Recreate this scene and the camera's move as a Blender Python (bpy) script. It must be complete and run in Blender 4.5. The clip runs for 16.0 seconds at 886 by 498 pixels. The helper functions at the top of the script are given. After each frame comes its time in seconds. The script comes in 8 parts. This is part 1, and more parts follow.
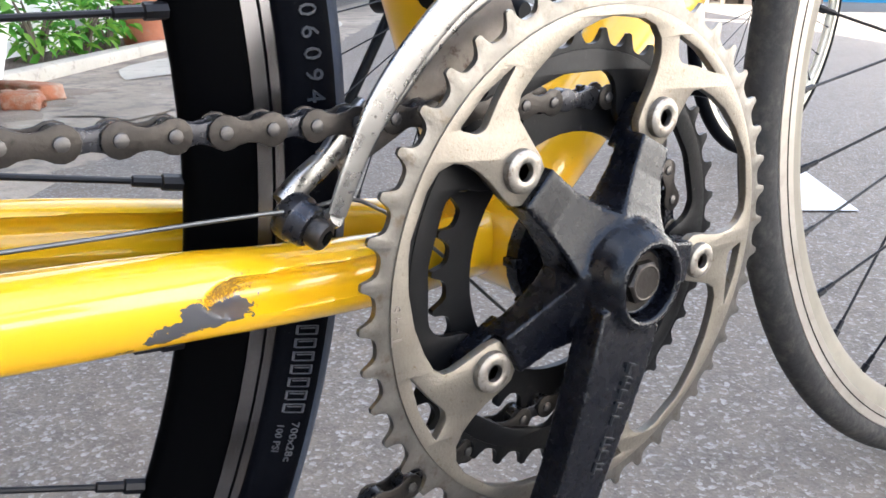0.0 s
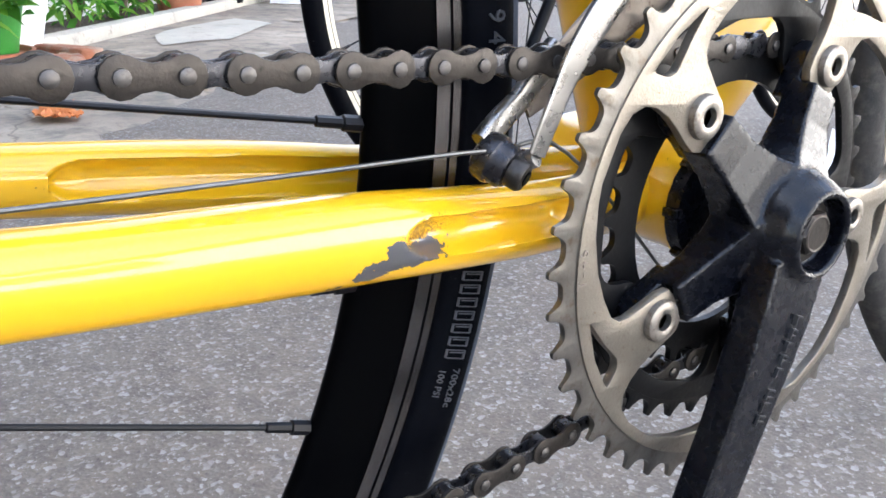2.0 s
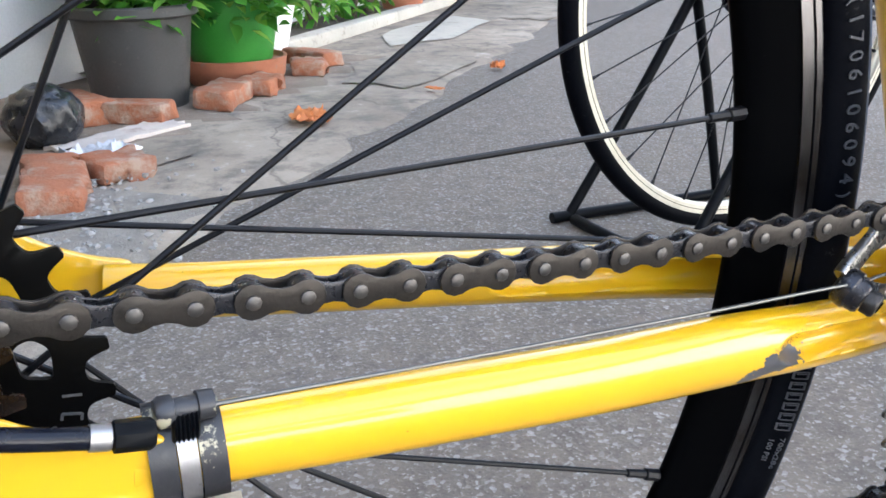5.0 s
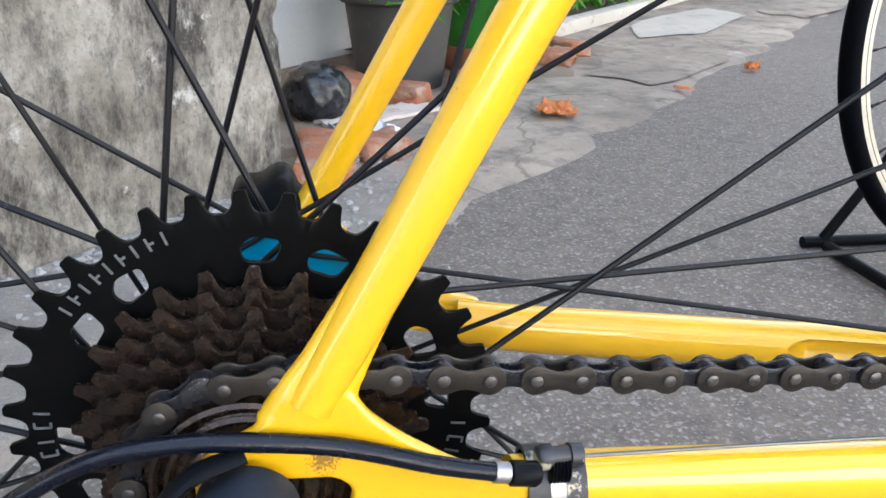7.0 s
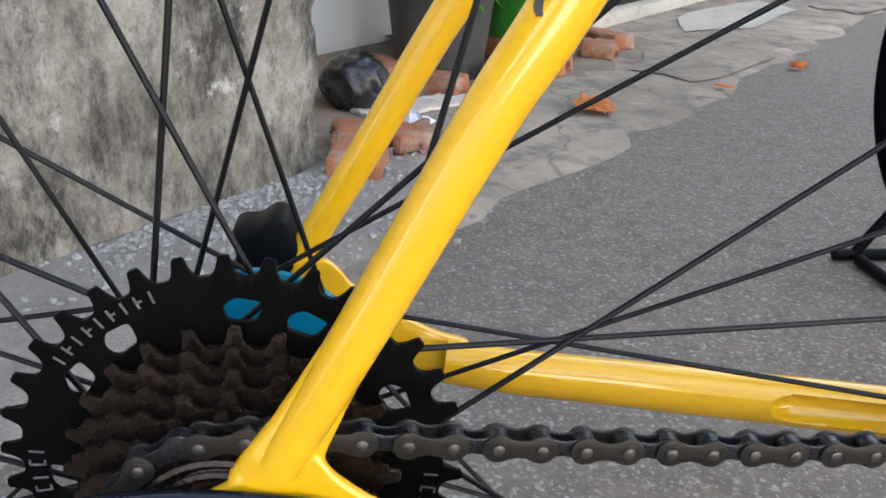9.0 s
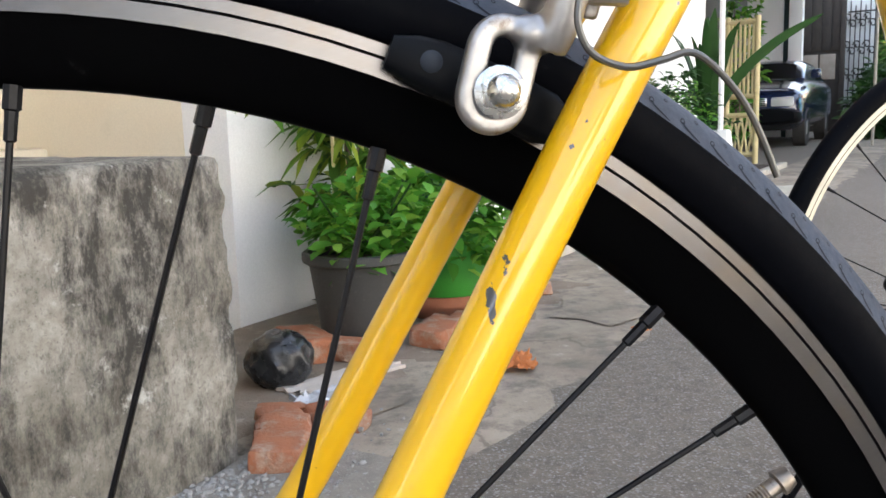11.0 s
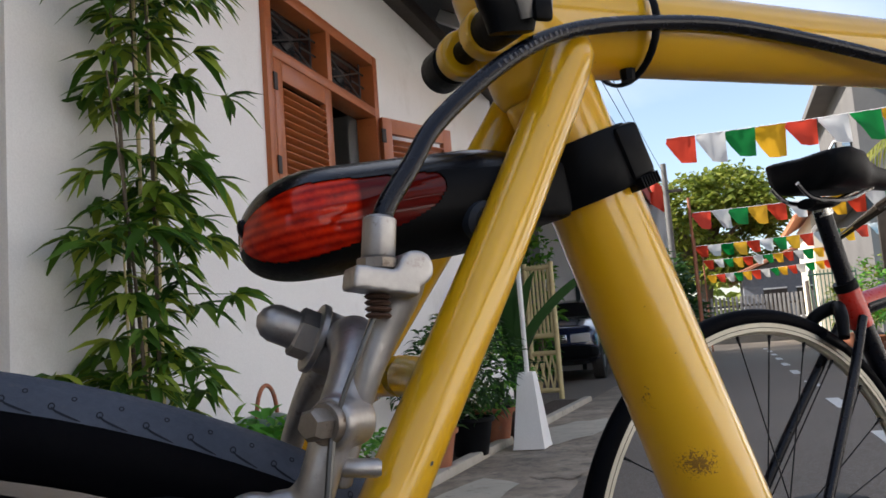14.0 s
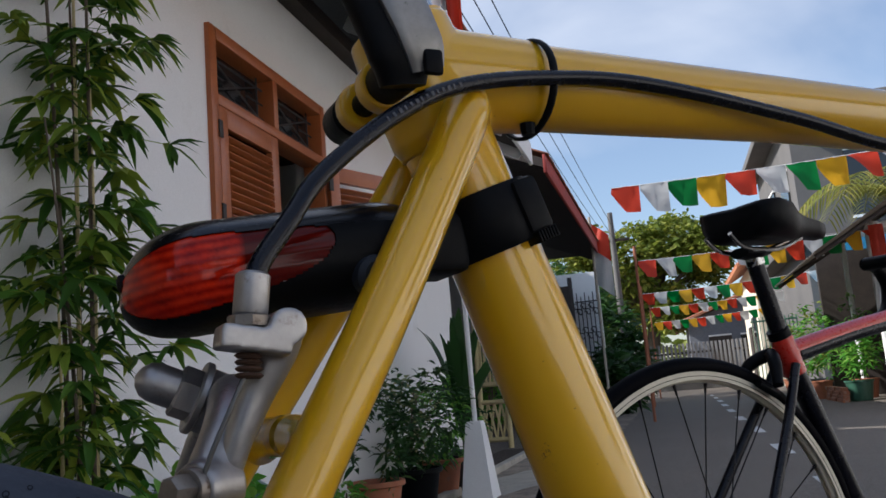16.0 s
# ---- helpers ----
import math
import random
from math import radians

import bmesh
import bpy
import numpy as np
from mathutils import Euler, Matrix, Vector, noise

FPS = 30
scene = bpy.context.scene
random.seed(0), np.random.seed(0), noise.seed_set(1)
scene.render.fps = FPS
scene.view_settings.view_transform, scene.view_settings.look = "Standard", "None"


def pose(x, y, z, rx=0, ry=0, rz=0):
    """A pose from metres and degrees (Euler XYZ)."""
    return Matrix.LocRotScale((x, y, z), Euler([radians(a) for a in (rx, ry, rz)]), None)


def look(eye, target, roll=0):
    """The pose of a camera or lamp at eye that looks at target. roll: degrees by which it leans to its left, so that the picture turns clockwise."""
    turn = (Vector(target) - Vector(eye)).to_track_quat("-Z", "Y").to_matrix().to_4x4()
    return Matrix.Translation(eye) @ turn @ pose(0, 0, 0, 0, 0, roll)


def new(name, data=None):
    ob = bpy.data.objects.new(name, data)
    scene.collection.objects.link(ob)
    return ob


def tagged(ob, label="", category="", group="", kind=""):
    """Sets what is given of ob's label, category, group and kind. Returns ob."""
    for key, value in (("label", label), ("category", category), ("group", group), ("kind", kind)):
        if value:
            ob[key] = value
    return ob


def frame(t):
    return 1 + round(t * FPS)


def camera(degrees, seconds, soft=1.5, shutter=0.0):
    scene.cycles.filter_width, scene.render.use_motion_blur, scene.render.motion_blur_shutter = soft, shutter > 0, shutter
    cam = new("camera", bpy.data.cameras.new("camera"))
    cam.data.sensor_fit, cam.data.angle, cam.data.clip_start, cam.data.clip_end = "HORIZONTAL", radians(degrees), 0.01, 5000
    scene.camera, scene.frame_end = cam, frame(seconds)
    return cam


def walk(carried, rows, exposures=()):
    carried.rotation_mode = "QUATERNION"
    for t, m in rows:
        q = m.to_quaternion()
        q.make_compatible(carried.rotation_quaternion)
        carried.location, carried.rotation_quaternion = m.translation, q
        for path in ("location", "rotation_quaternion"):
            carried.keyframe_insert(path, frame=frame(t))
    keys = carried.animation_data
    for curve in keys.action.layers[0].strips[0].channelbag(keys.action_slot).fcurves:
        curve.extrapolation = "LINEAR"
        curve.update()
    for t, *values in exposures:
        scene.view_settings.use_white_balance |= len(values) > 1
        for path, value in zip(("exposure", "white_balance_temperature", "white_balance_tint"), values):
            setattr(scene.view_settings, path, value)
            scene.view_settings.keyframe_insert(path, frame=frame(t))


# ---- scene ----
import mathutils

# camera and its walk
cam = camera(54.75, 16.0, soft=1.6)
PATH = [
    (0.0, 0.1972, -0.1965, 0.3910, 72.12, -1.06, -37.39),
    (0.5, 0.1865, -0.1938, 0.3900, 71.85, -0.96, -37.26),
    (1.0, 0.1778, -0.1868, 0.3867, 71.08, -1.03, -36.83),
    (1.5, 0.1697, -0.1794, 0.3826, 70.73, -1.18, -36.53),
    (2.0, 0.1589, -0.1691, 0.3816, 70.21, -1.45, -35.79),
    (2.5, 0.1474, -0.1620, 0.3853, 69.66, -1.51, -35.14),
    (3.0, 0.1450, -0.1637, 0.3856, 69.27, -1.20, -33.91),
    (3.5, 0.1282, -0.1641, 0.3878, 69.12, -0.99, -33.01),
    (4.0, 0.1121, -0.1687, 0.3941, 69.03, -0.57, -31.18),
    (4.5, 0.0877, -0.1782, 0.4200, 69.36, 0.31, -26.92),
    (5.0, 0.0747, -0.1855, 0.4424, 69.12, 0.34, -22.92),
    (5.2, 0.0696, -0.1892, 0.4493, 69.23, 0.45, -20.66),
    (7.5, 0.0226, -0.2023, 0.4867, 66.02, -1.61, -4.83),
    (8.0, 0.0236, -0.1992, 0.4831, 63.08, -2.39, -3.07),
    (10.5, 0.0845, -0.2096, 0.5956, 77.44, 1.32, -7.40),
    (11.0, 0.0873, -0.2023, 0.6162, 81.15, 1.79, -8.92),
    (11.5, 0.0874, -0.1910, 0.6385, 84.54, 1.93, -10.81),
    (12.0, 0.0922, -0.1842, 0.6481, 86.81, 2.02, -14.19),
    (12.5, 0.0976, -0.1861, 0.6582, 89.79, 2.30, -16.86),
    (13.0, 0.1009, -0.1930, 0.6647, 92.86, 3.12, -18.70),
    (13.5, 0.1047, -0.1987, 0.6695, 94.84, 3.89, -19.85),
    (14.0, 0.1050, -0.2013, 0.6695, 96.59, 4.31, -21.13),
    (14.5, 0.1035, -0.2002, 0.6716, 97.74, 4.45, -22.19),
    (15.0, 0.1060, -0.2046, 0.6693, 98.53, 4.67, -23.23),
    (15.5, 0.1196, -0.2057, 0.6658, 99.06, 4.74, -24.04),
    (16.0, 0.1227, -0.2041, 0.6706, 99.55, 4.82, -24.42),
]
STOPS = [(0.0, 3.09, 6250, 11), (1.0, 3.34, 6250, 11), (1.5, 3.37, 6200, 11), (2.5, 2.92, 6100, 11), (3.0, 2.87, 6100, 10), (4.0, 2.47, 6050, 9), (4.5, 2.37, 6050, 8), (5.0, 3.01, 6100, 9), (7.5, 2.84, 6250, 9), (8.0, 2.74, 6250, 9), (10.5, 2.43, 6750, 9), (11.0, 2.57, 6750, 9), (12.0, 2.07, 6600, 8), (12.5, 1.92, 6500, 8), (13.0, 1.87, 6500, 8), (13.5, 1.70, 6300, 9), (14.0, 0.98, 6500, 12), (14.5, 0.56, 6300, 13), (15.0, 0.38, 6100, 12), (16.0, 0.36, 6050, 12)]
walk(cam, [(t, pose(x, y, z, a, b, c)) for t, x, y, z, a, b, c in PATH], STOPS)

# daylight: the sun stands over the houses on the near side of the street, whose shade covers the bicycle
AZ = radians(50.5)                      # the way along which the street runs
world = bpy.data.worlds.new("sky")
scene.world = world
world.use_nodes = True
wn = world.node_tree
sky = wn.nodes.new("ShaderNodeTexSky")
sky.sky_type, sky.sun_disc = "NISHITA", False
SUN_AZ, SUN_EL = AZ + radians(105), radians(36)   # where the sun stands
sky.sun_elevation = SUN_EL
sky.sun_rotation = radians(90) - SUN_AZ
sky.dust_density, sky.air_density = 1.2, 1.0
# thin high cloud drifts unevenly over the whole sky
haze_at = wn.nodes.new("ShaderNodeTexCoord")
veil = wn.nodes.new("ShaderNodeTexNoise")
veil.inputs["Scale"].default_value, veil.inputs["Detail"].default_value, veil.inputs["Distortion"].default_value = 1.7, 7.0, 0.6
wn.links.new(haze_at.outputs["Generated"], veil.inputs["Vector"])
cover = wn.nodes.new("ShaderNodeMapRange")
cover.inputs["From Min"].default_value, cover.inputs["From Max"].default_value = 0.42, 0.70
cover.inputs["To Min"].default_value, cover.inputs["To Max"].default_value = 0.06, 0.76
wn.links.new(veil.outputs[0], cover.inputs["Value"])
cloudy = wn.nodes.new("ShaderNodeMix")
cloudy.data_type = "RGBA"
cloudy.inputs[7].default_value = (6.2, 6.35, 6.6, 1.0)
wn.links.new(cover.outputs[0], cloudy.inputs[0])
wn.links.new(sky.outputs[0], cloudy.inputs[6])
wn.links.new(cloudy.outputs[2], wn.nodes["Background"].inputs[0])
wn.nodes["Background"].inputs[1].default_value = 0.13
sun = new("sun", bpy.data.lights.new("sun", "SUN"))
sun.data.energy, sun.data.angle, sun.data.color = 5.0, radians(0.6), (1.0, 0.95, 0.87)
to_sun = Vector((math.cos(SUN_AZ) * math.cos(SUN_EL), math.sin(SUN_AZ) * math.cos(SUN_EL), math.sin(SUN_EL)))
sun.matrix_basis = look(to_sun * 50, (0, 0, 0))


# ---- materials ----
def material(name):
    m = bpy.data.materials.new(name)
    m.use_nodes = True
    return m, m.node_tree, m.node_tree.nodes["Principled BSDF"]


def node(nt, kind, **inputs):
    n = nt.nodes.new(kind)
    for key, value in inputs.items():
        n.inputs[key.replace("_", " ")].default_value = value
    return n


def link(nt, a, b):
    nt.links.new(a, b)


def coords(nt, loose=True):
    """Object coordinates, shifted for each object by its own random number."""
    tc = nt.nodes.new("ShaderNodeTexCoord")
    if not loose:
        return tc.outputs["Object"]
    oi = nt.nodes.new("ShaderNodeObjectInfo")
    mul = nt.nodes.new("ShaderNodeMath")
    mul.operation = "MULTIPLY"
    mul.inputs[1].default_value = 17.0
    link(nt, oi.outputs["Random"], mul.inputs[0])
    add = nt.nodes.new("ShaderNodeVectorMath")
    link(nt, tc.outputs["Object"], add.inputs[0])
    link(nt, mul.outputs[0], add.inputs[1])
    return add.outputs[0]


def ramp(nt, src, stops):
    r = nt.nodes.new("ShaderNodeValToRGB")
    els = r.color_ramp.elements
    while len(els) < len(stops):
        els.new(0.5)
    for el, (at, c) in zip(els, stops):
        el.position, el.color = at, (*c, 1) if len(c) == 3 else c
    link(nt, src, r.inputs[0])
    return r.outputs[0]


def grey(v):
    return (v, v, v)


def mix(nt, fac, a, b):
    m = nt.nodes.new("ShaderNodeMix")
    m.data_type = "RGBA"
    for sock, value in ((m.inputs[0], fac), (m.inputs[6], a), (m.inputs[7], b)):
        if isinstance(value, (int, float)):
            sock.default_value = value
        elif isinstance(value, tuple):
            sock.default_value = (*value, 1)
        else:
            link(nt, value, sock)
    return m.outputs[2]


def noise_tex(nt, vec, scale, detail=4.0, rough=0.6):
    n = node(nt, "ShaderNodeTexNoise", Scale=scale, Detail=detail, Roughness=rough)
    link(nt, vec, n.inputs["Vector"])
    return n.outputs["Fac"]


def surface(name, c1, c2, dirt=None, rough=(0.4, 0.6), metal=0.0, s1=12.0, s2=150.0, bump=0.15, depth=0.002, coat=0.0, dirt_at=(0.58, 0.7), s3=40.0, spec=0.5, loose=True):
    """Two tones at a large scale, dirt at a middle one, grain and relief at a fine one."""
    m, nt, b = material(name)
    v = coords(nt, loose)
    big, fine, mid = noise_tex(nt, v, s1), noise_tex(nt, v, s2, 3), noise_tex(nt, v, s3, 6, 0.7)
    col = mix(nt, ramp(nt, big, [(0.3, grey(0)), (0.7, grey(1))]), c1, c2)
    col = mix(nt, ramp(nt, fine, [(0.35, grey(0)), (0.75, grey(0.35))]), col, tuple(0.72 * x for x in c1))
    if dirt:
        col = mix(nt, ramp(nt, mid, [(dirt_at[0], grey(0)), (dirt_at[1], grey(0.9))]), col, dirt)
    link(nt, col, b.inputs["Base Color"])
    link(nt, ramp(nt, fine, [(0.3, grey(rough[0])), (0.7, grey(rough[1]))]), b.inputs["Roughness"])
    b.inputs["Metallic"].default_value = metal
    b.inputs["Coat Weight"].default_value = coat
    b.inputs["Coat Roughness"].default_value = 0.11
    b.inputs["Specular IOR Level"].default_value = spec
    if bump:
        bp = node(nt, "ShaderNodeBump", Strength=bump, Distance=depth)
        link(nt, fine, bp.inputs["Height"])
        link(nt, bp.outputs[0], b.inputs["Normal"])
    return m


def spot_mask(nt, pos, spots, scale, edge):
    """A mask of ragged spots: each a centre, a radius and a stretch along the axes; the noise breaks their edges."""
    n = noise_tex(nt, pos, scale, 5, 0.65)
    total = None
    for c, r, st in spots:
        sub = nt.nodes.new("ShaderNodeVectorMath")
        sub.operation = "SUBTRACT"
        link(nt, pos, sub.inputs[0])
        sub.inputs[1].default_value = c
        div = nt.nodes.new("ShaderNodeVectorMath")
        div.operation = "DIVIDE"
        link(nt, sub.outputs[0], div.inputs[0])
        div.inputs[1].default_value = tuple(r * k for k in st)
        ln = nt.nodes.new("ShaderNodeVectorMath")
        ln.operation = "LENGTH"
        link(nt, div.outputs[0], ln.inputs[0])
        ma = nt.nodes.new("ShaderNodeMath")
        ma.operation = "MULTIPLY_ADD"
        link(nt, n, ma.inputs[0])
        ma.inputs[1].default_value = edge
        link(nt, ln.outputs["Value"], ma.inputs[2])
        lt = nt.nodes.new("ShaderNodeMath")
        lt.operation = "LESS_THAN"
        link(nt, ma.outputs[0], lt.inputs[0])
        lt.inputs[1].default_value = 1.0 + edge * 0.5
        if total is None:
            total = lt.outputs[0]
        else:
            mx = nt.nodes.new("ShaderNodeMath")
            mx.operation = "MAXIMUM"
            link(nt, total, mx.inputs[0])
            link(nt, lt.outputs[0], mx.inputs[1])
            total = mx.outputs[0]
    return total


def yellow_paint():
    m, nt, b = material("yellow_paint")
    v = coords(nt, False)
    big, fine, speck = noise_tex(nt, v, 9), noise_tex(nt, v, 260, 3), noise_tex(nt, v, 480, 2, 0.5)
    col = mix(nt, ramp(nt, big, [(0.3, grey(0)), (0.7, grey(1))]), (0.745, 0.425, 0.005), (0.70, 0.380, 0.004))
    # small dark specks of grit
    col = mix(nt, ramp(nt, speck, [(0.77, grey(0)), (0.80, grey(0.6))]), col, (0.10, 0.06, 0.015))
    # grime in the chainstay's dent and on the seat tube, chips down to the grey primer
    grit = spot_mask(nt, v, [((0.2835, 0.006, 0.3085), 0.0052, (1.5, 1.6, 0.62)), ((0.2815, 0.033, 0.626), 0.0036, (1.2, 1.8, 0.9)), ((0.2672, 0.034, 0.6445), 0.0020, (1.5, 3.0, 0.7)), ((0.2690, 0.034, 0.6475), 0.0022, (0.35, 3.0, 1.3)), ((-0.008, -0.0145, 0.3465), 0.0052, (1.2, 1.0, 0.6)), ((0.378, 0.006, 0.302), 0.005, (0.7, 2.0, 1.3)), ((0.0205, -0.0145, 0.350), 0.0035, (0.8, 1.0, 1.1))], 1300, 6.0)
    col = mix(nt, grit, col, (0.27, 0.14, 0.02))
    chips = spot_mask(nt, v, [((0.2775, 0.002, 0.3035), 0.0095, (1.75, 1.8, 0.30)), ((0.2715, 0.002, 0.3062), 0.004, (1.0, 2.0, 0.75)), ((0.2635, 0.0, 0.3012), 0.0052, (1.2, 2.0, 0.40)), ((0.2535, -0.001, 0.2995), 0.0032, (1.6, 2.0, 0.42)), ((0.1285, -0.007, 0.5735), 0.0040, (0.34, 1.0, 1.7)), ((0.1325, -0.007, 0.5835), 0.0040, (0.34, 1.0, 1.6)), ((0.1495, -0.005, 0.6085), 0.0014, (0.7, 2.0, 1.3)), ((0.1535, -0.005, 0.6145), 0.0013, (0.9, 2.0, 1.2)), ((0.080, -0.0105, 0.487), 0.0022, (0.6, 1.5, 1.6)), ((0.222, 0.080, 0.76), 0.003, (1, 1, 1)), ((0.178, 0.003, 0.6415), 0.0011, (1, 2, 1))], 420, 1.5)
    col = mix(nt, chips, col, (0.065, 0.065, 0.069))
    link(nt, col, b.inputs["Base Color"])
    link(nt, ramp(nt, fine, [(0.3, grey(0.30)), (0.7, grey(0.38))]), b.inputs["Roughness"])
    b.inputs["Specular IOR Level"].default_value = 0.3
    b.inputs["Coat Weight"].default_value = 1.0
    b.inputs["Coat Roughness"].default_value = 0.07
    b.inputs["Coat IOR"].default_value = 1.52
    bp = node(nt, "ShaderNodeBump", Strength=0.015, Distance=0.001)
    link(nt, noise_tex(nt, v, 45, 2), bp.inputs["Height"])
    link(nt, bp.outputs[0], b.inputs["Normal"])
    return m


def asphalt():
    m, nt, b = material("asphalt")
    v = coords(nt, False)
    big, mid, fine = noise_tex(nt, v, 0.9, 5), noise_tex(nt, v, 26, 8, 0.85), noise_tex(nt, v, 170, 5, 0.75)
    vor = node(nt, "ShaderNodeTexVoronoi", Scale=230.0)
    link(nt, v, vor.inputs["Vector"])
    col = mix(nt, ramp(nt, big, [(0.3, grey(0)), (0.7, grey(1))]), (0.164, 0.137, 0.110), (0.204, 0.172, 0.138))
    col = mix(nt, ramp(nt, mid, [(0.42, grey(0)), (0.66, grey(0.85))]), col, (0.100, 0.086, 0.072))
    chips = nt.nodes.new("ShaderNodeSeparateColor")
    link(nt, vor.outputs["Color"], chips.inputs[0])
    col = mix(nt, ramp(nt, chips.outputs[0], [(0.82, grey(0)), (1.0, grey(0.75))]), col, (0.34, 0.325, 0.30))
    col = mix(nt, ramp(nt, fine, [(0.56, grey(0)), (0.67, grey(0.9))]), col, (0.40, 0.38, 0.35))
    col = mix(nt, ramp(nt, fine, [(0.30, grey(0.8)), (0.40, grey(0))]), col, (0.05, 0.047, 0.044))
    link(nt, col, b.inputs["Base Color"])
    b.inputs["Specular IOR Level"].default_value = 0.22
    b.inputs["Roughness"].default_value = 0.85
    bp = node(nt, "ShaderNodeBump", Strength=0.35, Distance=0.002)
    link(nt, vor.outputs["Distance"], bp.inputs["Height"])
    bp2 = node(nt, "ShaderNodeBump", Strength=0.45, Distance=0.002)
    link(nt, fine, bp2.inputs["Height"])
    link(nt, bp.outputs[0], bp2.inputs["Normal"])
    link(nt, bp2.outputs[0], b.inputs["Normal"])
    return m


def mossy_concrete():
    m, nt, b = material("mossy_concrete")
    tc = nt.nodes.new("ShaderNodeTexCoord")
    v = tc.outputs["Object"]
    mp = nt.nodes.new("ShaderNodeMapping")
    mp.inputs["Scale"].default_value = (1.0, 1.0, 0.45)
    link(nt, v, mp.inputs[0])
    streak, mid, fine = noise_tex(nt, mp.outputs[0], 7.5, 10, 0.82), noise_tex(nt, v, 30, 8, 0.75), noise_tex(nt, v, 150, 4)
    patch = noise_tex(nt, v, 6.0, 9, 0.72)
    col = mix(nt, ramp(nt, mid, [(0.34, grey(0)), (0.66, grey(1))]), (0.40, 0.37, 0.315), (0.21, 0.19, 0.152))
    col = mix(nt, ramp(nt, patch, [(0.42, grey(0)), (0.62, grey(0.9))]), col, (0.155, 0.138, 0.105))
    col = mix(nt, ramp(nt, streak, [(0.455, grey(0)), (0.595, grey(0.96))]), col, (0.030, 0.026, 0.020))
    col = mix(nt, ramp(nt, fine, [(0.57, grey(0)), (0.70, grey(0.55))]), col, (0.055, 0.05, 0.04))
    col = mix(nt, ramp(nt, mid, [(0.60, grey(0)), (0.70, grey(0.8))]), col, (0.06, 0.06, 0.04))
    col = mix(nt, ramp(nt, noise_tex(nt, v, 14, 7, 0.75), [(0.60, grey(0)), (0.70, grey(0.85))]), col, (0.52, 0.50, 0.45))
    link(nt, col, b.inputs["Base Color"])
    b.inputs["Roughness"].default_value = 0.9
    bp = node(nt, "ShaderNodeBump", Strength=0.6, Distance=0.006)
    link(nt, mid, bp.inputs["Height"])
    bp2 = node(nt, "ShaderNodeBump", Strength=0.4, Distance=0.002)
    link(nt, fine, bp2.inputs["Height"])
    link(nt, bp.outputs[0], bp2.inputs["Normal"])
    link(nt, bp2.outputs[0], b.inputs["Normal"])
    return m


def leaf_material(name, c1, c2, c3):
    """Leaves that differ from one another, and let some light through."""
    m, nt, b = material(name)
    geo = nt.nodes.new("ShaderNodeNewGeometry")
    col = ramp(nt, geo.outputs["Random Per Island"], [(0.0, c1), (0.55, c2), (0.95, c3)])
    link(nt, col, b.inputs["Base Color"])
    b.inputs["Roughness"].default_value = 0.5
    b.inputs["Specular IOR Level"].default_value = 0.35
    tr = nt.nodes.new("ShaderNodeBsdfTranslucent")
    link(nt, col, tr.inputs[0])
    mx = nt.nodes.new("ShaderNodeMixShader")
    mx.inputs[0].default_value = 0.42
    link(nt, b.outputs[0], mx.inputs[1])
    link(nt, tr.outputs[0], mx.inputs[2])
    link(nt, mx.outputs[0], nt.nodes["Material Output"].inputs[0])
    return m


def brushed(name, c, rough, axis_scale, metal=1.0, dark=(0.16, 0.13, 0.10), bump=0.25):
    """Metal with fine lines along one direction."""
    m, nt, b = material(name)
    tc = nt.nodes.new("ShaderNodeTexCoord")
    mp = nt.nodes.new("ShaderNodeMapping")
    mp.inputs["Scale"].default_value = axis_scale
    link(nt, tc.outputs["Object"], mp.inputs[0])
    line, big = noise_tex(nt, mp.outputs[0], 60, 4, 0.7), noise_tex(nt, tc.outputs["Object"], 35, 5, 0.7)
    col = mix(nt, ramp(nt, line, [(0.3, grey(0)), (0.7, grey(0.5))]), c, tuple(0.6 * x for x in c))
    col = mix(nt, ramp(nt, big, [(0.5, grey(0)), (0.75, grey(0.55))]), col, dark)
    link(nt, col, b.inputs["Base Color"])
    b.inputs["Metallic"].default_value = metal
    b.inputs["Roughness"].default_value = rough
    bp = node(nt, "ShaderNodeBump", Strength=bump, Distance=0.0006)
    link(nt, line, bp.inputs["Height"])
    link(nt, bp.outputs[0], b.inputs["Normal"])
    return m


CAGE_STEEL = surface("worn_bright_steel", (0.27, 0.262, 0.25), (0.20, 0.195, 0.185), rough=(0.24, 0.34), metal=0.95, s1=40, s2=300, bump=0.06, depth=0.0005)
RUST = surface("rust", (0.075, 0.034, 0.018), (0.045, 0.020, 0.011), rough=(0.7, 0.9), s1=200, s2=900, bump=0.3, depth=0.0004)
YELLOW = yellow_paint()
ASPHALT = asphalt()
MOSSY = mossy_concrete()
BLACK_GLOSS = surface("black_anodised", (0.0015, 0.002, 0.004), (0.003, 0.0035, 0.006), (0.16, 0.16, 0.15), rough=(0.22, 0.32), s1=20, s2=300, s3=240, dirt_at=(0.71, 0.75), coat=0.0, bump=0.02, spec=0.30)
RING_EDGE = surface("worn_ring_edge_steel", (0.20, 0.187, 0.165), (0.125, 0.115, 0.10), (0.10, 0.075, 0.05), rough=(0.30, 0.45), metal=0.85, s1=90, s2=700, s3=140, dirt_at=(0.55, 0.7), bump=0.25, depth=0.0005)
RING_ALU = surface("worn_aluminium", (0.285, 0.255, 0.208), (0.185, 0.163, 0.132), (0.13, 0.092, 0.05), rough=(0.34, 0.50), metal=0.8, s1=32, s2=900, s3=420, dirt_at=(0.58, 0.70), bump=0.32, depth=0.0006)
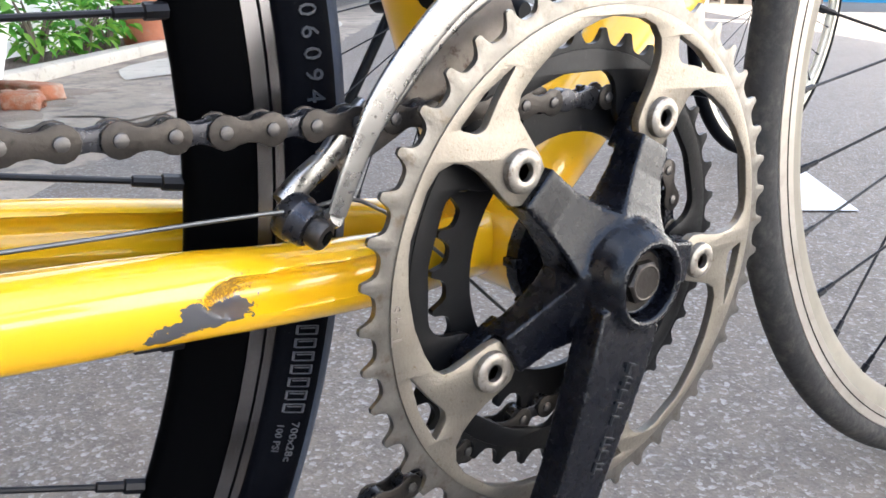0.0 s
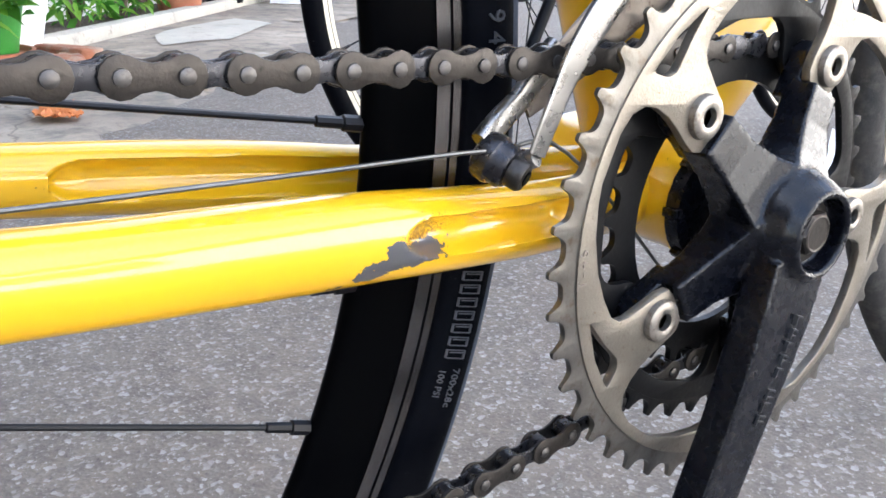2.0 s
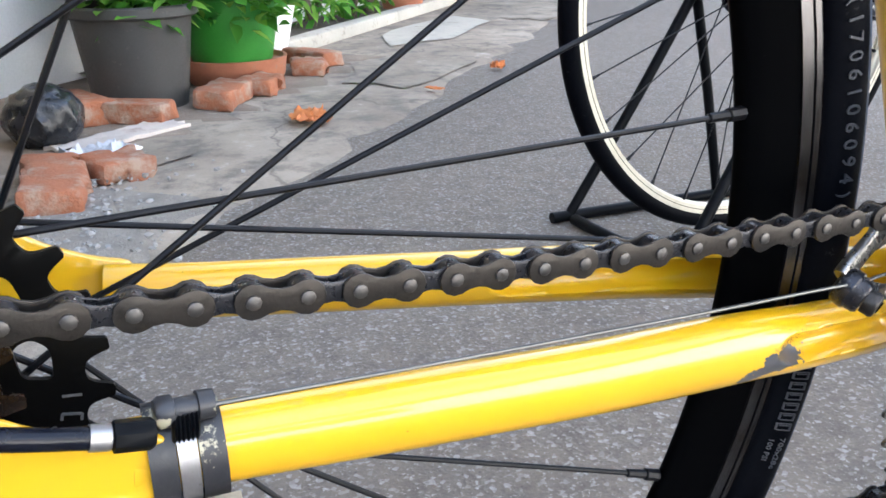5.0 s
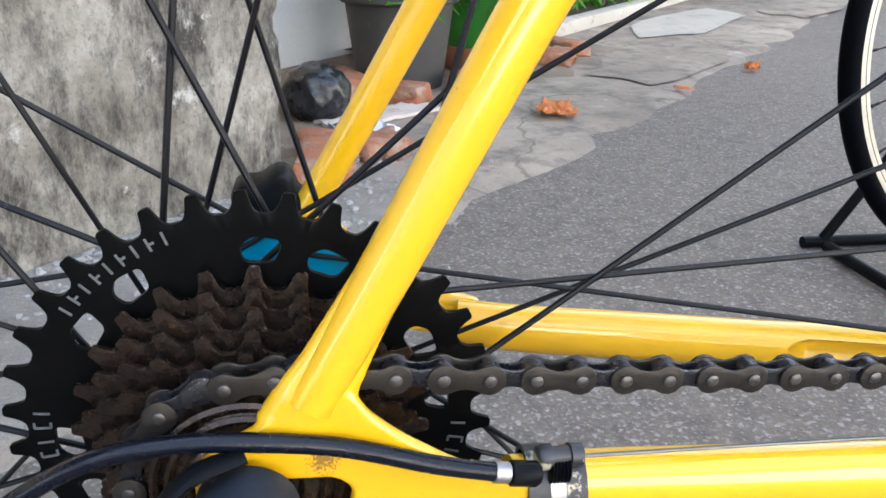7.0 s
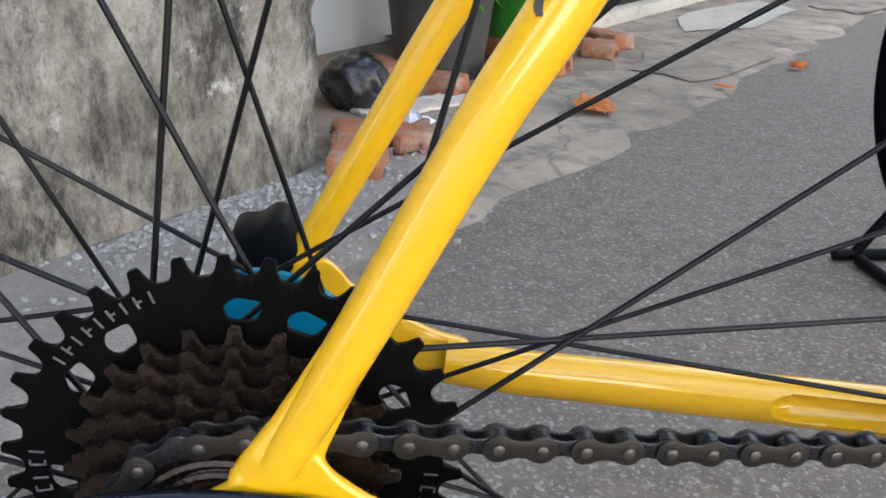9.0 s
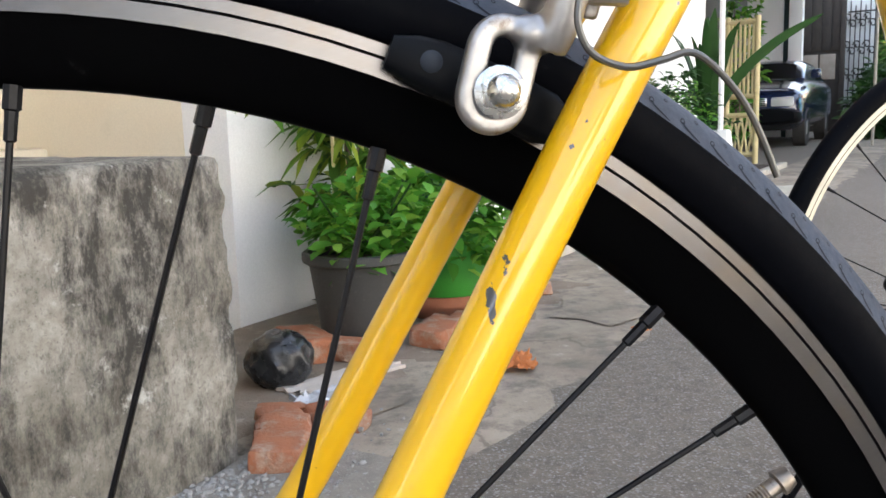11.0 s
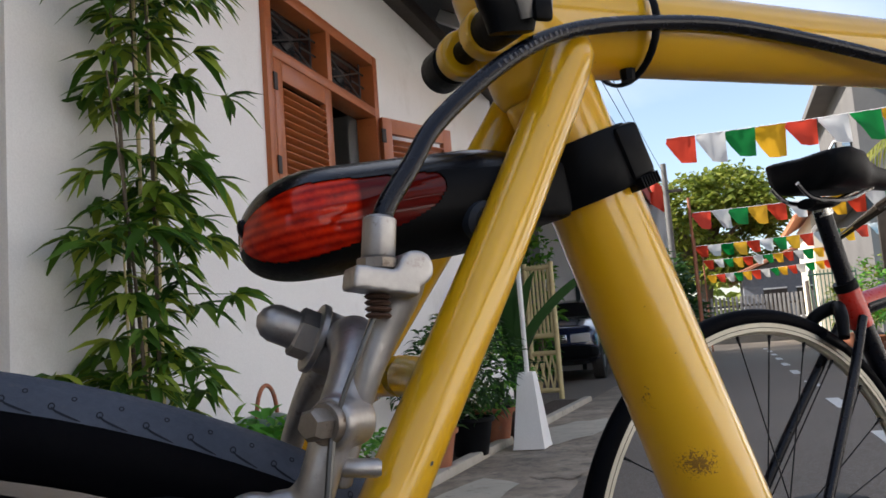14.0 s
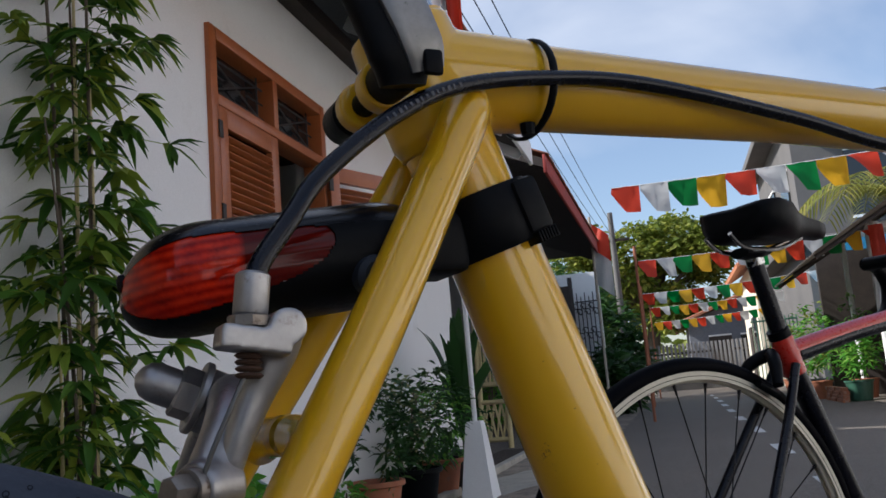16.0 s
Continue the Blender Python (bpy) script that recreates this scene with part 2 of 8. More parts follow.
LIGHT_SHELL = surface("glossy_black_lamp_shell", (0.0035, 0.004, 0.006), (0.005, 0.0055, 0.0075), (0.05, 0.05, 0.05), rough=(0.18, 0.28), s1=30, s2=400, s3=200, dirt_at=(0.7, 0.8), bump=0.03, depth=0.0004, spec=0.4)
POLISHED = surface("polished_aluminium", (0.66, 0.66, 0.64), (0.56, 0.56, 0.54), (0.12, 0.10, 0.08), rough=(0.2, 0.34), metal=0.95, s1=50, s2=400, s3=220, dirt_at=(0.66, 0.72), bump=0.12, depth=0.0006)
BRAKE_ALU = surface("cast_aluminium", (0.47, 0.46, 0.455), (0.29, 0.28, 0.275), (0.16, 0.12, 0.09), rough=(0.34, 0.48), metal=0.9, s1=45, s2=500, s3=130, dirt_at=(0.60, 0.74), bump=0.15, depth=0.0006)
BOLT_STEEL = surface("grimy_bolt_steel", (0.34, 0.315, 0.28), (0.22, 0.195, 0.165), (0.10, 0.065, 0.04), rough=(0.34, 0.5), metal=0.85, s1=160, s2=700, s3=300, dirt_at=(0.52, 0.68), bump=0.2, depth=0.0005)
TARNISHED = surface("tarnished_steel", (0.30, 0.27, 0.24), (0.20, 0.17, 0.14), (0.06, 0.035, 0.02), rough=(0.35, 0.5), metal=0.85, s1=90, s2=600, s3=200, bump=0.2, depth=0.0006)
LEVER_FACE = surface("dull_scratched_lever_alloy", (0.30, 0.295, 0.285), (0.24, 0.235, 0.225), (0.10, 0.09, 0.08), rough=(0.38, 0.5), metal=0.7, s1=60, s2=500, s3=220, dirt_at=(0.64, 0.72), bump=0.12, depth=0.0005)
CHROME = surface("chromed_steel", (0.78, 0.78, 0.77), (0.70, 0.70, 0.69), rough=(0.1, 0.18), metal=1.0, bump=0.0)
CHAIN = surface("oiled_chain_steel", (0.048, 0.041, 0.035), (0.030, 0.026, 0.022), (0.014, 0.012, 0.010), rough=(0.32, 0.50), metal=0.7, s1=120, s2=700, s3=260, dirt_at=(0.55, 0.7), bump=0.25, depth=0.0005)
CHAIN_GREASE = surface("greasy_roller_steel", (0.05, 0.05, 0.055), (0.03, 0.03, 0.034), (0.012, 0.010, 0.010), rough=(0.22, 0.38), metal=0.8, s1=150, s2=600, bump=0.1, depth=0.0004)
PIN = surface("worn_pin_steel", (0.13, 0.123, 0.116), (0.07, 0.064, 0.06), (0.05, 0.04, 0.035), rough=(0.38, 0.55), metal=0.9, s1=300, s2=900, s3=400, bump=0.1, depth=0.0004)
DARK_RING = surface("dark_chainring_steel", (0.008, 0.0078, 0.008), (0.005, 0.0048, 0.0048), (0.08, 0.07, 0.06), rough=(0.32, 0.48), metal=0.1, s1=60, s2=500, s3=200, dirt_at=(0.64, 0.74), bump=0.15, depth=0.0005, spec=0.2)
COG_BROWN = surface("rusty_sprocket_steel", (0.060, 0.040, 0.029), (0.022, 0.016, 0.013), (0.16, 0.07, 0.025), rough=(0.14, 0.34), metal=0.75, s1=50, s2=500, s3=150, dirt_at=(0.60, 0.78), bump=0.25, depth=0.0006)
COG_BLACK = surface("black_sprocket_steel", (0.0022, 0.0022, 0.0022), (0.004, 0.0038, 0.0036), (0.10, 0.085, 0.07), rough=(0.3, 0.46), metal=0.0, s1=40, s2=600, s3=330, dirt_at=(0.71, 0.78), bump=0.15, depth=0.0005, spec=0.06)
RUBBER = surface("tyre_sidewall_rubber", (0.0016, 0.0018, 0.003), (0.0026, 0.0029, 0.0042), (0.05, 0.048, 0.045), rough=(0.45, 0.6), s1=25, s2=350, s3=120, dirt_at=(0.66, 0.8), bump=0.12, depth=0.0008, spec=0.03)
# worn tread grey, with the sky's bluish sheen mixed into its colour
TREAD = surface("worn_sheened_tread_rubber", (0.060, 0.072, 0.099), (0.041, 0.052, 0.075), (0.09, 0.09, 0.092), rough=(0.6, 0.75), s1=30, s2=450, s3=140, dirt_at=(0.6, 0.8), bump=0.3, depth=0.0008, spec=0.2)
CUT_RUBBER = surface("moulded_tread_cut_rubber", (0.016, 0.020, 0.029), (0.010, 0.013, 0.019), rough=(0.5, 0.7), s1=60, s2=500, bump=0.1, depth=0.0005, spec=0.1)
OLD_TYRE = surface("dusty_old_tyre_rubber", (0.026, 0.0255, 0.025), (0.042, 0.039, 0.036), (0.09, 0.082, 0.07), rough=(0.6, 0.8), s1=25, s2=250, s3=80, dirt_at=(0.5, 0.8), bump=0.4, depth=0.001, spec=0.2)
RIM_BLACK = surface("black_rim_paint", (0.0012, 0.0012, 0.0014), (0.0018, 0.0018, 0.002), (0.03, 0.03, 0.03), rough=(0.3, 0.42), s1=20, s2=300, s3=90, dirt_at=(0.7, 0.85), bump=0.03, spec=0.012)
TRACK = brushed("machined_brake_track", (0.150, 0.145, 0.148), 0.26, (0.3, 1.0, 0.3))
CREAM_RIM = brushed("cream_rim", (0.66, 0.61, 0.48), 0.45, (0.3, 1, 0.3), metal=0.15, dark=(0.45, 0.40, 0.30))
TAN_RIM = brushed("grimy_rim_wall", (0.22, 0.195, 0.150), 0.55, (0.3, 1, 0.3), metal=0.3, dark=(0.12, 0.10, 0.07))
OLD_RIM = brushed("dull_old_rim", (0.42, 0.38, 0.33), 0.48, (0.3, 1, 0.3), metal=0.6, dark=(0.20, 0.165, 0.13))
SPOKE = surface("black_spoke_steel", (0.005, 0.005, 0.007), (0.009, 0.009, 0.010), (0.10, 0.09, 0.08), rough=(0.3, 0.45), metal=0.1, s1=60, s2=600, s3=220, dirt_at=(0.66, 0.78), bump=0.05, spec=0.2)
STEEL_WIRE = brushed("bare_cable_strand", (0.15, 0.15, 0.145), 0.45, (1, 1, 1), dark=(0.14, 0.13, 0.12))
CABLE = surface("black_cable_sleeve", (0.0022, 0.0034, 0.0080), (0.0034, 0.0046, 0.0100), (0.03, 0.03, 0.03), rough=(0.2, 0.3), s1=30, s2=250, dirt_at=(0.7, 0.8), bump=0.05, spec=0.3)
PLASTIC = surface("black_plastic", (0.0035, 0.004, 0.005), (0.005, 0.0055, 0.0068), (0.05, 0.05, 0.05), rough=(0.35, 0.5), s1=30, s2=500, s3=200, dirt_at=(0.68, 0.8), bump=0.08, depth=0.0005, spec=0.08)
CUP_RUBBER = surface("scuffed_grey_rubber", (0.020, 0.026, 0.037), (0.013, 0.017, 0.025), (0.13, 0.14, 0.15), rough=(0.45, 0.6), s1=40, s2=500, s3=150, dirt_at=(0.66, 0.78), bump=0.12, depth=0.0006, spec=0.25)
TEAL = surface("teal_hub_anodising", (0.0, 0.22, 0.36), (0.0, 0.18, 0.30), (0.55, 0.48, 0.02), rough=(0.3, 0.4), metal=0.3, s3=90, dirt_at=(0.64, 0.66), bump=0.05)
CLAMP_WORN = surface("chipped_black_clamp_paint", (0.020, 0.020, 0.023), (0.03, 0.03, 0.033), (0.42, 0.38, 0.26), rough=(0.35, 0.5), s1=40, s2=500, s3=95, dirt_at=(0.61, 0.64), bump=0.15, depth=0.0006)
TAPE = surface("clear_old_tape", (0.55, 0.52, 0.44), (0.42, 0.39, 0.33), rough=(0.3, 0.5), s1=60, s2=300, bump=0.3)
LETTER = surface("pale_lettering_paint", (0.16, 0.16, 0.158), (0.08, 0.08, 0.078), rough=(0.5, 0.6), s1=200, s2=900, bump=0.0)
RAISED = surface("raised_rubber_lettering", (0.036, 0.038, 0.044), (0.026, 0.028, 0.033), rough=(0.45, 0.55), s1=100, s2=600, bump=0.0)
GREY_PRINT = surface("tyre_print", (0.075, 0.075, 0.082), (0.05, 0.05, 0.056), rough=(0.5, 0.6), s1=200, s2=900, bump=0.0)
RED_PAINT = surface("red_frame_paint", (0.62, 0.035, 0.02), (0.52, 0.025, 0.015), rough=(0.25, 0.35), coat=0.5, s1=12, s2=200, bump=0.03)
NAVY_PAINT = surface("black_frame_paint", (0.003, 0.0035, 0.007), (0.005, 0.006, 0.011), rough=(0.25, 0.35), coat=0.2, s1=12, s2=200, bump=0.03, spec=0.2)


def lens_material():
    m, nt, b = material("red_lens_plastic")
    b.inputs["Roughness"].default_value = 0.08
    b.inputs["Coat Weight"].default_value = 0.06
    b.inputs["Coat Roughness"].default_value = 0.05
    b.inputs["Specular IOR Level"].default_value = 0.2
    # ribs moulded into the lens
    tc = nt.nodes.new("ShaderNodeTexCoord")
    mp = nt.nodes.new("ShaderNodeMapping")
    mp.inputs["Rotation"].default_value = (0, radians(10), 0)
    link(nt, tc.outputs["Object"], mp.inputs[0])
    wv = node(nt, "ShaderNodeTexWave", Scale=120.0, Distortion=1.0, Detail=1.0)
    wv.bands_direction = "Z"
    link(nt, mp.outputs[0], wv.inputs["Vector"])
    xyz = nt.nodes.new("ShaderNodeSeparateXYZ")
    link(nt, tc.outputs["Object"], xyz.inputs[0])
    ribbed = node(nt, "ShaderNodeMapRange")
    ribbed.inputs[1].default_value, ribbed.inputs[2].default_value = 0.1695, 0.1715
    link(nt, xyz.outputs[0], ribbed.inputs[0])
    smooth_end = mix(nt, wv.outputs["Fac"], (0.085, 0.004, 0.002), (0.065, 0.003, 0.002))
    link(nt, mix(nt, ribbed.outputs[0], mix(nt, ramp(nt, noise_tex(nt, tc.outputs["Object"], 160, 5, 0.7), [(0.40, grey(0)), (0.62, grey(1))]), mix(nt, wv.outputs["Fac"], (0.60, 0.024, 0.004), (0.34, 0.008, 0.002)), mix(nt, wv.outputs["Fac"], (0.38, 0.012, 0.003), (0.18, 0.004, 0.002))), smooth_end), b.inputs["Base Color"])
    bp = node(nt, "ShaderNodeBump", Strength=0.05, Distance=0.001)
    link(nt, wv.outputs["Fac"], bp.inputs["Height"])
    link(nt, bp.outputs[0], b.inputs["Normal"])
    return m


RED_LENS = lens_material()


def cracked_concrete():
    m, nt, b = material("worn_pavement_concrete")
    v = coords(nt, False)
    big, mid, fine = noise_tex(nt, v, 1.8, 6, 0.65), noise_tex(nt, v, 9, 8, 0.75), noise_tex(nt, v, 140, 4, 0.7)
    col = mix(nt, ramp(nt, big, [(0.35, grey(0)), (0.65, grey(1))]), (0.385, 0.325, 0.255), (0.215, 0.178, 0.138))
    col = mix(nt, ramp(nt, mid, [(0.48, grey(0)), (0.64, grey(0.85))]), col, (0.135, 0.12, 0.102))
    col = mix(nt, ramp(nt, mid, [(0.30, grey(0.7)), (0.40, grey(0))]), col, (0.52, 0.475, 0.41))
    col = mix(nt, ramp(nt, fine, [(0.60, grey(0)), (0.72, grey(0.6))]), col, (0.10, 0.09, 0.08))
    warp = nt.nodes.new("ShaderNodeVectorMath")
    warp.operation = "MULTIPLY_ADD"
    nz = node(nt, "ShaderNodeTexNoise", Scale=4.0, Detail=5.0)
    link(nt, v, nz.inputs["Vector"])
    link(nt, nz.outputs["Color"], warp.inputs[0])
    warp.inputs[1].default_value = (0.35, 0.35, 0.35)
    link(nt, v, warp.inputs[2])
    vor = node(nt, "ShaderNodeTexVoronoi", Scale=1.3)
    vor.feature = "DISTANCE_TO_EDGE"
    link(nt, warp.outputs[0], vor.inputs["Vector"])
    crack = ramp(nt, vor.outputs["Distance"], [(0.002, grey(0.6)), (0.007, grey(0))])
    col = mix(nt, crack, col, (0.10, 0.088, 0.072))
    link(nt, col, b.inputs["Base Color"])
    b.inputs["Roughness"].default_value = 0.9
    b.inputs["Specular IOR Level"].default_value = 0.3
    bp = node(nt, "ShaderNodeBump", Strength=0.5, Distance=0.005)
    link(nt, mid, bp.inputs["Height"])
    bp2 = node(nt, "ShaderNodeBump", Strength=0.5, Distance=0.003)
    link(nt, fine, bp2.inputs["Height"])
    link(nt, bp.outputs[0], bp2.inputs["Normal"])
    link(nt, bp2.outputs[0], b.inputs["Normal"])
    return m


CONCRETE = cracked_concrete()
KERB = surface("kerb_concrete", (0.50, 0.46, 0.38), (0.38, 0.35, 0.29), (0.2, 0.18, 0.15), rough=(0.8, 0.95), s1=5, s2=120, s3=20, bump=0.5, depth=0.004)
SOIL = surface("dark_soil", (0.095, 0.07, 0.05), (0.05, 0.038, 0.028), (0.03, 0.025, 0.02), rough=(0.9, 1.0), s1=15, s2=90, bump=1.0, depth=0.012)
WHITE_WALL = surface("white_painted_plaster", (0.84, 0.835, 0.82), (0.80, 0.795, 0.775), (0.64, 0.625, 0.59), rough=(0.75, 0.9), s1=1.2, s2=160, s3=3.2, dirt_at=(0.58, 0.85), bump=0.12, depth=0.003, loose=False)
CREAM_WALL = surface("cream_painted_plaster", (0.80, 0.72, 0.57), (0.76, 0.67, 0.52), (0.60, 0.52, 0.40), rough=(0.75, 0.9), s1=1.4, s2=160, s3=4, dirt_at=(0.6, 0.85), bump=0.12, depth=0.003, loose=False)
# grey plaster, its colour lowered so that sunlit faces read as shaded
GREY_WALL = surface("shade_darkened_grey_plaster", (0.15, 0.142, 0.135), (0.11, 0.105, 0.10), (0.18, 0.17, 0.16), rough=(0.85, 0.95), s1=0.8, s2=40, s3=3, bump=0.2, depth=0.01, loose=False)
ORANGE_WOOD = surface("orange_varnished_wood", (0.42, 0.125, 0.035), (0.33, 0.092, 0.026), (0.20, 0.055, 0.018), rough=(0.35, 0.5), s1=6, s2=120, s3=20, dirt_at=(0.58, 0.8), bump=0.15, depth=0.001, coat=0.15)
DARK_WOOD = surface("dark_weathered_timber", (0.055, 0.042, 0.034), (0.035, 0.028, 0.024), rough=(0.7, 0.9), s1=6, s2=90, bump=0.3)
TILE_ROOF = surface("old_clay_roof_tile", (0.33, 0.13, 0.07), (0.24, 0.085, 0.045), (0.12, 0.07, 0.05), rough=(0.75, 0.9), s1=3, s2=60, s3=9, bump=0.4, depth=0.01)
BRICK = surface("broken_red_brick", (0.38, 0.135, 0.062), (0.24, 0.095, 0.05), (0.36, 0.27, 0.20), rough=(0.85, 0.95), s1=9, s2=160, s3=18, dirt_at=(0.48, 0.66), bump=0.8, depth=0.004)
TERRACOTTA = surface("terracotta", (0.40, 0.15, 0.075), (0.30, 0.105, 0.055), (0.24, 0.17, 0.13), rough=(0.75, 0.9), s1=12, s2=120, s3=30, bump=0.3)
POT_GREY = surface("grey_plastic_pot", (0.050, 0.049, 0.045), (0.040, 0.039, 0.036), (0.17, 0.155, 0.13), rough=(0.5, 0.65), s1=9, s2=150, s3=22, bump=0.1, dirt_at=(0.62, 0.8))
POT_GREEN = surface("bright_green_plastic", (0.04, 0.26, 0.03), (0.03, 0.20, 0.024), rough=(0.35, 0.5), s1=9, s2=150, bump=0.05)
BIN_BAG = surface("black_bin_liner", (0.012, 0.013, 0.015), (0.02, 0.02, 0.022), rough=(0.18, 0.35), s1=20, s2=30, bump=0.3, depth=0.01)
CLEAR_BAG = surface("crumpled_white_plastic", (0.62, 0.63, 0.66), (0.50, 0.51, 0.54), rough=(0.2, 0.4), s1=40, s2=90, bump=0.6)
PALE_BOARD = surface("pale_broken_tile", (0.62, 0.55, 0.48), (0.52, 0.45, 0.39), (0.40, 0.30, 0.24), rough=(0.6, 0.8), s1=9, s2=150, s3=20, bump=0.2)
GRAVEL = surface("loose_gravel", (0.38, 0.365, 0.34), (0.20, 0.185, 0.165), (0.52, 0.51, 0.49), rough=(0.85, 0.95), s1=40, s2=200, bump=0.3)
BAMBOO = surface("pale_bamboo", (0.66, 0.56, 0.30), (0.56, 0.46, 0.22), (0.36, 0.27, 0.13), rough=(0.5, 0.65), s1=9, s2=120, s3=20, bump=0.15)
DRY_LEAF = surface("dry_orange_leaf", (0.62, 0.20, 0.05), (0.50, 0.14, 0.035), rough=(0.6, 0.8), s1=30, s2=200, bump=0.2)
ROAD_WHITE = surface("worn_white_road_paint", (0.66, 0.66, 0.64), (0.58, 0.58, 0.56), (0.30, 0.30, 0.30), rough=(0.7, 0.85), s1=7, s2=160, s3=40, dirt_at=(0.6, 0.75), bump=0.3)
CAR_PAINT = surface("dark_blue_car_paint", (0.010, 0.018, 0.055), (0.013, 0.022, 0.065), rough=(0.15, 0.25), coat=1.0, s1=3, s2=60, bump=0.0)
GLASS_DARK = surface("dark_window_glass", (0.012, 0.014, 0.016), (0.016, 0.018, 0.02), rough=(0.05, 0.1), spec=0.8, s1=3, s2=20, bump=0.0)
GREEN_PAINT = surface("dull_green_enamel", (0.045, 0.13, 0.085), (0.035, 0.10, 0.065), (0.02, 0.05, 0.035), rough=(0.3, 0.45), s1=10, s2=120, bump=0.05)
LEAF_BAMBOO = leaf_material("slender_leaf", (0.028, 0.085, 0.010), (0.085, 0.20, 0.022), (0.34, 0.42, 0.05))
LEAF_LUSH = leaf_material("soft_leaf", (0.05, 0.19, 0.02), (0.10, 0.32, 0.035), (0.22, 0.42, 0.06))
LEAF_DARK = leaf_material("shade_leaf", (0.018, 0.055, 0.012), (0.03, 0.085, 0.02), (0.06, 0.13, 0.03))
LEAF_TREE = leaf_material("tree_leaf", (0.085, 0.125, 0.016), (0.165, 0.215, 0.03), (0.29, 0.31, 0.055))
BARK = surface("bark", (0.16, 0.125, 0.09), (0.10, 0.08, 0.06), rough=(0.8, 0.95), s1=12, s2=90, bump=0.6, depth=0.01)
FLAGS = {}
for colour, c in (("red", (0.62, 0.05, 0.02)), ("white", (0.62, 0.62, 0.60)), ("green", (0.0, 0.20, 0.035)), ("yellow", (0.78, 0.42, 0.02))):
    fm = leaf_material(colour + "_pennant_cloth", c, c, tuple(0.9 * x for x in c))
    FLAGS[colour] = fm


# ---- building helpers ----
def thing(name, base, label, category, group="", kind=""):
    ob = new(name)
    ob.location = base
    ob.empty_display_size = 0.05
    return tagged(ob, label, category, group, kind)


def finish(name, bm, mat, sharp=38):
    bmesh.ops.recalc_face_normals(bm, faces=bm.faces)
    me = bpy.data.meshes.new(name)
    bm.to_mesh(me)
    bm.free()
    for mt in mat if isinstance(mat, (list, tuple)) else (mat,):
        me.materials.append(mt)
    me.shade_smooth()
    me.set_sharp_from_angle(angle=radians(sharp))
    return me


def hang(ob, parent):
    ob.parent = parent
    if parent.type == "EMPTY":
        ob.matrix_parent_inverse = Matrix.Translation(-parent.location)
    return ob


def part(name, bm, mat, parent, label="", sharp=38, kind=""):
    return tagged(hang(new(name, finish(name, bm, mat, sharp)), parent), label, kind=kind)


def piece(name, me, parent, m):
    """One more object on a mesh that others share."""
    ob = hang(new(name, me), parent)
    ob.matrix_basis = m
    return ob


def solo(name, bm, mat, label, category, group="", kind="", sharp=38):
    return tagged(new(name, finish(name, bm, mat, sharp)), label, category, group, kind)


def smooth_path(pts, steps=6):
    """A Catmull-Rom line through the points."""
    p = [Vector(q) for q in pts]
    p = [p[0] * 2 - p[1]] + p + [p[-1] * 2 - p[-2]]
    out = []
    for i in range(1, len(p) - 2):
        for k in range(steps):
            t = k / steps
            out.append(0.5 * (2 * p[i] + (p[i + 1] - p[i - 1]) * t + (2 * p[i - 1] - 5 * p[i] + 4 * p[i + 1] - p[i + 2]) * t * t + (3 * p[i] - p[i - 1] - 3 * p[i + 1] + p[i + 2]) * t ** 3))
    return out + [p[-2].copy()]


def sweep(bm, pts, radius, seg=14, caps=True, flat=None, ref=(0, 1, 0), mat=0, power=1.0):
    """A tube along points. radius: one number or one a point; flat: (a, b) stretch across and along ref, or one a point."""
    pts = [Vector(p) for p in pts]
    rad = radius if isinstance(radius, (list, tuple)) else [radius] * len(pts)
    rings, ref = [], Vector(ref)
    squared = lambda v: math.copysign(abs(v) ** power, v)
    for i, p in enumerate(pts):
        d = (pts[min(i + 1, len(pts) - 1)] - pts[max(i - 1, 0)]).normalized()
        b = ref - d * ref.dot(d)
        if b.length < 1e-4:
            b = Vector((1, 0, 0.3)) - d * Vector((1, 0, 0.3)).dot(d)
        b.normalize()
        a = d.cross(b)
        fa, fb = (1, 1) if flat is None else flat if not isinstance(flat, list) else flat[i]
        rings.append([bm.verts.new(p + rad[i] * (fa * squared(math.cos(w)) * a + fb * squared(math.sin(w)) * b)) for w in (2 * math.pi * k / seg for k in range(seg))])
    for r0, r1 in zip(rings, rings[1:]):
        for k in range(seg):
            f = bm.faces.new((r0[k], r0[(k + 1) % seg], r1[(k + 1) % seg], r1[k]))
            f.material_index = mat
    if caps:
        for r in (rings[0], rings[-1]):
            bm.faces.new(r).material_index = mat
    return bm


def tube(pts, radius, **kw):
    return sweep(bmesh.new(), pts, radius, **kw)


def lathe(bm, profile, centre=(0, 0, 0), axis="y", seg=48, closed=False, mat=0, band=None):
    """profile: (radius, along the axis). closed: the profile is a ring (a tyre, a rim). band: a material for each stretch."""
    c, rings = Vector(centre), []
    for k in range(seg):
        w = 2 * math.pi * k / seg
        ring = []
        for r, h in profile:
            u, v = r * math.cos(w), r * math.sin(w)
            ring.append(bm.verts.new(c + Vector({"y": (u, h, v), "z": (u, v, h), "x": (h, u, v)}[axis])))
        rings.append(ring)
    n = len(profile)
    for k in range(seg):
        a, b = rings[k], rings[(k + 1) % seg]
        for j in range(n if closed else n - 1):
            f = bm.faces.new((a[j], a[(j + 1) % n], b[(j + 1) % n], b[j]))
            f.material_index = band[j] if band else mat
    if not closed:
        for j in (0, n - 1):
            if profile[j][0] > 1e-5:
                f = bm.faces.new([r[j] for r in rings])
                f.material_index = mat
    bmesh.ops.remove_doubles(bm, verts=bm.verts, dist=1e-6)
    return bm


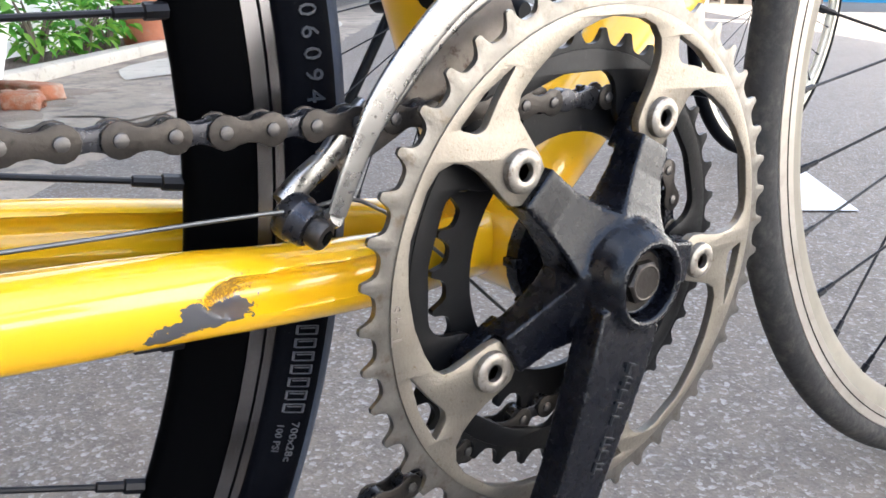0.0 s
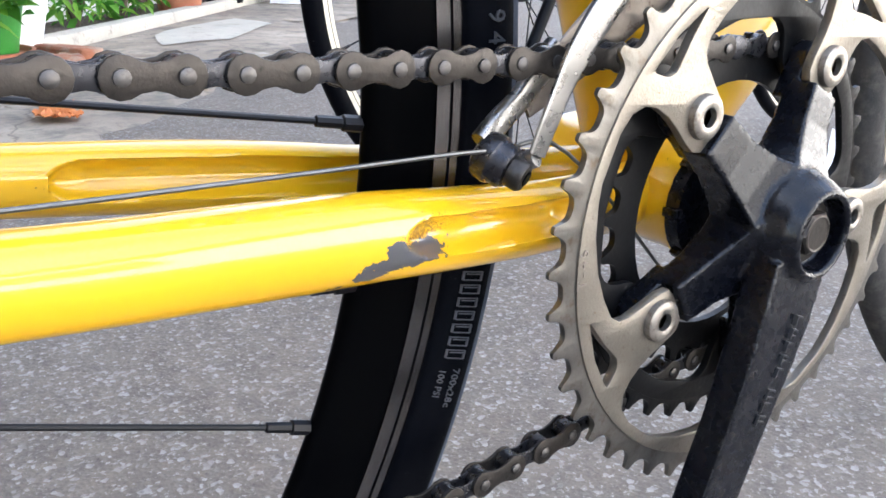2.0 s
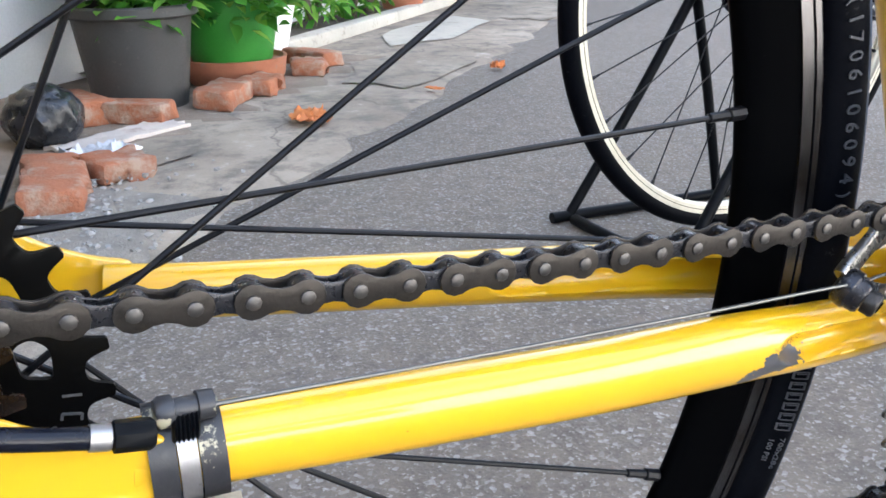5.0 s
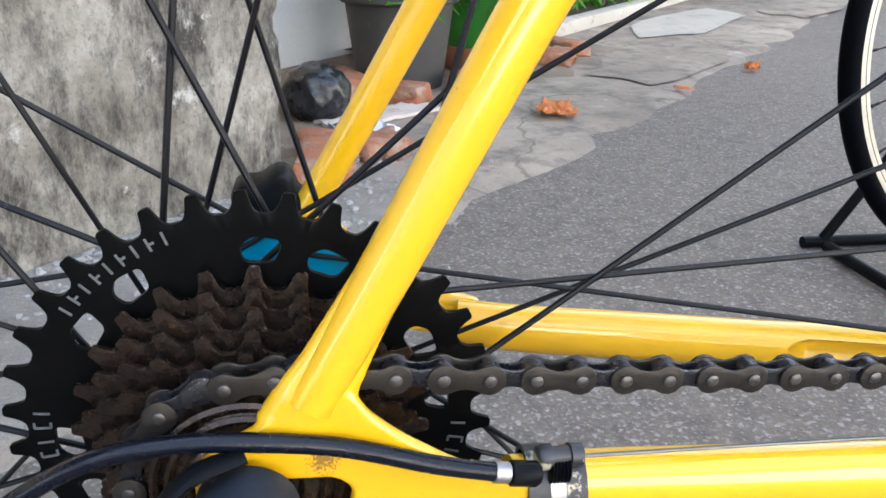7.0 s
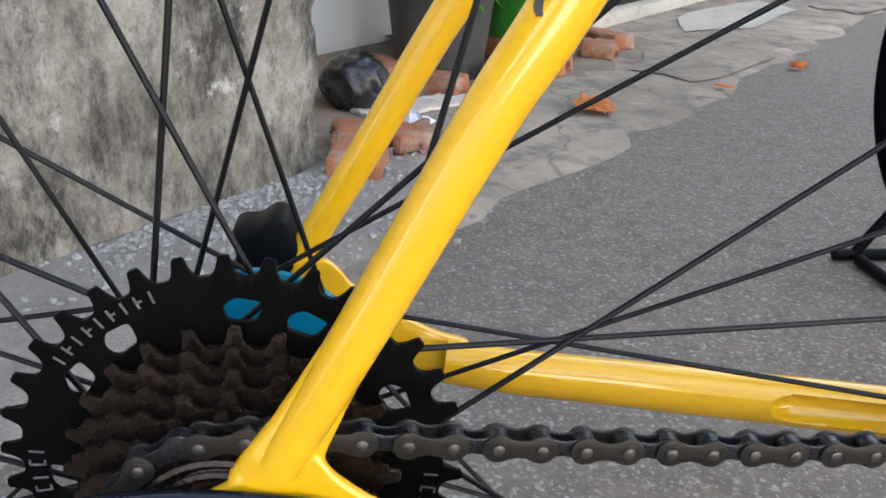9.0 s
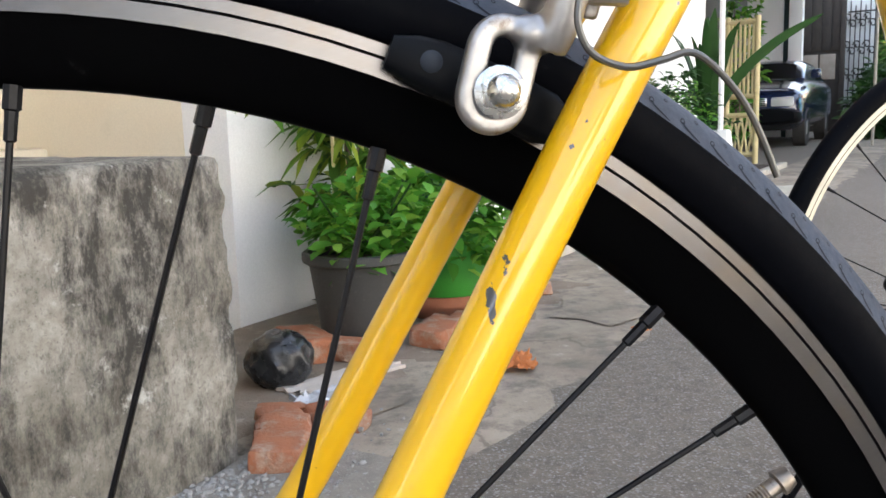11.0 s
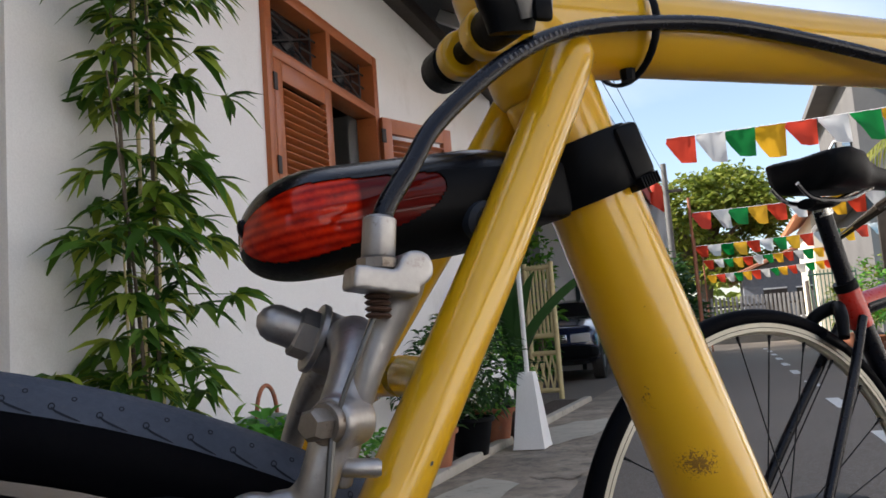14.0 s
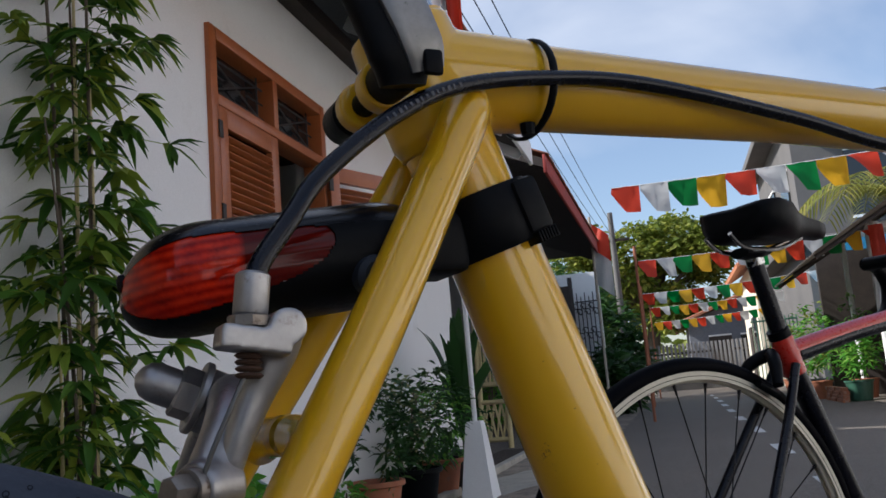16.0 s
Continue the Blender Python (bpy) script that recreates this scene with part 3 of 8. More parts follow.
def turned(profile, centre=(0, 0, 0), axis="y", seg=32, **kw):
    return lathe(bmesh.new(), profile, centre, axis, seg, **kw)


def plate(bm, outline, holes=(), y0=0.0, y1=0.003, mat=0, bevel=0.0, turn=None):
    """A plate with holes: outlines of (x, z), thick from y0 to y1."""
    loops = [list(outline)] + [list(h) for h in holes]
    flat = [p for lp in loops for p in lp]
    tris = mathutils.geometry.tessellate_polygon([[Vector((x, z, 0)) for x, z in lp] for lp in loops])
    front = [bm.verts.new((x, y0, z)) for x, z in flat]
    back = [bm.verts.new((x, y1, z)) for x, z in flat]
    made = []
    for t in tris:
        if len(set(t)) == 3:
            made.append(bm.faces.new([front[i] for i in t]))
            made.append(bm.faces.new([back[i] for i in reversed(t)]))
    rim, at = [], 0
    for lp in loops:
        n = len(lp)
        for i in range(n):
            a, b = at + i, at + (i + 1) % n
            f = bm.faces.new((front[a], front[b], back[b], back[a]))
            made.append(f)
            rim += [e for e in f.edges if (e.verts[0] in front) == (e.verts[1] in front)] if bevel else []
        at += n
    for f in made:
        f.material_index = mat
    if bevel:
        bmesh.ops.recalc_face_normals(bm, faces=made)
        bmesh.ops.bevel(bm, geom=list(set(rim)), offset=bevel, segments=2, affect="EDGES", profile=0.5)
    if turn is not None:
        bmesh.ops.transform(bm, matrix=turn, verts=bm.verts)
    return bm


def round_poly(pts, r=0.003, n=4):
    """Rounds the corners of an outline."""
    out, k = [], len(pts)
    for i in range(k):
        a, b, c = (Vector(pts[(i + d) % k]) for d in (-1, 0, 1))
        u, v = a - b, c - b
        q = min(r, u.length * 0.45, v.length * 0.45)
        p0, p1 = b + u.normalized() * q, b + v.normalized() * q
        for j in range(n + 1):
            t = j / n
            w = (1 - t) ** 2 * p0 + 2 * t * (1 - t) * b + t * t * p1
            out.append((w.x, w.y))
    return out


def circle(cx, cz, r, n=20, start=0.0):
    return [(cx + r * math.cos(start + 2 * math.pi * k / n), cz + r * math.sin(start + 2 * math.pi * k / n)) for k in range(n)]


def block(bm, lo, hi, bevel=0.0, mat=0, m=None):
    made = bmesh.ops.create_cube(bm, size=1.0)["verts"]
    lo, hi = Vector(lo), Vector(hi)
    for v in made:
        v.co = Vector(((v.co.x + 0.5) * (hi.x - lo.x) + lo.x, (v.co.y + 0.5) * (hi.y - lo.y) + lo.y, (v.co.z + 0.5) * (hi.z - lo.z) + lo.z))
    faces = {f for v in made for f in v.link_faces}
    for f in faces:
        f.material_index = mat
    if m is not None:
        bmesh.ops.transform(bm, matrix=m, verts=made)
    if bevel:
        bmesh.ops.bevel(bm, geom=list({e for f in faces for e in f.edges}), offset=bevel, segments=2, affect="EDGES", profile=0.5)
    return bm


def box(lo, hi, bevel=0.0, m=None):
    return block(bmesh.new(), lo, hi, bevel, 0, m)


def letters(text, size, mat, parent, m, depth=0.0002, name="lettering", spacing=1.0):
    cu = bpy.data.curves.new(name, "FONT")
    cu.body, cu.size, cu.extrude, cu.align_x, cu.align_y, cu.resolution_u = text, size, depth, "CENTER", "CENTER", 2
    cu.space_character = spacing
    tmp = bpy.data.objects.new(name, cu)
    scene.collection.objects.link(tmp)
    me = bpy.data.meshes.new_from_object(tmp.evaluated_get(bpy.context.evaluated_depsgraph_get()))
    bpy.data.objects.remove(tmp)
    me.materials.clear()
    me.materials.append(mat)
    ob = hang(new(name, me), parent)
    ob.matrix_basis = m
    return ob


def casting(name, bm, voxel, rounds, mat, parent, label=""):
    """Closed shells grown together into one casting with rounded edges and fillets."""
    bmesh.ops.recalc_face_normals(bm, faces=bm.faces)
    raw = bpy.data.meshes.new(name)
    bm.to_mesh(raw)
    bm.free()
    tmp = bpy.data.objects.new(name, raw)
    scene.collection.objects.link(tmp)
    grown = tmp.modifiers.new("grown", "REMESH")
    grown.mode, grown.voxel_size, grown.use_smooth_shade = "VOXEL", voxel, True
    eased = tmp.modifiers.new("eased", "SMOOTH")
    eased.factor, eased.iterations = 0.5, rounds
    me = bpy.data.meshes.new_from_object(tmp.evaluated_get(bpy.context.evaluated_depsgraph_get()))
    bpy.data.objects.remove(tmp)
    me.materials.clear()
    me.materials.append(mat)
    me.shade_smooth()
    return tagged(hang(new(name, me), parent), label)


# ---- the yellow bicycle ----
YC = 0.0488                              # its middle plane
AX = Vector((0.0, YC, 0.339))            # rear axle
BB = Vector((0.410, YC, 0.2962))         # bottom bracket


def at_wheel(centre, turn=0.0):
    return Matrix.Translation(centre) @ Matrix.Rotation(turn, 4, "Z")


def make_wheel(parent, name, label, m, deep, mats, spokes=36, phase=0.0, hub_r=0.012, flange=0.0315, near_flange=0.034, up=0.0, tyre=(0.3262, 0.0133, 0.0132), far_disc=0.0345):
    """A wheel in its own plane (x, z), set at m. deep: the rim's inner radius. mats: rim, track, tyre, tread."""
    rim_m, track_m, tyre_m, tread_m = mats
    half = [(deep, 0.0), (deep + 0.0005, 0.0022), (deep + 0.0030, 0.0046), (deep + 0.0080, 0.0068), (0.3074 + up, 0.0100), (0.3074 + up, 0.0092), (0.3165 + up, 0.0088)]
    bm = lathe(bmesh.new(), half + [(r, -y) for r, y in half[:0:-1]], seg=144, closed=True)
    bmesh.ops.transform(bm, matrix=m, verts=bm.verts)
    wheel = part(name, bm, rim_m, parent, label)
    for side in (-1, 1):
        bm = bmesh.new()
        prof = [(0.3065, 0.0086), (0.3068, 0.0108), (0.3190, 0.0109), (0.3196, 0.0098), (0.3192, 0.0088)]
        lathe(bm, [(r + up, side * y) for r, y in prof], seg=144, closed=True)
        bmesh.ops.transform(bm, matrix=m, verts=bm.verts)
        track = part("brake_track", bm, track_m, wheel, "machined silver braking band")
        bm = lathe(bmesh.new(), [(r + up, side * y) for r, y in ((0.31175, 0.0105), (0.31175, 0.01102), (0.31262, 0.01102), (0.31262, 0.0105))], seg=144, closed=True)
        bmesh.ops.transform(bm, matrix=m, verts=bm.verts)
        part("wear_line", bm, RIM_BLACK, track)
    prof, band = [], []
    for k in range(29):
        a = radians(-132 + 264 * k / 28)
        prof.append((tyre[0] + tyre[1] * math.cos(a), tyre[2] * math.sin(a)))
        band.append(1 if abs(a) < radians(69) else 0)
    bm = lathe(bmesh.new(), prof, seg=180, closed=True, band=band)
    bmesh.ops.transform(bm, matrix=m, verts=bm.verts)
    for v in bm.verts:                    # the tyre flattens where it stands
        v.co.z = max(v.co.z, 0.0006)
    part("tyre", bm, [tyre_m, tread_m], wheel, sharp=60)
    bm = lathe(bmesh.new(), [(0.004, -0.052), (0.006, -0.05), (0.006, -near_flange - 0.003), (flange + 0.003, -near_flange - 0.001), (flange + 0.003, -near_flange + 0.002), (hub_r, -near_flange + 0.005), (hub_r, 0.027), (far_disc, 0.031), (far_disc, 0.034), (0.006, 0.036), (0.006, 0.05), (0.004, 0.052)], seg=32)
    bmesh.ops.transform(bm, matrix=m, verts=bm.verts)
    part("hub", bm, TEAL if deep < 0.29 and name == "rear_wheel" else BLACK_GLOSS, wheel)
    step = 2 * math.pi / spokes
    for side in (0, 1):
        for lead in (0, 1):
            a_rim = (2 * lead + side) * step
            a_hub = a_rim + (-1 if lead else 1) * 7.7 * step
            y = (1 if side == 0 else -1)
            wide = (0.034 if y > 0 else near_flange) - (0.0 if lead else 0.003)
            hub_p = Vector((flange * math.cos(a_hub), y * wide, flange * math.sin(a_hub)))
            rim_p = Vector(((deep - 0.002) * math.cos(a_rim), y * 0.002, (deep - 0.002) * math.sin(a_rim)))
            me = finish("spoke", tube([hub_p, rim_p], 0.00105, seg=8), SPOKE)
            d = (hub_p - rim_p).normalized()
            bm = tube([rim_p - d * 0.003, rim_p + d * 0.0035, rim_p + d * 0.004, rim_p + d * 0.012, rim_p + d * 0.0125], [0.0026, 0.0026, 0.0019, 0.0018, 0.0012], seg=8)
            nip = finish("nipple", bm, SPOKE)
            for k in range(spokes // 4):
                turn = m @ Matrix.Rotation(-(phase + 4 * k * step), 4, "Y")
                piece("spoke", me, wheel, turn)
                piece("nipple", nip, wheel, turn)
    return wheel


bike = thing("bicycle", (0.45, YC, 0.0), "old yellow road bicycle with chipped paint, parked on the asphalt", "bicycle")

# frame
part("seat_tube", tube([(0.4125, YC, 0.2965), (0.36, YC, 0.442), (0.300, YC, 0.608), (0.262, YC, 0.7125), (0.2365, YC, 0.783)], [0.0185, 0.0178, 0.0172, 0.0160, 0.0158], seg=28), YELLOW, bike)
bm = tube([(0.2365, YC, 0.7835), (0.2345, YC, 0.789), (0.2325, YC, 0.7945)], [0.0172, 0.0172, 0.0160], seg=28)
part("seat_lug", bm, YELLOW, bike)
bm = tube([(0.2325, YC, 0.795), (0.212, YC, 0.853), (0.190, YC, 0.915)], 0.0134, seg=24)
part("seatpost", bm, POLISHED, bike, "plain polished alloy seatpost")
part("top_tube", tube([(0.244, YC, 0.7765), (0.28, YC, 0.7765), (0.40, YC, 0.776), (0.60, YC, 0.772), (0.80, YC, 0.768)], [0.0165, 0.0158, 0.0140, 0.0135, 0.0145], seg=28), YELLOW, bike)
part("down_tube", tube([(0.425, YC, 0.31), (0.62, YC, 0.50), (0.835, YC, 0.708)], 0.0175, seg=24), YELLOW, bike)
part("head_tube", tube([(0.850, YC, 0.665), (0.812, YC, 0.795)], 0.018, seg=24), YELLOW, bike)
bm = turned([(0.0165, -0.035), (0.0208, -0.035), (0.0212, -0.033), (0.0205, -0.028), (0.0205, 0.028), (0.0212, 0.033), (0.0208, 0.035), (0.0165, 0.035)], BB, seg=36)
part("bottom_bracket_shell", bm, YELLOW, bike)
bm = turned([(0.0, -0.042), (0.0165, -0.042), (0.0185, -0.0415), (0.0222, -0.0405), (0.0225, -0.0352), (0.0165, -0.0352)], BB, seg=24)
cup = part("bearing_cup", bm, BLACK_GLOSS, bike)
notch = finish("wrench_lug", box((-0.0016, -0.0415, 0.0205), (0.0016, -0.0352, 0.0240), 0.0004), BLACK_GLOSS)
for k in range(8):
    piece("wrench_lug", notch, cup, Matrix.Translation(BB) @ Matrix.Rotation(2 * math.pi * k / 8, 4, "Y"))


def chainstay(side):
    near = [(0.072, -0.004, 0.3275), (0.0985, -0.0005, 0.3245), (0.14, 0.002, 0.3203), (0.197, 0.0058, 0.3147), (0.2287, 0.0085, 0.3120), (0.2677, 0.0125, 0.3083), (0.30, 0.0165, 0.3043), (0.339, 0.022, 0.3000), (0.375, 0.030, 0.2975), (0.395, 0.034, 0.2970)]
    pts = smooth_path([(x, y if side < 0 else 2 * YC - y, z) for x, y, z in near], 32)
    n = len(pts)
    half = np.interp(np.linspace(0, 1, n), [0, 0.08, 0.21, 0.365, 0.505, 0.64, 0.845, 1.0], [0.0100, 0.0104, 0.0110, 0.0118, 0.0124, 0.0122, 0.0118, 0.0122])
    bm = tube(pts, [float(h) * (1.0 if side < 0 else 0.94) for h in half], seg=96, flat=(1.0, 0.80))
    # the long dent: for the chainring on the outer face of one stay, for the tyre on the inner face of the other
    x0, x1, wide = (0.2750, 0.352, 0.0050) if side < 0 else (0.2060, 0.325, 0.0056)
    line = [(p.x, p.y, p.z) for p in pts]
    for v in bm.verts:
        if x0 - 0.002 < v.co.x < x1 + 0.01:
            cy, cz = np.interp(v.co.x, [q[0] for q in line], [q[1] for q in line]), np.interp(v.co.x, [q[0] for q in line], [q[2] for q in line])
            if v.co.y < cy:
                lift = 0.0008 + 0.0016 * (v.co.x - x0) / (x1 - x0)
                start = max(0.0, min(1.0, (v.co.x - x0) / 0.011))
                zz = (v.co.z - cz - lift) / (wide * 1.12 * max(0.05, math.sqrt(1 - (1 - start) ** 2)))
                fade = min(1.0, 0.45 + 0.55 * start) * max(0.0, min(1.0, (x1 - v.co.x) / 0.012))
                scoop = max(0.0, 1 - zz * zz)                # a hollow with a rounded end and a soft rim
                v.co.y += float(0.0072 * fade * (scoop ** 0.75 if v.co.x > x0 else 0.0))
    return part("chainstay", bm, YELLOW, bike, sharp=60)


def seatstay(side):
    near = [(0.0175, -0.0105, 0.364), (0.0415, -0.008, 0.406), (0.0711, -0.0055, 0.460), (0.088, -0.004, 0.4875), (0.120, 0.000, 0.546), (0.1535, 0.0045, 0.607), (0.178, 0.009, 0.648), (0.2045, 0.0165, 0.690), (0.225, 0.024, 0.723), (0.2425, 0.0295, 0.753), (0.2495, 0.0325, 0.7685)]
    far = lambda x, y, z: (x - 0.0075 * (0.7685 - z) / 0.40, 2 * YC - y + 0.006 * (0.7685 - z) / 0.40, z)
    pts = smooth_path([(x, y, z) if side < 0 else far(x, y, z) for x, y, z in near], 5)
    n = len(pts)
    rad = [0.0068 + 0.0012 * min(1, i / (0.3 * n)) for i in range(n)]
    if side > 0:                          # the far stay is the slimmer one
        rad = [0.88 * q for q in rad]
    rad[-1], rad[-2], rad[-3] = 0.0035, 0.0058, 0.0070
    return part("seatstay", tube(pts, rad, seg=24), YELLOW, bike)


for side in (-1, 1):
    chainstay(side)
    seatstay(side)
    y0 = -0.0145 if side < 0 else 2 * YC + 0.0085
    bm = bmesh.new()
    out = [(-0.0132, 0.3400), (-0.0130, 0.3487), (-0.0035, 0.3558), (0.0095, 0.3625), (0.0118, 0.3690), (0.0240, 0.3718), (0.0293, 0.3672), (0.0325, 0.3618), (0.0415, 0.3540), (0.0570, 0.3440), (0.070, 0.3386), (0.083, 0.3358), (0.083, 0.3190), (0.0700, 0.3194), (0.0507, 0.3222), (0.0396, 0.3233), (0.030, 0.3200), (0.0140, 0.3165), (-0.002, 0.3080), (-0.010, 0.3120), (-0.0132, 0.3300)]
    slot = round_poly([(0.002, 0.3300), (0.0262, 0.3306), (0.0278, 0.3390), (0.0230, 0.3426), (0.002, 0.3430)], 0.0035)
    plate(bm, round_poly(out, 0.004, 3), [slot], y0, y0 + 0.0042, bevel=0.0012)
    for v in bm.verts:                    # the plate swells into the stay
        if v.co.x > 0.055:
            k = min(1.0, (v.co.x - 0.055) / 0.028)
            v.co.y += (0.0035 if v.co.y < y0 + 0.0021 else 0.0045) * k if side < 0 else -(0.0045 if v.co.y < y0 + 0.0021 else 0.0035) * k
    if side < 0:                          # the near one is seen brazed to its stay, with a wide fillet
        sweep(bm, [(0.0140, -0.0096, 0.3555), (0.0180, -0.0098, 0.3640), (0.0235, -0.0098, 0.3735), (0.0290, -0.0093, 0.3840), (0.0360, -0.0086, 0.3965)], [0.0120, 0.0106, 0.0090, 0.0080, 0.0072], seg=24, flat=(1.0, 0.52))
        casting("dropout", bm, 0.0008, 6, YELLOW, bike)
    else:
        part("dropout", bm, YELLOW, bike)
part("brake_bridge", tube(smooth_path([(0.1862, 0.0125, 0.6600), (0.1868, 0.024, 0.6612), (0.1872, YC, 0.6620), (0.1868, 2 * YC - 0.024, 0.6612), (0.1862, 2 * YC - 0.0125, 0.6600)], 4), [0.0078, 0.0075, 0.0072, 0.0068, 0.0065] + [0.0063] * 7 + [0.0065, 0.0068, 0.0072, 0.0075, 0.0078], seg=24), YELLOW, bike)
for side in (-1, 1):
    fy = YC + side * 0.052
    part("fork_blade", tube(smooth_path([(0.858, YC + side * 0.03, 0.655), (0.885, YC + side * 0.042, 0.56), (0.93, fy, 0.43), (0.995, fy, 0.338)], 5), [0.012 - 0.0003 * k for k in range(16)], seg=16), YELLOW, bike)
part("fork_crown", tube([(0.856, YC - 0.038, 0.656), (0.853, YC, 0.664), (0.856, YC + 0.038, 0.656)], 0.014, seg=16), YELLOW, bike)

# wheels
TYRE = (0.3270, 0.0153, 0.0158)          # its section's middle and half sizes
rear = make_wheel(bike, "rear_wheel", "black deep-section rear wheel with machined braking bands", at_wheel(AX), 0.2882, (RIM_BLACK, TRACK, RUBBER, TREAD), phase=radians(-1.85), near_flange=0.0185, up=0.0007, tyre=TYRE, far_disc=0.0405)
front = make_wheel(bike, "front_wheel", "old dull alloy front wheel with a dusty tyre", at_wheel((0.991, YC + 0.006, 0.339), radians(-8)), 0.2900, (TAN_RIM, OLD_RIM, OLD_TYRE, OLD_TYRE), phase=0.05, tyre=(0.3262, 0.0126, 0.0118))


# crankset
def tooth_outline(cx, cz, n, r_tip, r_root, phase=0.0, flat=0.07):
    """Round seats for the rollers between narrow teeth; flat: half the width of a tip, as a share of the pitch; one gap's middle lies at phase."""
    q = 0.5 - flat
    rise = [(0.0, 0.0), (0.30 * q, 0.02), (0.52 * q, 0.10), (0.68 * q, 0.26), (0.80 * q, 0.48), (0.89 * q, 0.73), (0.97 * q, 0.94), (1.08 * q, 1.0)]
    out = []
    for k in range(n):
        for f, h in rise + [(1 - f, h) for f, h in rise[:0:-1]]:
            a, r = phase + 2 * math.pi * (k + f) / n, r_root + h * (r_tip - r_root)
            out.append((cx + r * math.cos(a), cz + r * math.sin(a)))
    return out


def toothed_rim(bm, c, outline, r_in, y0, y1, thin, mat=0):
    """The toothed edge of a ring: full thickness from r_in, thinning towards the tips."""
    rows = []
    for x, z in outline:
        r, a = math.hypot(x - c.x, z - c.z), math.atan2(z - c.z, x - c.x)
        r_mid = min(r, r_in + 0.0040)
        row = []
        for rr, e in ((r_in, 0.0), (r_mid, 0.0), (r, thin * (0.35 + 0.65 * min(1.0, (r - r_mid) / 0.004)))):
            for y in (y0 + e, y1 - e):
                row.append(bm.verts.new((c.x + rr * math.cos(a), y, c.z + rr * math.sin(a))))
        rows.append(row)
    for p, q in zip(rows, rows[1:] + rows[:1]):
        for i, j in ((0, 2), (2, 4), (4, 5), (5, 3), (3, 1)):
            bm.faces.new((p[i], p[j], q[j], q[i])).material_index = mat
    return bm


def slab(bm, stations):
    """A closed bar of box section: (x, z), half width, y in front, y behind for each station."""
    rings = []
    for i, ((x, z), w, y0, y1) in enumerate(stations):
        p, q = Vector(stations[max(i - 1, 0)][0]), Vector(stations[min(i + 1, len(stations) - 1)][0])
        d = (q - p).normalized()
        side = Vector((-d.y, d.x)) * w
        rings.append([bm.verts.new(c) for c in ((x - side.x, y0, z - side.y), (x + side.x, y0, z + side.y), (x + side.x, y1, z + side.y), (x - side.x, y1, z - side.y))])
    for p, q in zip(rings, rings[1:]):
        for k in range(4):
            bm.faces.new((p[k], p[(k + 1) % 4], q[(k + 1) % 4], q[k]))
    bm.faces.new(rings[0])
    bm.faces.new(rings[-1])
    return bm


def polar(r, a, c=BB):
    return (c.x + r * math.cos(a), c.z + r * math.sin(a))


BOLTS = [radians(135.9 - 72 * k) for k in range(5)]
LEAN = radians(20.8)                     # the arm leans back from the plumb line
along = lambda q: (BB.x - q * math.sin(LEAN), BB.z - q * math.cos(LEAN))
bm = bmesh.new()
slab(bm, [(along(0.0125), 0.0150, -0.0295, -0.0190), (along(0.030), 0.0142, -0.0312, -0.0196), (along(0.050), 0.0124, -0.0318, -0.0202), (along(0.070), 0.0112, -0.0318, -0.0206), (along(0.120), 0.0106, -0.0318, -0.0206), (along(0.160), 0.0125, -0.0318, -0.0206), (along(0.176), 0.0115, -0.0318, -0.0206), (along(0.182), 0.0070, -0.0318, -0.0206)])
for a0 in BOLTS:
    slab(bm, [(polar(r, a0), w, y0, y1) for r, w, y0, y1 in ((0.006, 0.0150, -0.0235, -0.004), (0.017, 0.0134, -0.0220, -0.004), (0.024, 0.0104, -0.0182, -0.0035), (0.034, 0.0084, -0.0148, -0.0028), (0.0466, 0.0078, -0.0128, -0.0022))])
    slab(bm, [(polar(r, a0), w, -0.0060, 0.0016) for r, w in ((0.040, 0.0074), (0.057, 0.0074), (0.0615, 0.0048))])
lathe(bm, [(0.0, -0.0258), (0.0120, -0.0258), (0.0124, -0.0322), (0.0138, -0.0330), (0.0152, -0.0322), (0.0175, -0.0285), (0.0198, -0.0225), (0.0205, -0.012), (0.0185, -0.001), (0.0, -0.001)], (BB.x, 0, BB.z), seg=48)
crank = casting("crank_arm", bm, 0.0007, 6, BLACK_GLOSS, bike, "scratched glossy black crank arm with a five-armed spider")
ring_in, windows = [], []
for a0 in BOLTS:
    for off, r in ((28, 0.0832), (18, 0.0830), (13.5, 0.0818), (10.5, 0.0785), (9.0, 0.0740), (8.5, 0.0680), (9.0, 0.0620), (10.5, 0.0550), (11.0, 0.0505), (9.0, 0.0472), (3.0, 0.0462), (-3.0, 0.0462), (-8.0, 0.0478), (-9.2, 0.0520), (-9.0, 0.0600), (-9.0, 0.0670), (-9.8, 0.0705), (-12.5, 0.0735), (-18, 0.0758), (-25, 0.0784), (-33, 0.0808), (-40, 0.0825)):
        ring_in.append(polar(r, a0 + radians(off)))
    windows.append(round_poly([polar(0.0826, a0 + radians(4.4)), polar(0.0828, a0 - radians(5.0)), polar(0.0822, a0 - radians(14.5)), polar(0.0778, a0 - radians(6.5)), polar(0.0748, a0 - radians(0.3)), polar(0.0762, a0 + radians(2.2))], 0.0016))
bm = bmesh.new()
plate(bm, circle(BB.x, BB.z, 0.0868, 138), [ring_in] + windows, -0.0101, -0.0068, bevel=0.0003)
outer = part("chainring", bm, RING_ALU, crank, "worn silver outer chainring with forty-six teeth", sharp=30)
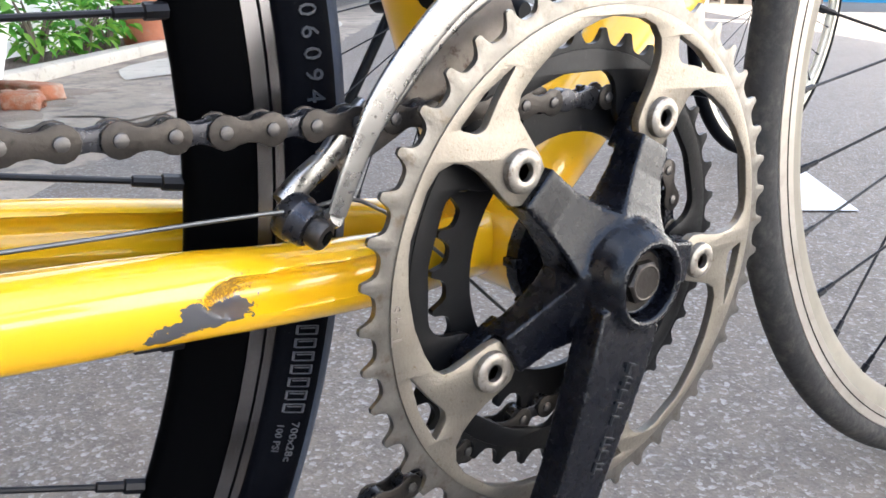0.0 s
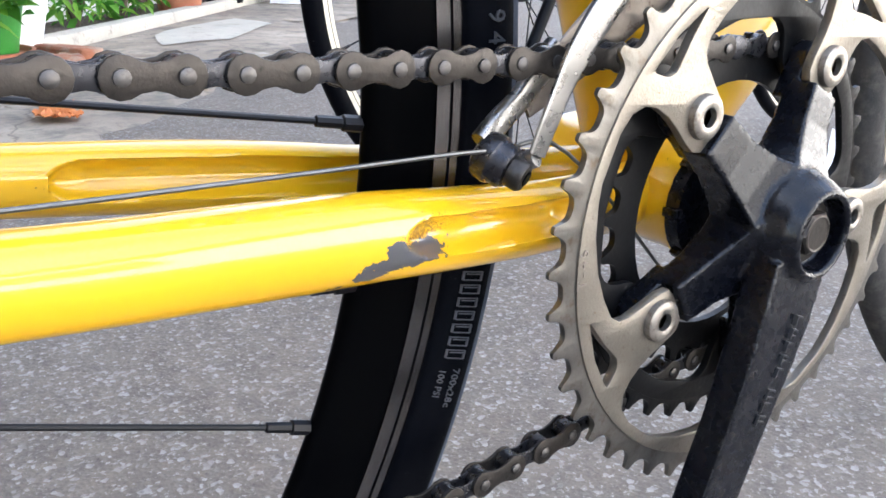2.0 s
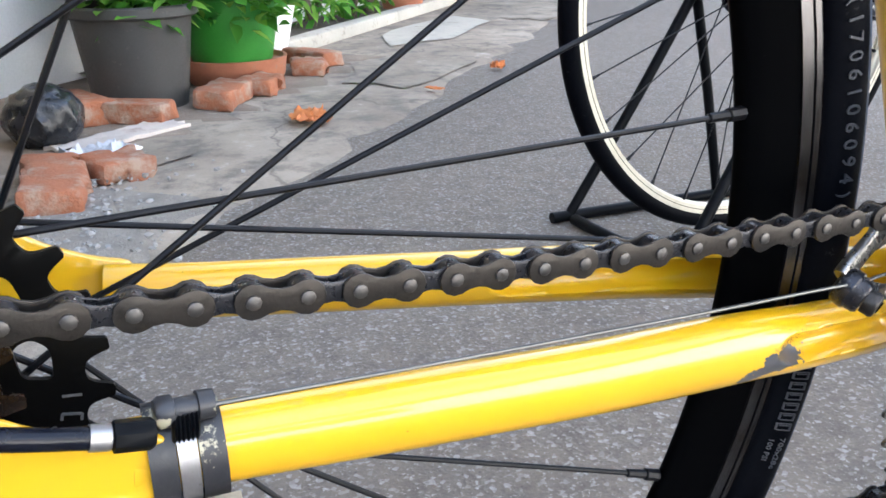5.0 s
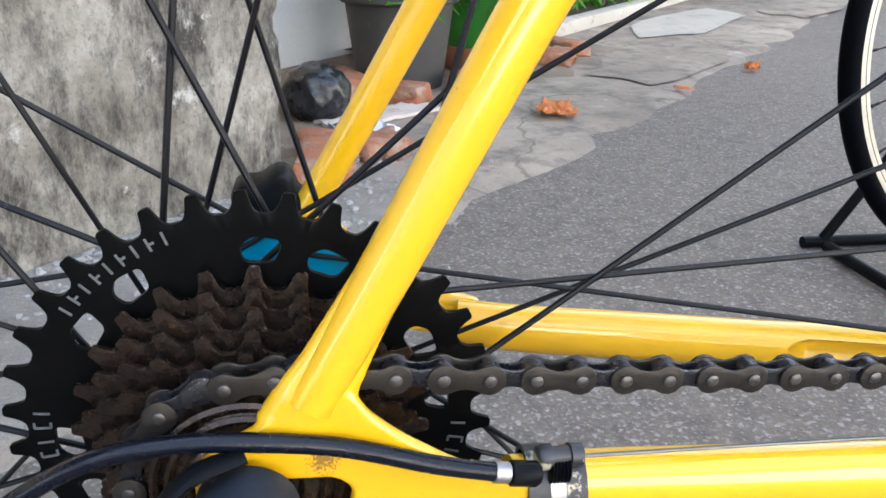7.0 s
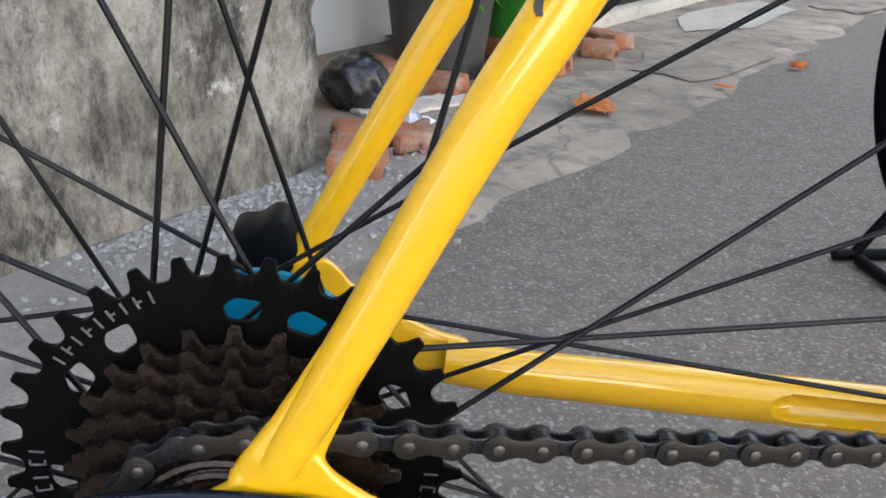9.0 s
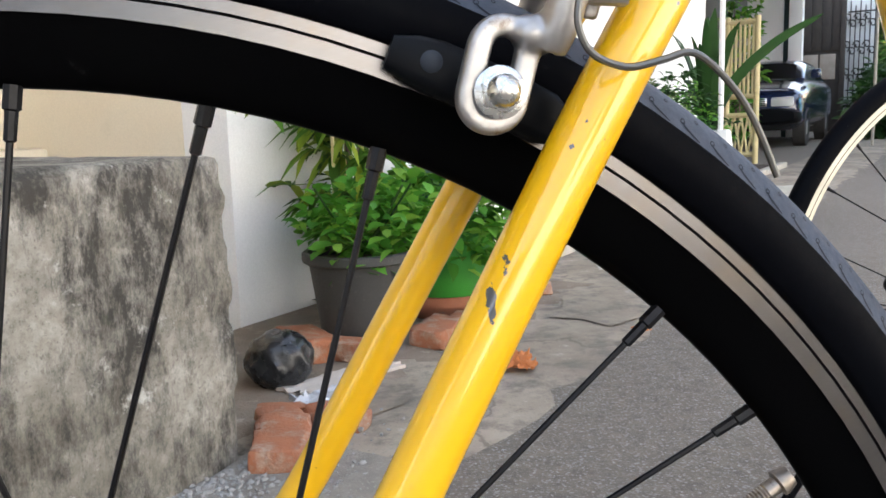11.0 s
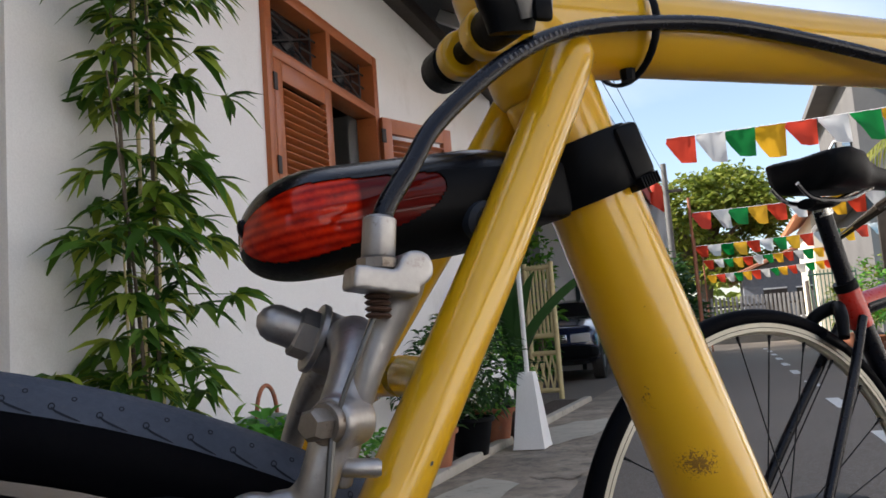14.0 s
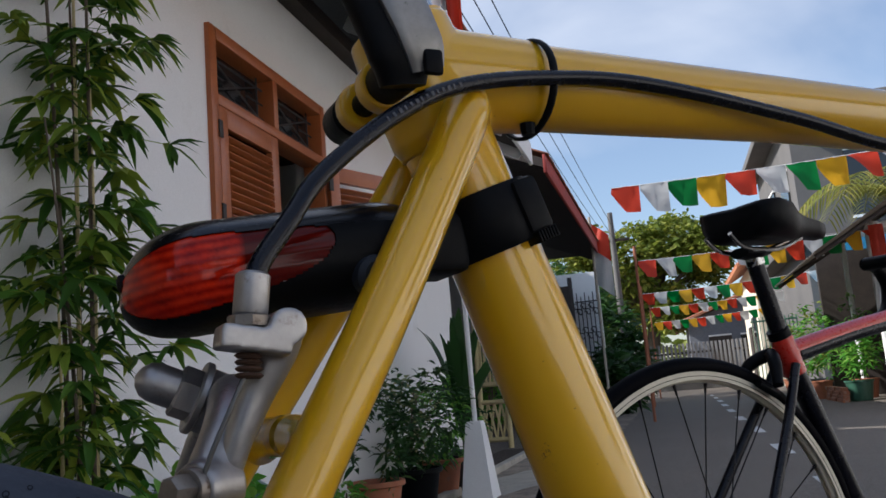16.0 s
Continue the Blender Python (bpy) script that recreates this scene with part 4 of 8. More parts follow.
part("toothed_rim", toothed_rim(bmesh.new(), BB, tooth_outline(BB.x, BB.z, 46, 0.0966, 0.0913, radians(165.2 + 180 / 46), 0.075), 0.0866, -0.0095, -0.0067, 0.0007), RING_EDGE, outer, sharp=35)
bm = bmesh.new()
mid_in = []
for a0 in BOLTS:
    for off, r in ((36, 0.0655), (18, 0.0655), (13, 0.062), (9, 0.0515), (0, 0.0475), (-9, 0.0515), (-13, 0.062), (-18, 0.0655)):
        mid_in.append(polar(r, a0 + radians(off)))
plate(bm, circle(BB.x, BB.z, 0.0722, 120), [round_poly(mid_in, 0.003, 2)], 0.0018, 0.0046, bevel=0.0002)
middle = part("chainring", bm, DARK_RING, crank, "dark middle chainring", sharp=30)
part("toothed_rim", toothed_rim(bmesh.new(), BB, tooth_outline(BB.x, BB.z, 38, 0.0790, 0.0736, radians(84.7 + 180 / 38), 0.075), 0.0720, 0.0022, 0.0046, 0.0006), DARK_RING, middle, sharp=35)
bm = bmesh.new()
plate(bm, tooth_outline(BB.x, BB.z, 28, 0.0596, 0.0535, 0.05), [circle(BB.x, BB.z, 0.0440, 48)], 0.0072, 0.0096)
part("chainring", bm, DARK_RING, crank, "small dark inner chainring")
bm = lathe(bmesh.new(), [(0.0, -0.0300), (0.0066, -0.0300), (0.0076, -0.0293), (0.0076, -0.0255), (0.0, -0.0255)], (BB.x, 0, BB.z), seg=6)
lathe(bm, [(0.0, -0.0266), (0.0104, -0.0266), (0.0108, -0.0262), (0.0108, -0.0250), (0, -0.0250)], (BB.x, 0, BB.z), seg=32)
lathe(bm, [(0.0052, -0.0301), (0.0058, -0.0303), (0.0064, -0.0301), (0.0058, -0.0296)], (BB.x, 0, BB.z), seg=32, closed=True)
part("crank_bolt", bm, CHAIN, crank, sharp=25)
bm = lathe(bmesh.new(), [(0.0030, -0.0102), (0.0030, -0.0126), (0.0036, -0.0129), (0.0058, -0.0129), (0.0068, -0.0122), (0.0070, -0.0108), (0.0070, -0.0098)], seg=32)
for f in list(bm.faces):
    if len(f.verts) > 6:
        bm.faces.remove(f)
lathe(bm, [(0.0, -0.0106), (0.0032, -0.0106)], seg=6)
bolt_me = finish("chainring_bolt", bm, BOLT_STEEL)
for a0 in BOLTS:
    x, z = polar(0.055, a0)
    piece("chainring_bolt", bolt_me, crank, Matrix.Translation((x, 0, z)))
# the ring's size stamp, and the maker's mark on the arm as plain bars
xt, zt = polar(0.0848, radians(181))
letters("T-46", 0.0054, TARNISHED, outer, Matrix.Translation((xt, -0.01015, zt)) @ Matrix.Rotation(radians(90), 4, "X") @ Matrix.Rotation(radians(91), 4, "Z"), spacing=1.25, name="size_stamp")
MARK = surface("stamped_mark", (0.030, 0.030, 0.030), (0.020, 0.020, 0.021), rough=(0.4, 0.5), bump=0)
bm = bmesh.new()
turn_arm = Matrix.Translation((BB.x, 0, BB.z)) @ Matrix.Rotation(LEAN, 4, "Y")
for k in range(8):
    wide = 0.0030 if k < 5 else 0.0042
    z = -0.0285 - 0.0046 * k - (0.003 if k > 4 else 0.0)
    for dx, dz, w, h in ((0.0, 0.0016, wide / 2, 0.00025), (-wide / 2, 0.0, 0.0002, 0.0017), (0.0, -0.0004 * (k % 3), wide / 2, 0.00022))[: 3 if k % 2 else 2]:
        block(bm, (0.0045 + dx - w, -0.0326, z + dz - h), (0.0045 + dx + w, -0.0305, z + dz + h), m=turn_arm)
part("maker_mark", bm, MARK, crank, kind="stuff")

# freewheel
COGS = [(34, 0.0235), (24, 0.0180), (22, 0.0131), (20, 0.0082), (18, 0.0033), (16, -0.0016), (15, -0.0064)]
fw = part("freewheel", turned([(0.0, -0.0095), (0.0115, -0.0095), (0.0135, -0.0090), (0.0195, -0.0092), (0.0215, -0.0080), (0.0215, 0.024), (0.0, 0.024)], (AX.x, 0, AX.z), seg=36), COG_BROWN, bike, "greasy seven-speed freewheel with a large black climbing sprocket")
TIP_AT = {34: 100.2, 24: 86.6, 22: 86.0, 20: 85.2, 18: 85.6, 16: 88.0, 15: 84.0}    # where one tooth of each points
for n, y in COGS:
    pr = 0.0127 / (2 * math.sin(math.pi / n))
    lift = Vector((AX.x, 0, AX.z))
    bm, holes = bmesh.new(), []
    if n == 34:
        for k in range(12):
            a, w = radians(75 + 60 * (k // 2) + (10 if k % 2 else -10)), radians(6.2)
            holes.append(round_poly([(AX.x + r * math.cos(a + d), AX.z + r * math.sin(a + d)) for r, d in ((0.0512, -w * 0.75), (0.0508, w * 0.8), (0.0556, w), (0.0590, w * 0.35), (0.0582, -w))], 0.0022))
    elif n >= 18:
        holes = [circle(AX.x + (pr - 0.0095) * math.cos(2 * math.pi * k / 9 + n), AX.z + (pr - 0.0095) * math.sin(2 * math.pi * k / 9 + n), 0.0016, 10) for k in range(9)]
    r_in = pr - (0.0060 if n != 34 else 0.0075)
    plate(bm, circle(AX.x, AX.z, r_in + 0.0002, 4 * n), holes + [circle(AX.x, AX.z, 0.0200, 36)], y - 0.0009, y + 0.0011)
    toothed_rim(bm, lift, tooth_outline(AX.x, AX.z, n, pr + 0.0032, pr - 0.0034, radians(TIP_AT[n]) + math.pi / n, 0.11), r_in, y - 0.0010, y + 0.0011, 0.00035)
    part("sprocket", bm, COG_BLACK if n == 34 else COG_BROWN, fw, "large black perforated sprocket" if n == 34 else "", sharp=30)
for rr in (0.0150, 0.0205, 0.0245):
    part("lock_ring", lathe(bmesh.new(), [(rr - 0.0012, -0.0098), (rr, -0.0106), (rr + 0.0012, -0.0098), (rr, -0.0090)], (AX.x, 0, AX.z), seg=48, closed=True), COG_BROWN, fw)
# pale marks on the big sprocket, as bars
bm = bmesh.new()


def mark(a, r, w, h):
    at = Matrix.Translation((AX.x + r * math.cos(a), 0.0222, AX.z + r * math.sin(a))) @ Matrix.Rotation(-(a - math.pi / 2), 4, "Y")
    block(bm, (-w, -0.0001, -h), (w, 0.0001, h), m=at)


def upright(a, r, high, wide, arms):
    """One pale sign of a row: an upright stroke and short cross strokes."""
    mark(a + wide / 2 / r, r, 0.00035, high / 2)
    for j in arms:
        mark(a, r + high * (j - 0.5), wide / 2, 0.00035)


for k in range(9):
    upright(radians(141.5 - k * 4.1), 0.0626, 0.0040, 0.0012 + 0.0006 * (k % 2), (0.5,) if k % 2 else ())
for k in range(4):
    upright(radians(173.5 + k * 4.6), 0.0612, 0.0046, 0.0018, (0.0, 1.0) if k % 2 else ())
for k in range(3):
    upright(radians(-6.5 - k * 4.8), 0.0618, 0.0046, 0.0018, (0.0, 1.0) if k % 2 else ())
part("printed_mark", bm, LETTER, fw, "worn pale printing", kind="stuff")


# chain
def upper_pin(i):
    s = -0.0127 * i
    return Vector((0.3065 + s, 0.0317 * s - 0.0018 * s * s + 0.0033, 0.3524 - 0.0212 * s + 0.1419 * s * s))


pins = []
for k in range(13, 0, -1):                       # round the inner chainring, from its foot to its top
    a = radians(90 - 12.857 * k)
    pins.append(Vector((BB.x + 0.0567 * math.cos(a), 0.0084 - 0.0016 * max(0, 3 - k) / 3, BB.z + 0.0567 * math.sin(a))))
pins += [upper_pin(i) for i in range(-7, 24)]
cog = []
for k in range(1, 9):                            # round the small sprocket
    a = radians(84 + 24 * k)
    cog.append(Vector((0.0306 * math.cos(a), -0.0064, AX.z + 0.0306 * math.sin(a))))
pins += cog
tail = smooth_path([cog[-1], (0.012, -0.006, 0.302), (0.034, -0.005, 0.291), (0.047, -0.004, 0.270), (0.038, -0.003, 0.248), (0.018, -0.002, 0.230), (0.006, -0.001, 0.206), (0.014, 0.0, 0.183), (0.037, 0.0, 0.178), (0.07, 0.001, 0.186), (0.15, 0.002, 0.204), (0.26, 0.004, 0.2205), (0.33, 0.006, 0.2275), (0.37, 0.0075, 0.234), tuple(pins[0])], 24)
gap, prev = 0.0, cog[-1]
for q in tail[1:]:
    gap += (q - prev).length
    if gap >= 0.0127:
        pins.append(q)
        gap -= 0.0127
    prev = q


def link_plate(bm, y0, y1, r=0.0045, waist=0.0027):
    out = []
    for sx in (1, -1):
        for k in range(9):
            a = radians(-112 + 28 * k)
            out.append((sx * (0.00635 + r * math.cos(a)), sx * r * math.sin(a)))
        out.extend([(sx * 0.0026, sx * (waist + 0.00045)), (sx * -0.0001, sx * waist), (sx * -0.0026, sx * (waist + 0.00045))])
    plate(bm, out, (), y0, y1, bevel=0.00035)


bm = bmesh.new()
for y0, y1 in ((-0.0036, -0.0026), (0.0026, 0.0036)):
    link_plate(bm, y0, y1)
for f in bm.faces:
    f.material_index = 0
for sx in (-0.00635, 0.00635):
    lathe(bm, [(0.0, -0.0044), (0.0012, -0.0044), (0.0018, -0.0041), (0.0019, -0.0034), (0.0019, 0.0041), (0.0, 0.0041)], (sx, 0, 0), seg=10, mat=1)
OUTER_LINK = finish("chain_link", bm, [CHAIN, PIN])
bm = bmesh.new()
for y0, y1 in ((-0.0025, -0.0016), (0.0016, 0.0025)):
    link_plate(bm, y0, y1, 0.0040, 0.0024)
for sx in (-0.00635, 0.00635):
    lathe(bm, [(0.0, -0.0016), (0.0039, -0.0016), (0.0039, 0.0016), (0.0, 0.0016)], (sx, 0, 0), seg=14, mat=1)
INNER_LINK = finish("chain_link", bm, [CHAIN_GREASE, CHAIN_GREASE])
chain = thing_chain = part("chain", tube([upper_pin(3) + Vector((0, -0.0012, 0)), upper_pin(3) + Vector((0, 0.0012, 0))], 0.0016, seg=8), CHAIN_GREASE, bike, "oily brown-grey roller chain")
for k in range(len(pins) - 1):
    a, b = pins[k], pins[k + 1]
    d = b - a
    ex = d.normalized()
    ey = (Vector((0, 1, 0)) - ex * ex.y).normalized()
    ez = ex.cross(ey)
    m = Matrix(((ex.x, ey.x, ez.x, (a.x + b.x) / 2), (ex.y, ey.y, ez.y, (a.y + b.y) / 2), (ex.z, ey.z, ez.z, (a.z + b.z) / 2), (0, 0, 0, 1)))
    piece("chain_link", OUTER_LINK if k % 2 == 1 else INNER_LINK, chain, m)


# ---- brake, lamp, cables and stand of the yellow bicycle ----
def bar(parent, name, pts, radii, mat, label="", steps=5, **kw):
    """A cast or bent bar through points, its radius glided along it."""
    path = smooth_path(pts, steps)
    rad = [float(r) for r in np.interp(np.linspace(0, len(radii) - 1, len(path)), range(len(radii)), radii)] if isinstance(radii, (list, tuple)) else radii
    return part(name, tube(path, rad, **kw), mat, parent, label)


def rod(bm, a, b, stops, seg=20):
    """A turned piece from a to b: (share of the way, radius)."""
    a, b = Vector(a), Vector(b)
    return sweep(bm, [a.lerp(b, k) for k, r in stops], [r for k, r in stops], seg=seg, ref=(0.1, 1, 0.2))


# the caliper's main arm, with its slotted shoe plate and bosses, is one casting
c0, c1 = Vector((0.1316, 0.6200)), Vector((0.1346, 0.6310))
out, hole = [], []
for c, a0 in ((c0, 0.0), (c1, math.pi)):
    d = math.atan2((c1 - c0).y, (c1 - c0).x)
    for k in range(13):
        a = d + math.pi / 2 + a0 + math.pi * k / 12
        out.append((c.x + 0.0090 * math.cos(a), c.y + 0.0090 * math.sin(a)))
for c, a0 in ((c0 - (c1 - c0) * 0.06, 0.0), (c1 + (c1 - c0) * 0.06, math.pi)):
    for k in range(9):
        a = d + math.pi / 2 + a0 + math.pi * k / 8
        hole.append((c.x + 0.0029 * math.cos(a), c.y + 0.0029 * math.sin(a)))
bm = bmesh.new()
plate(bm, out, [hole], 0.0005, 0.0065, bevel=0.0014)
sweep(bm, smooth_path([(0.1385, 0.0035, 0.6350), (0.1450, 0.0028, 0.6352), (0.1500, 0.0010, 0.6410)], 4), [0.0044, 0.0050, 0.0050, 0.0050, 0.0048, 0.0047, 0.0047, 0.0046, 0.0045], seg=16)
way = smooth_path([(0.170, 0.043, 0.6720), (0.168, 0.030, 0.6735), (0.1650, 0.017, 0.6715), (0.1605, 0.006, 0.6640), (0.1550, 0.000, 0.6550), (0.1510, -0.001, 0.6460), (0.1480, 0.0005, 0.6370), (0.1455, 0.003, 0.6320)], 5)
sweep(bm, way, [float(r) for r in np.interp(np.linspace(0, 7, len(way)), range(8), [0.0078, 0.0070, 0.0064, 0.0060, 0.0056, 0.0048, 0.0048, 0.0052])], seg=20)
rod(bm, (0.1845, 0.0456, 0.6640), (0.1605, 0.0456, 0.6752), [(0.3, 0.0092), (0.95, 0.0092)], 28)
rod(bm, (0.1600, 0.002, 0.6540), (0.1512, -0.0055, 0.6543), [(0, 0.0062), (0.8, 0.0064), (1.0, 0.0060)], 24)
brake = casting("brake_caliper", bm, 0.0008, 5, BRAKE_ALU, bike, "scuffed grey cast aluminium side-pull brake caliper")
way = smooth_path([(0.1738, -0.0035, 0.6898), (0.1722, -0.0025, 0.6840), (0.1672, -0.001, 0.6745), (0.1630, -0.001, 0.6655), (0.1602, 0.000, 0.6570), (0.1578, 0.002, 0.6480), (0.1555, 0.004, 0.6385)], 5)
bm = bmesh.new()
sweep(bm, way, [float(r) for r in np.interp(np.linspace(0, 6, len(way)), range(7), [0.0052, 0.0050, 0.0044, 0.0036, 0.0031, 0.0029, 0.0027])], seg=20)
block(bm, (0.1572, -0.0135, 0.6832), (0.1735, -0.0022, 0.6888), 0.0, 0, Matrix.Translation((0.1650, -0.007, 0.6860)) @ Matrix.Rotation(radians(10), 4, "Y") @ Matrix.Translation((-0.1650, 0.007, -0.6860)))
rod(bm, (0.1726, -0.0135, 0.6885), (0.1726, -0.0010, 0.6885), [(0, 0.0044), (1, 0.0044)], 20)
casting("brake_arm", bm, 0.0007, 4, BRAKE_ALU, brake)
bar(brake, "brake_arm", [(0.172, 0.050, 0.672), (0.1675, 0.060, 0.668), (0.163, 0.072, 0.657), (0.159, 0.083, 0.641), (0.155, 0.089, 0.625), (0.148, 0.090, 0.612)], [0.0070, 0.0052, 0.0042, 0.0036, 0.0035, 0.0040], BRAKE_ALU, seg=18, power=0.85)
rod(bm := bmesh.new(), (0.1618, 0.0456, 0.6746), (0.1598, 0.0456, 0.6755), [(0, 0.0100), (0.15, 0.0104), (0.85, 0.0104), (1.0, 0.0100)], 32)
part("washer", bm, BRAKE_ALU, brake)
rod(bm := bmesh.new(), (0.1605, 0.0456, 0.6752), (0.1455, 0.0456, 0.6820), [(0, 0.0070), (0.06, 0.0074), (0.34, 0.0074), (0.38, 0.0066)], 6)
rod(bm, (0.1605, 0.0456, 0.6752), (0.1445, 0.0456, 0.6824), [(0.3, 0.0056), (0.70, 0.0056), (0.84, 0.0048), (0.95, 0.0028), (1.0, 0.0004)], 20)
part("acorn_nut", bm, BRAKE_ALU, brake)
bm = bmesh.new()
rod(bm, (0.1518, -0.0050, 0.6543), (0.1496, -0.0068, 0.6544), [(0, 0.0050), (0.8, 0.0050), (1.0, 0.0046)], 24)
rod(bm, (0.1502, -0.0062, 0.6543), (0.1455, -0.0098, 0.6546), [(0, 0.0036), (0.15, 0.0039), (0.8, 0.0039), (1.0, 0.0030)], 6)
part("cable_anchor_bolt", bm, TARNISHED, brake)
rod(bm := bmesh.new(), (0.1545, 0.000, 0.6435), (0.1640, -0.003, 0.6425), [(0, 0.0019), (0.15, 0.0023), (0.9, 0.0023), (1, 0.0016)], 14)
part("spring_peg", bm, BRAKE_ALU, brake)
rod(bm := bmesh.new(), (0.1648, -0.0078, 0.6886), (0.1650, -0.0077, 0.6918), [(0, 0.0046), (0.15, 0.0052), (0.85, 0.0052), (1.0, 0.0046)], 8)
part("lock_nut", bm, TARNISHED, brake)
rod(bm := bmesh.new(), (0.1650, -0.0077, 0.6916), (0.1664, -0.0068, 0.7018), [(0, 0.0038), (0.04, 0.0041), (0.92, 0.0041), (0.97, 0.0036), (1.0, 0.0030)], 20)
part("barrel_adjuster", bm, BRAKE_ALU, brake)
bm = bmesh.new()
for k in range(4):
    rod(bm, (0.1642, -0.0080, 0.6832 - 0.0015 * k), (0.1641, -0.0080, 0.6820 - 0.0015 * k), [(0, 0.0026), (0.5, 0.0033), (1, 0.0026)], 14)
part("rusty_spring", bm, RUST, brake, "short rusty spring on the adjuster thread")
part("inner_cable", tube(smooth_path([(0.1640, -0.0080, 0.680), (0.159, -0.0085, 0.670), (0.1540, -0.0080, 0.6590), (0.1520, -0.0072, 0.650)], 4), 0.0006, seg=8), STEEL_WIRE, brake)
part("cable_tail", tube(smooth_path([(0.1515, -0.0078, 0.652), (0.1500, -0.0088, 0.643), (0.1495, -0.0090, 0.6357), (0.1530, -0.0085, 0.6293), (0.1615, -0.0080, 0.6261), (0.1700, -0.0080, 0.6275), (0.1780, -0.0080, 0.6290), (0.1865, -0.0080, 0.6225), (0.1935, -0.0080, 0.6130), (0.2000, -0.0080, 0.5990)], 6), 0.0009, seg=8), STEEL_WIRE, brake, "thin grey frayed cable end")
rod(bm := bmesh.new(), (0.1328, 0.0, 0.6212), (0.1328, -0.0085, 0.6216), [(0, 0.0062), (0.14, 0.0064), (0.22, 0.0050)], 24)
rod(bm, (0.1328, 0.0, 0.6212), (0.1328, -0.0085, 0.6216), [(0.1, 0.0052), (0.55, 0.0052), (0.6, 0.0044)], 6)
rod(bm, (0.1328, 0.0, 0.6212), (0.1328, -0.0085, 0.6216), [(0.5, 0.0042), (0.68, 0.0040), (0.84, 0.0032), (0.95, 0.0018), (1.0, 0.0003)], 20)
part("dome_nut", bm, POLISHED, brake, "bright chromed dome nut")
for sy in (-1, 1):
    bm = bmesh.new()
    path = []
    for k in range(9):
        a = radians(69.6 - 9.6 * k / 8)
        path.append((0.3145 * math.cos(a), YC + sy * 0.0185, AX.z + 0.3145 * math.sin(a)))
    sweep(bm, path, [0.0040, 0.0060] + [0.0068] * 6 + [0.0045], seg=20, flat=(1.1, 0.95), power=0.6)
    pad = part("brake_pad", bm, PLASTIC, brake, "black rubber brake pad with a moulded round mark")
    if sy < 0:
        rod(bm := bmesh.new(), (0.1203, 0.0245, 0.6303), (0.1202, 0.0234, 0.6303), [(0, 0.0030), (0.6, 0.0030), (1, 0.0024)], 20)
        part("moulded_mark", bm, CUP_RUBBER, pad)
        rod(bm := bmesh.new(), (0.1337, 0.008, 0.6207), (0.1330, 0.026, 0.6230), [(0, 0.0032), (1, 0.0032)], 12)
        part("pad_stud", bm, TARNISHED, pad)

# rear brake cable
brake_sleeve = part("brake_cable", tube(smooth_path([(0.1660, -0.0068, 0.6985), (0.1685, -0.0060, 0.7045), (0.1765, -0.0025, 0.7150), (0.188, 0.004, 0.7293), (0.2132, 0.012, 0.7496), (0.2393, 0.02, 0.7634), (0.2765, 0.028, 0.772), (0.3193, 0.030, 0.7739), (0.39, 0.031, 0.7663), (0.46, 0.031, 0.755), (0.60, 0.034, 0.748), (0.74, 0.040, 0.765), (0.80, 0.03, 0.80)], 7), 0.0026, seg=14), CABLE, bike, "black brake cable sleeve with faint printing")
print_path = smooth_path([(0.188, 0.004, 0.7293), (0.2132, 0.012, 0.7496), (0.2393, 0.02, 0.7634), (0.2765, 0.028, 0.772)], 24)
for k in range(14):
    p, q = (Vector(print_path[20 + 2 * k + e]) for e in (0, 1))
    t_way = (q - p).normalized()
    out_way = Vector((-0.30, -0.90, -0.20))
    out_way = (out_way - t_way * out_way.dot(t_way)).normalized()
    turn = Matrix((t_way, out_way, t_way.cross(out_way))).transposed().to_4x4()
    part("printed_bar", box((-0.0004, 0.00240, -0.0007), (0.0003 + 0.0003 * (k % 3), 0.00268, 0.0007), 0.0, Matrix.Translation(p) @ turn), GREY_PRINT, brake_sleeve)
bm = bmesh.new()
sweep(bm, [(0.2795, YC - 0.0005 + 0.0200 * math.cos(a), 0.7752 + 0.0172 * math.sin(a)) for a in (math.pi * 2 * k / 28 for k in range(29))], 0.0011, seg=8, caps=False, ref=(1, 0, 0), flat=(0.7, 1.5))
sweep(bm, [(0.2745, 0.041, 0.7600), (0.2745, 0.041, 0.7560)], [0.0028, 0.0024], seg=8)
part("cable_tie", bm, PLASTIC, bike)

# seat collar and quick release
tilt = math.atan2(0.0255, 0.0705)
up_tube = lambda q: Vector((0.2385, YC, 0.7750)) + Vector((-math.sin(tilt), 0, math.cos(tilt))) * q
bm = bmesh.new()
sweep(bm, [up_tube(q) for q in (-0.024, -0.019, 0.012, 0.0185, 0.0195)], [0.0160, 0.0176, 0.0182, 0.0178, 0.0165], seg=36)
sweep(bm, [(0.238, YC, 0.7765), (0.262, YC, 0.7765), (0.2795, YC, 0.7765), (0.2825, YC, 0.7765)], [0.0180, 0.0174, 0.0168, 0.0155], seg=36)
for y in (YC - 0.0105, YC + 0.0105):
    sweep(bm, [(0.2205, y - 0.0034, 0.7685), (0.2205, y + 0.0034, 0.7685)], [0.0086, 0.0086], seg=28, ref=(0, 0, 1))
    block(bm, (0.2205, y - 0.0032, 0.7640), (0.2320, y + 0.0032, 0.7760))
casting("seat_lug", bm, 0.0009, 4, YELLOW, bike, "brazed yellow seat lug with two binder ears")
rod(bm := bmesh.new(), (0.2200, 0.0800, 0.7685), (0.2205, 0.0215, 0.7680), [(0, 0.0060), (0.04, 0.0078), (0.24, 0.0078), (0.26, 0.0042), (0.7, 0.0042), (0.74, 0.0068), (1.0, 0.0074)], 24)
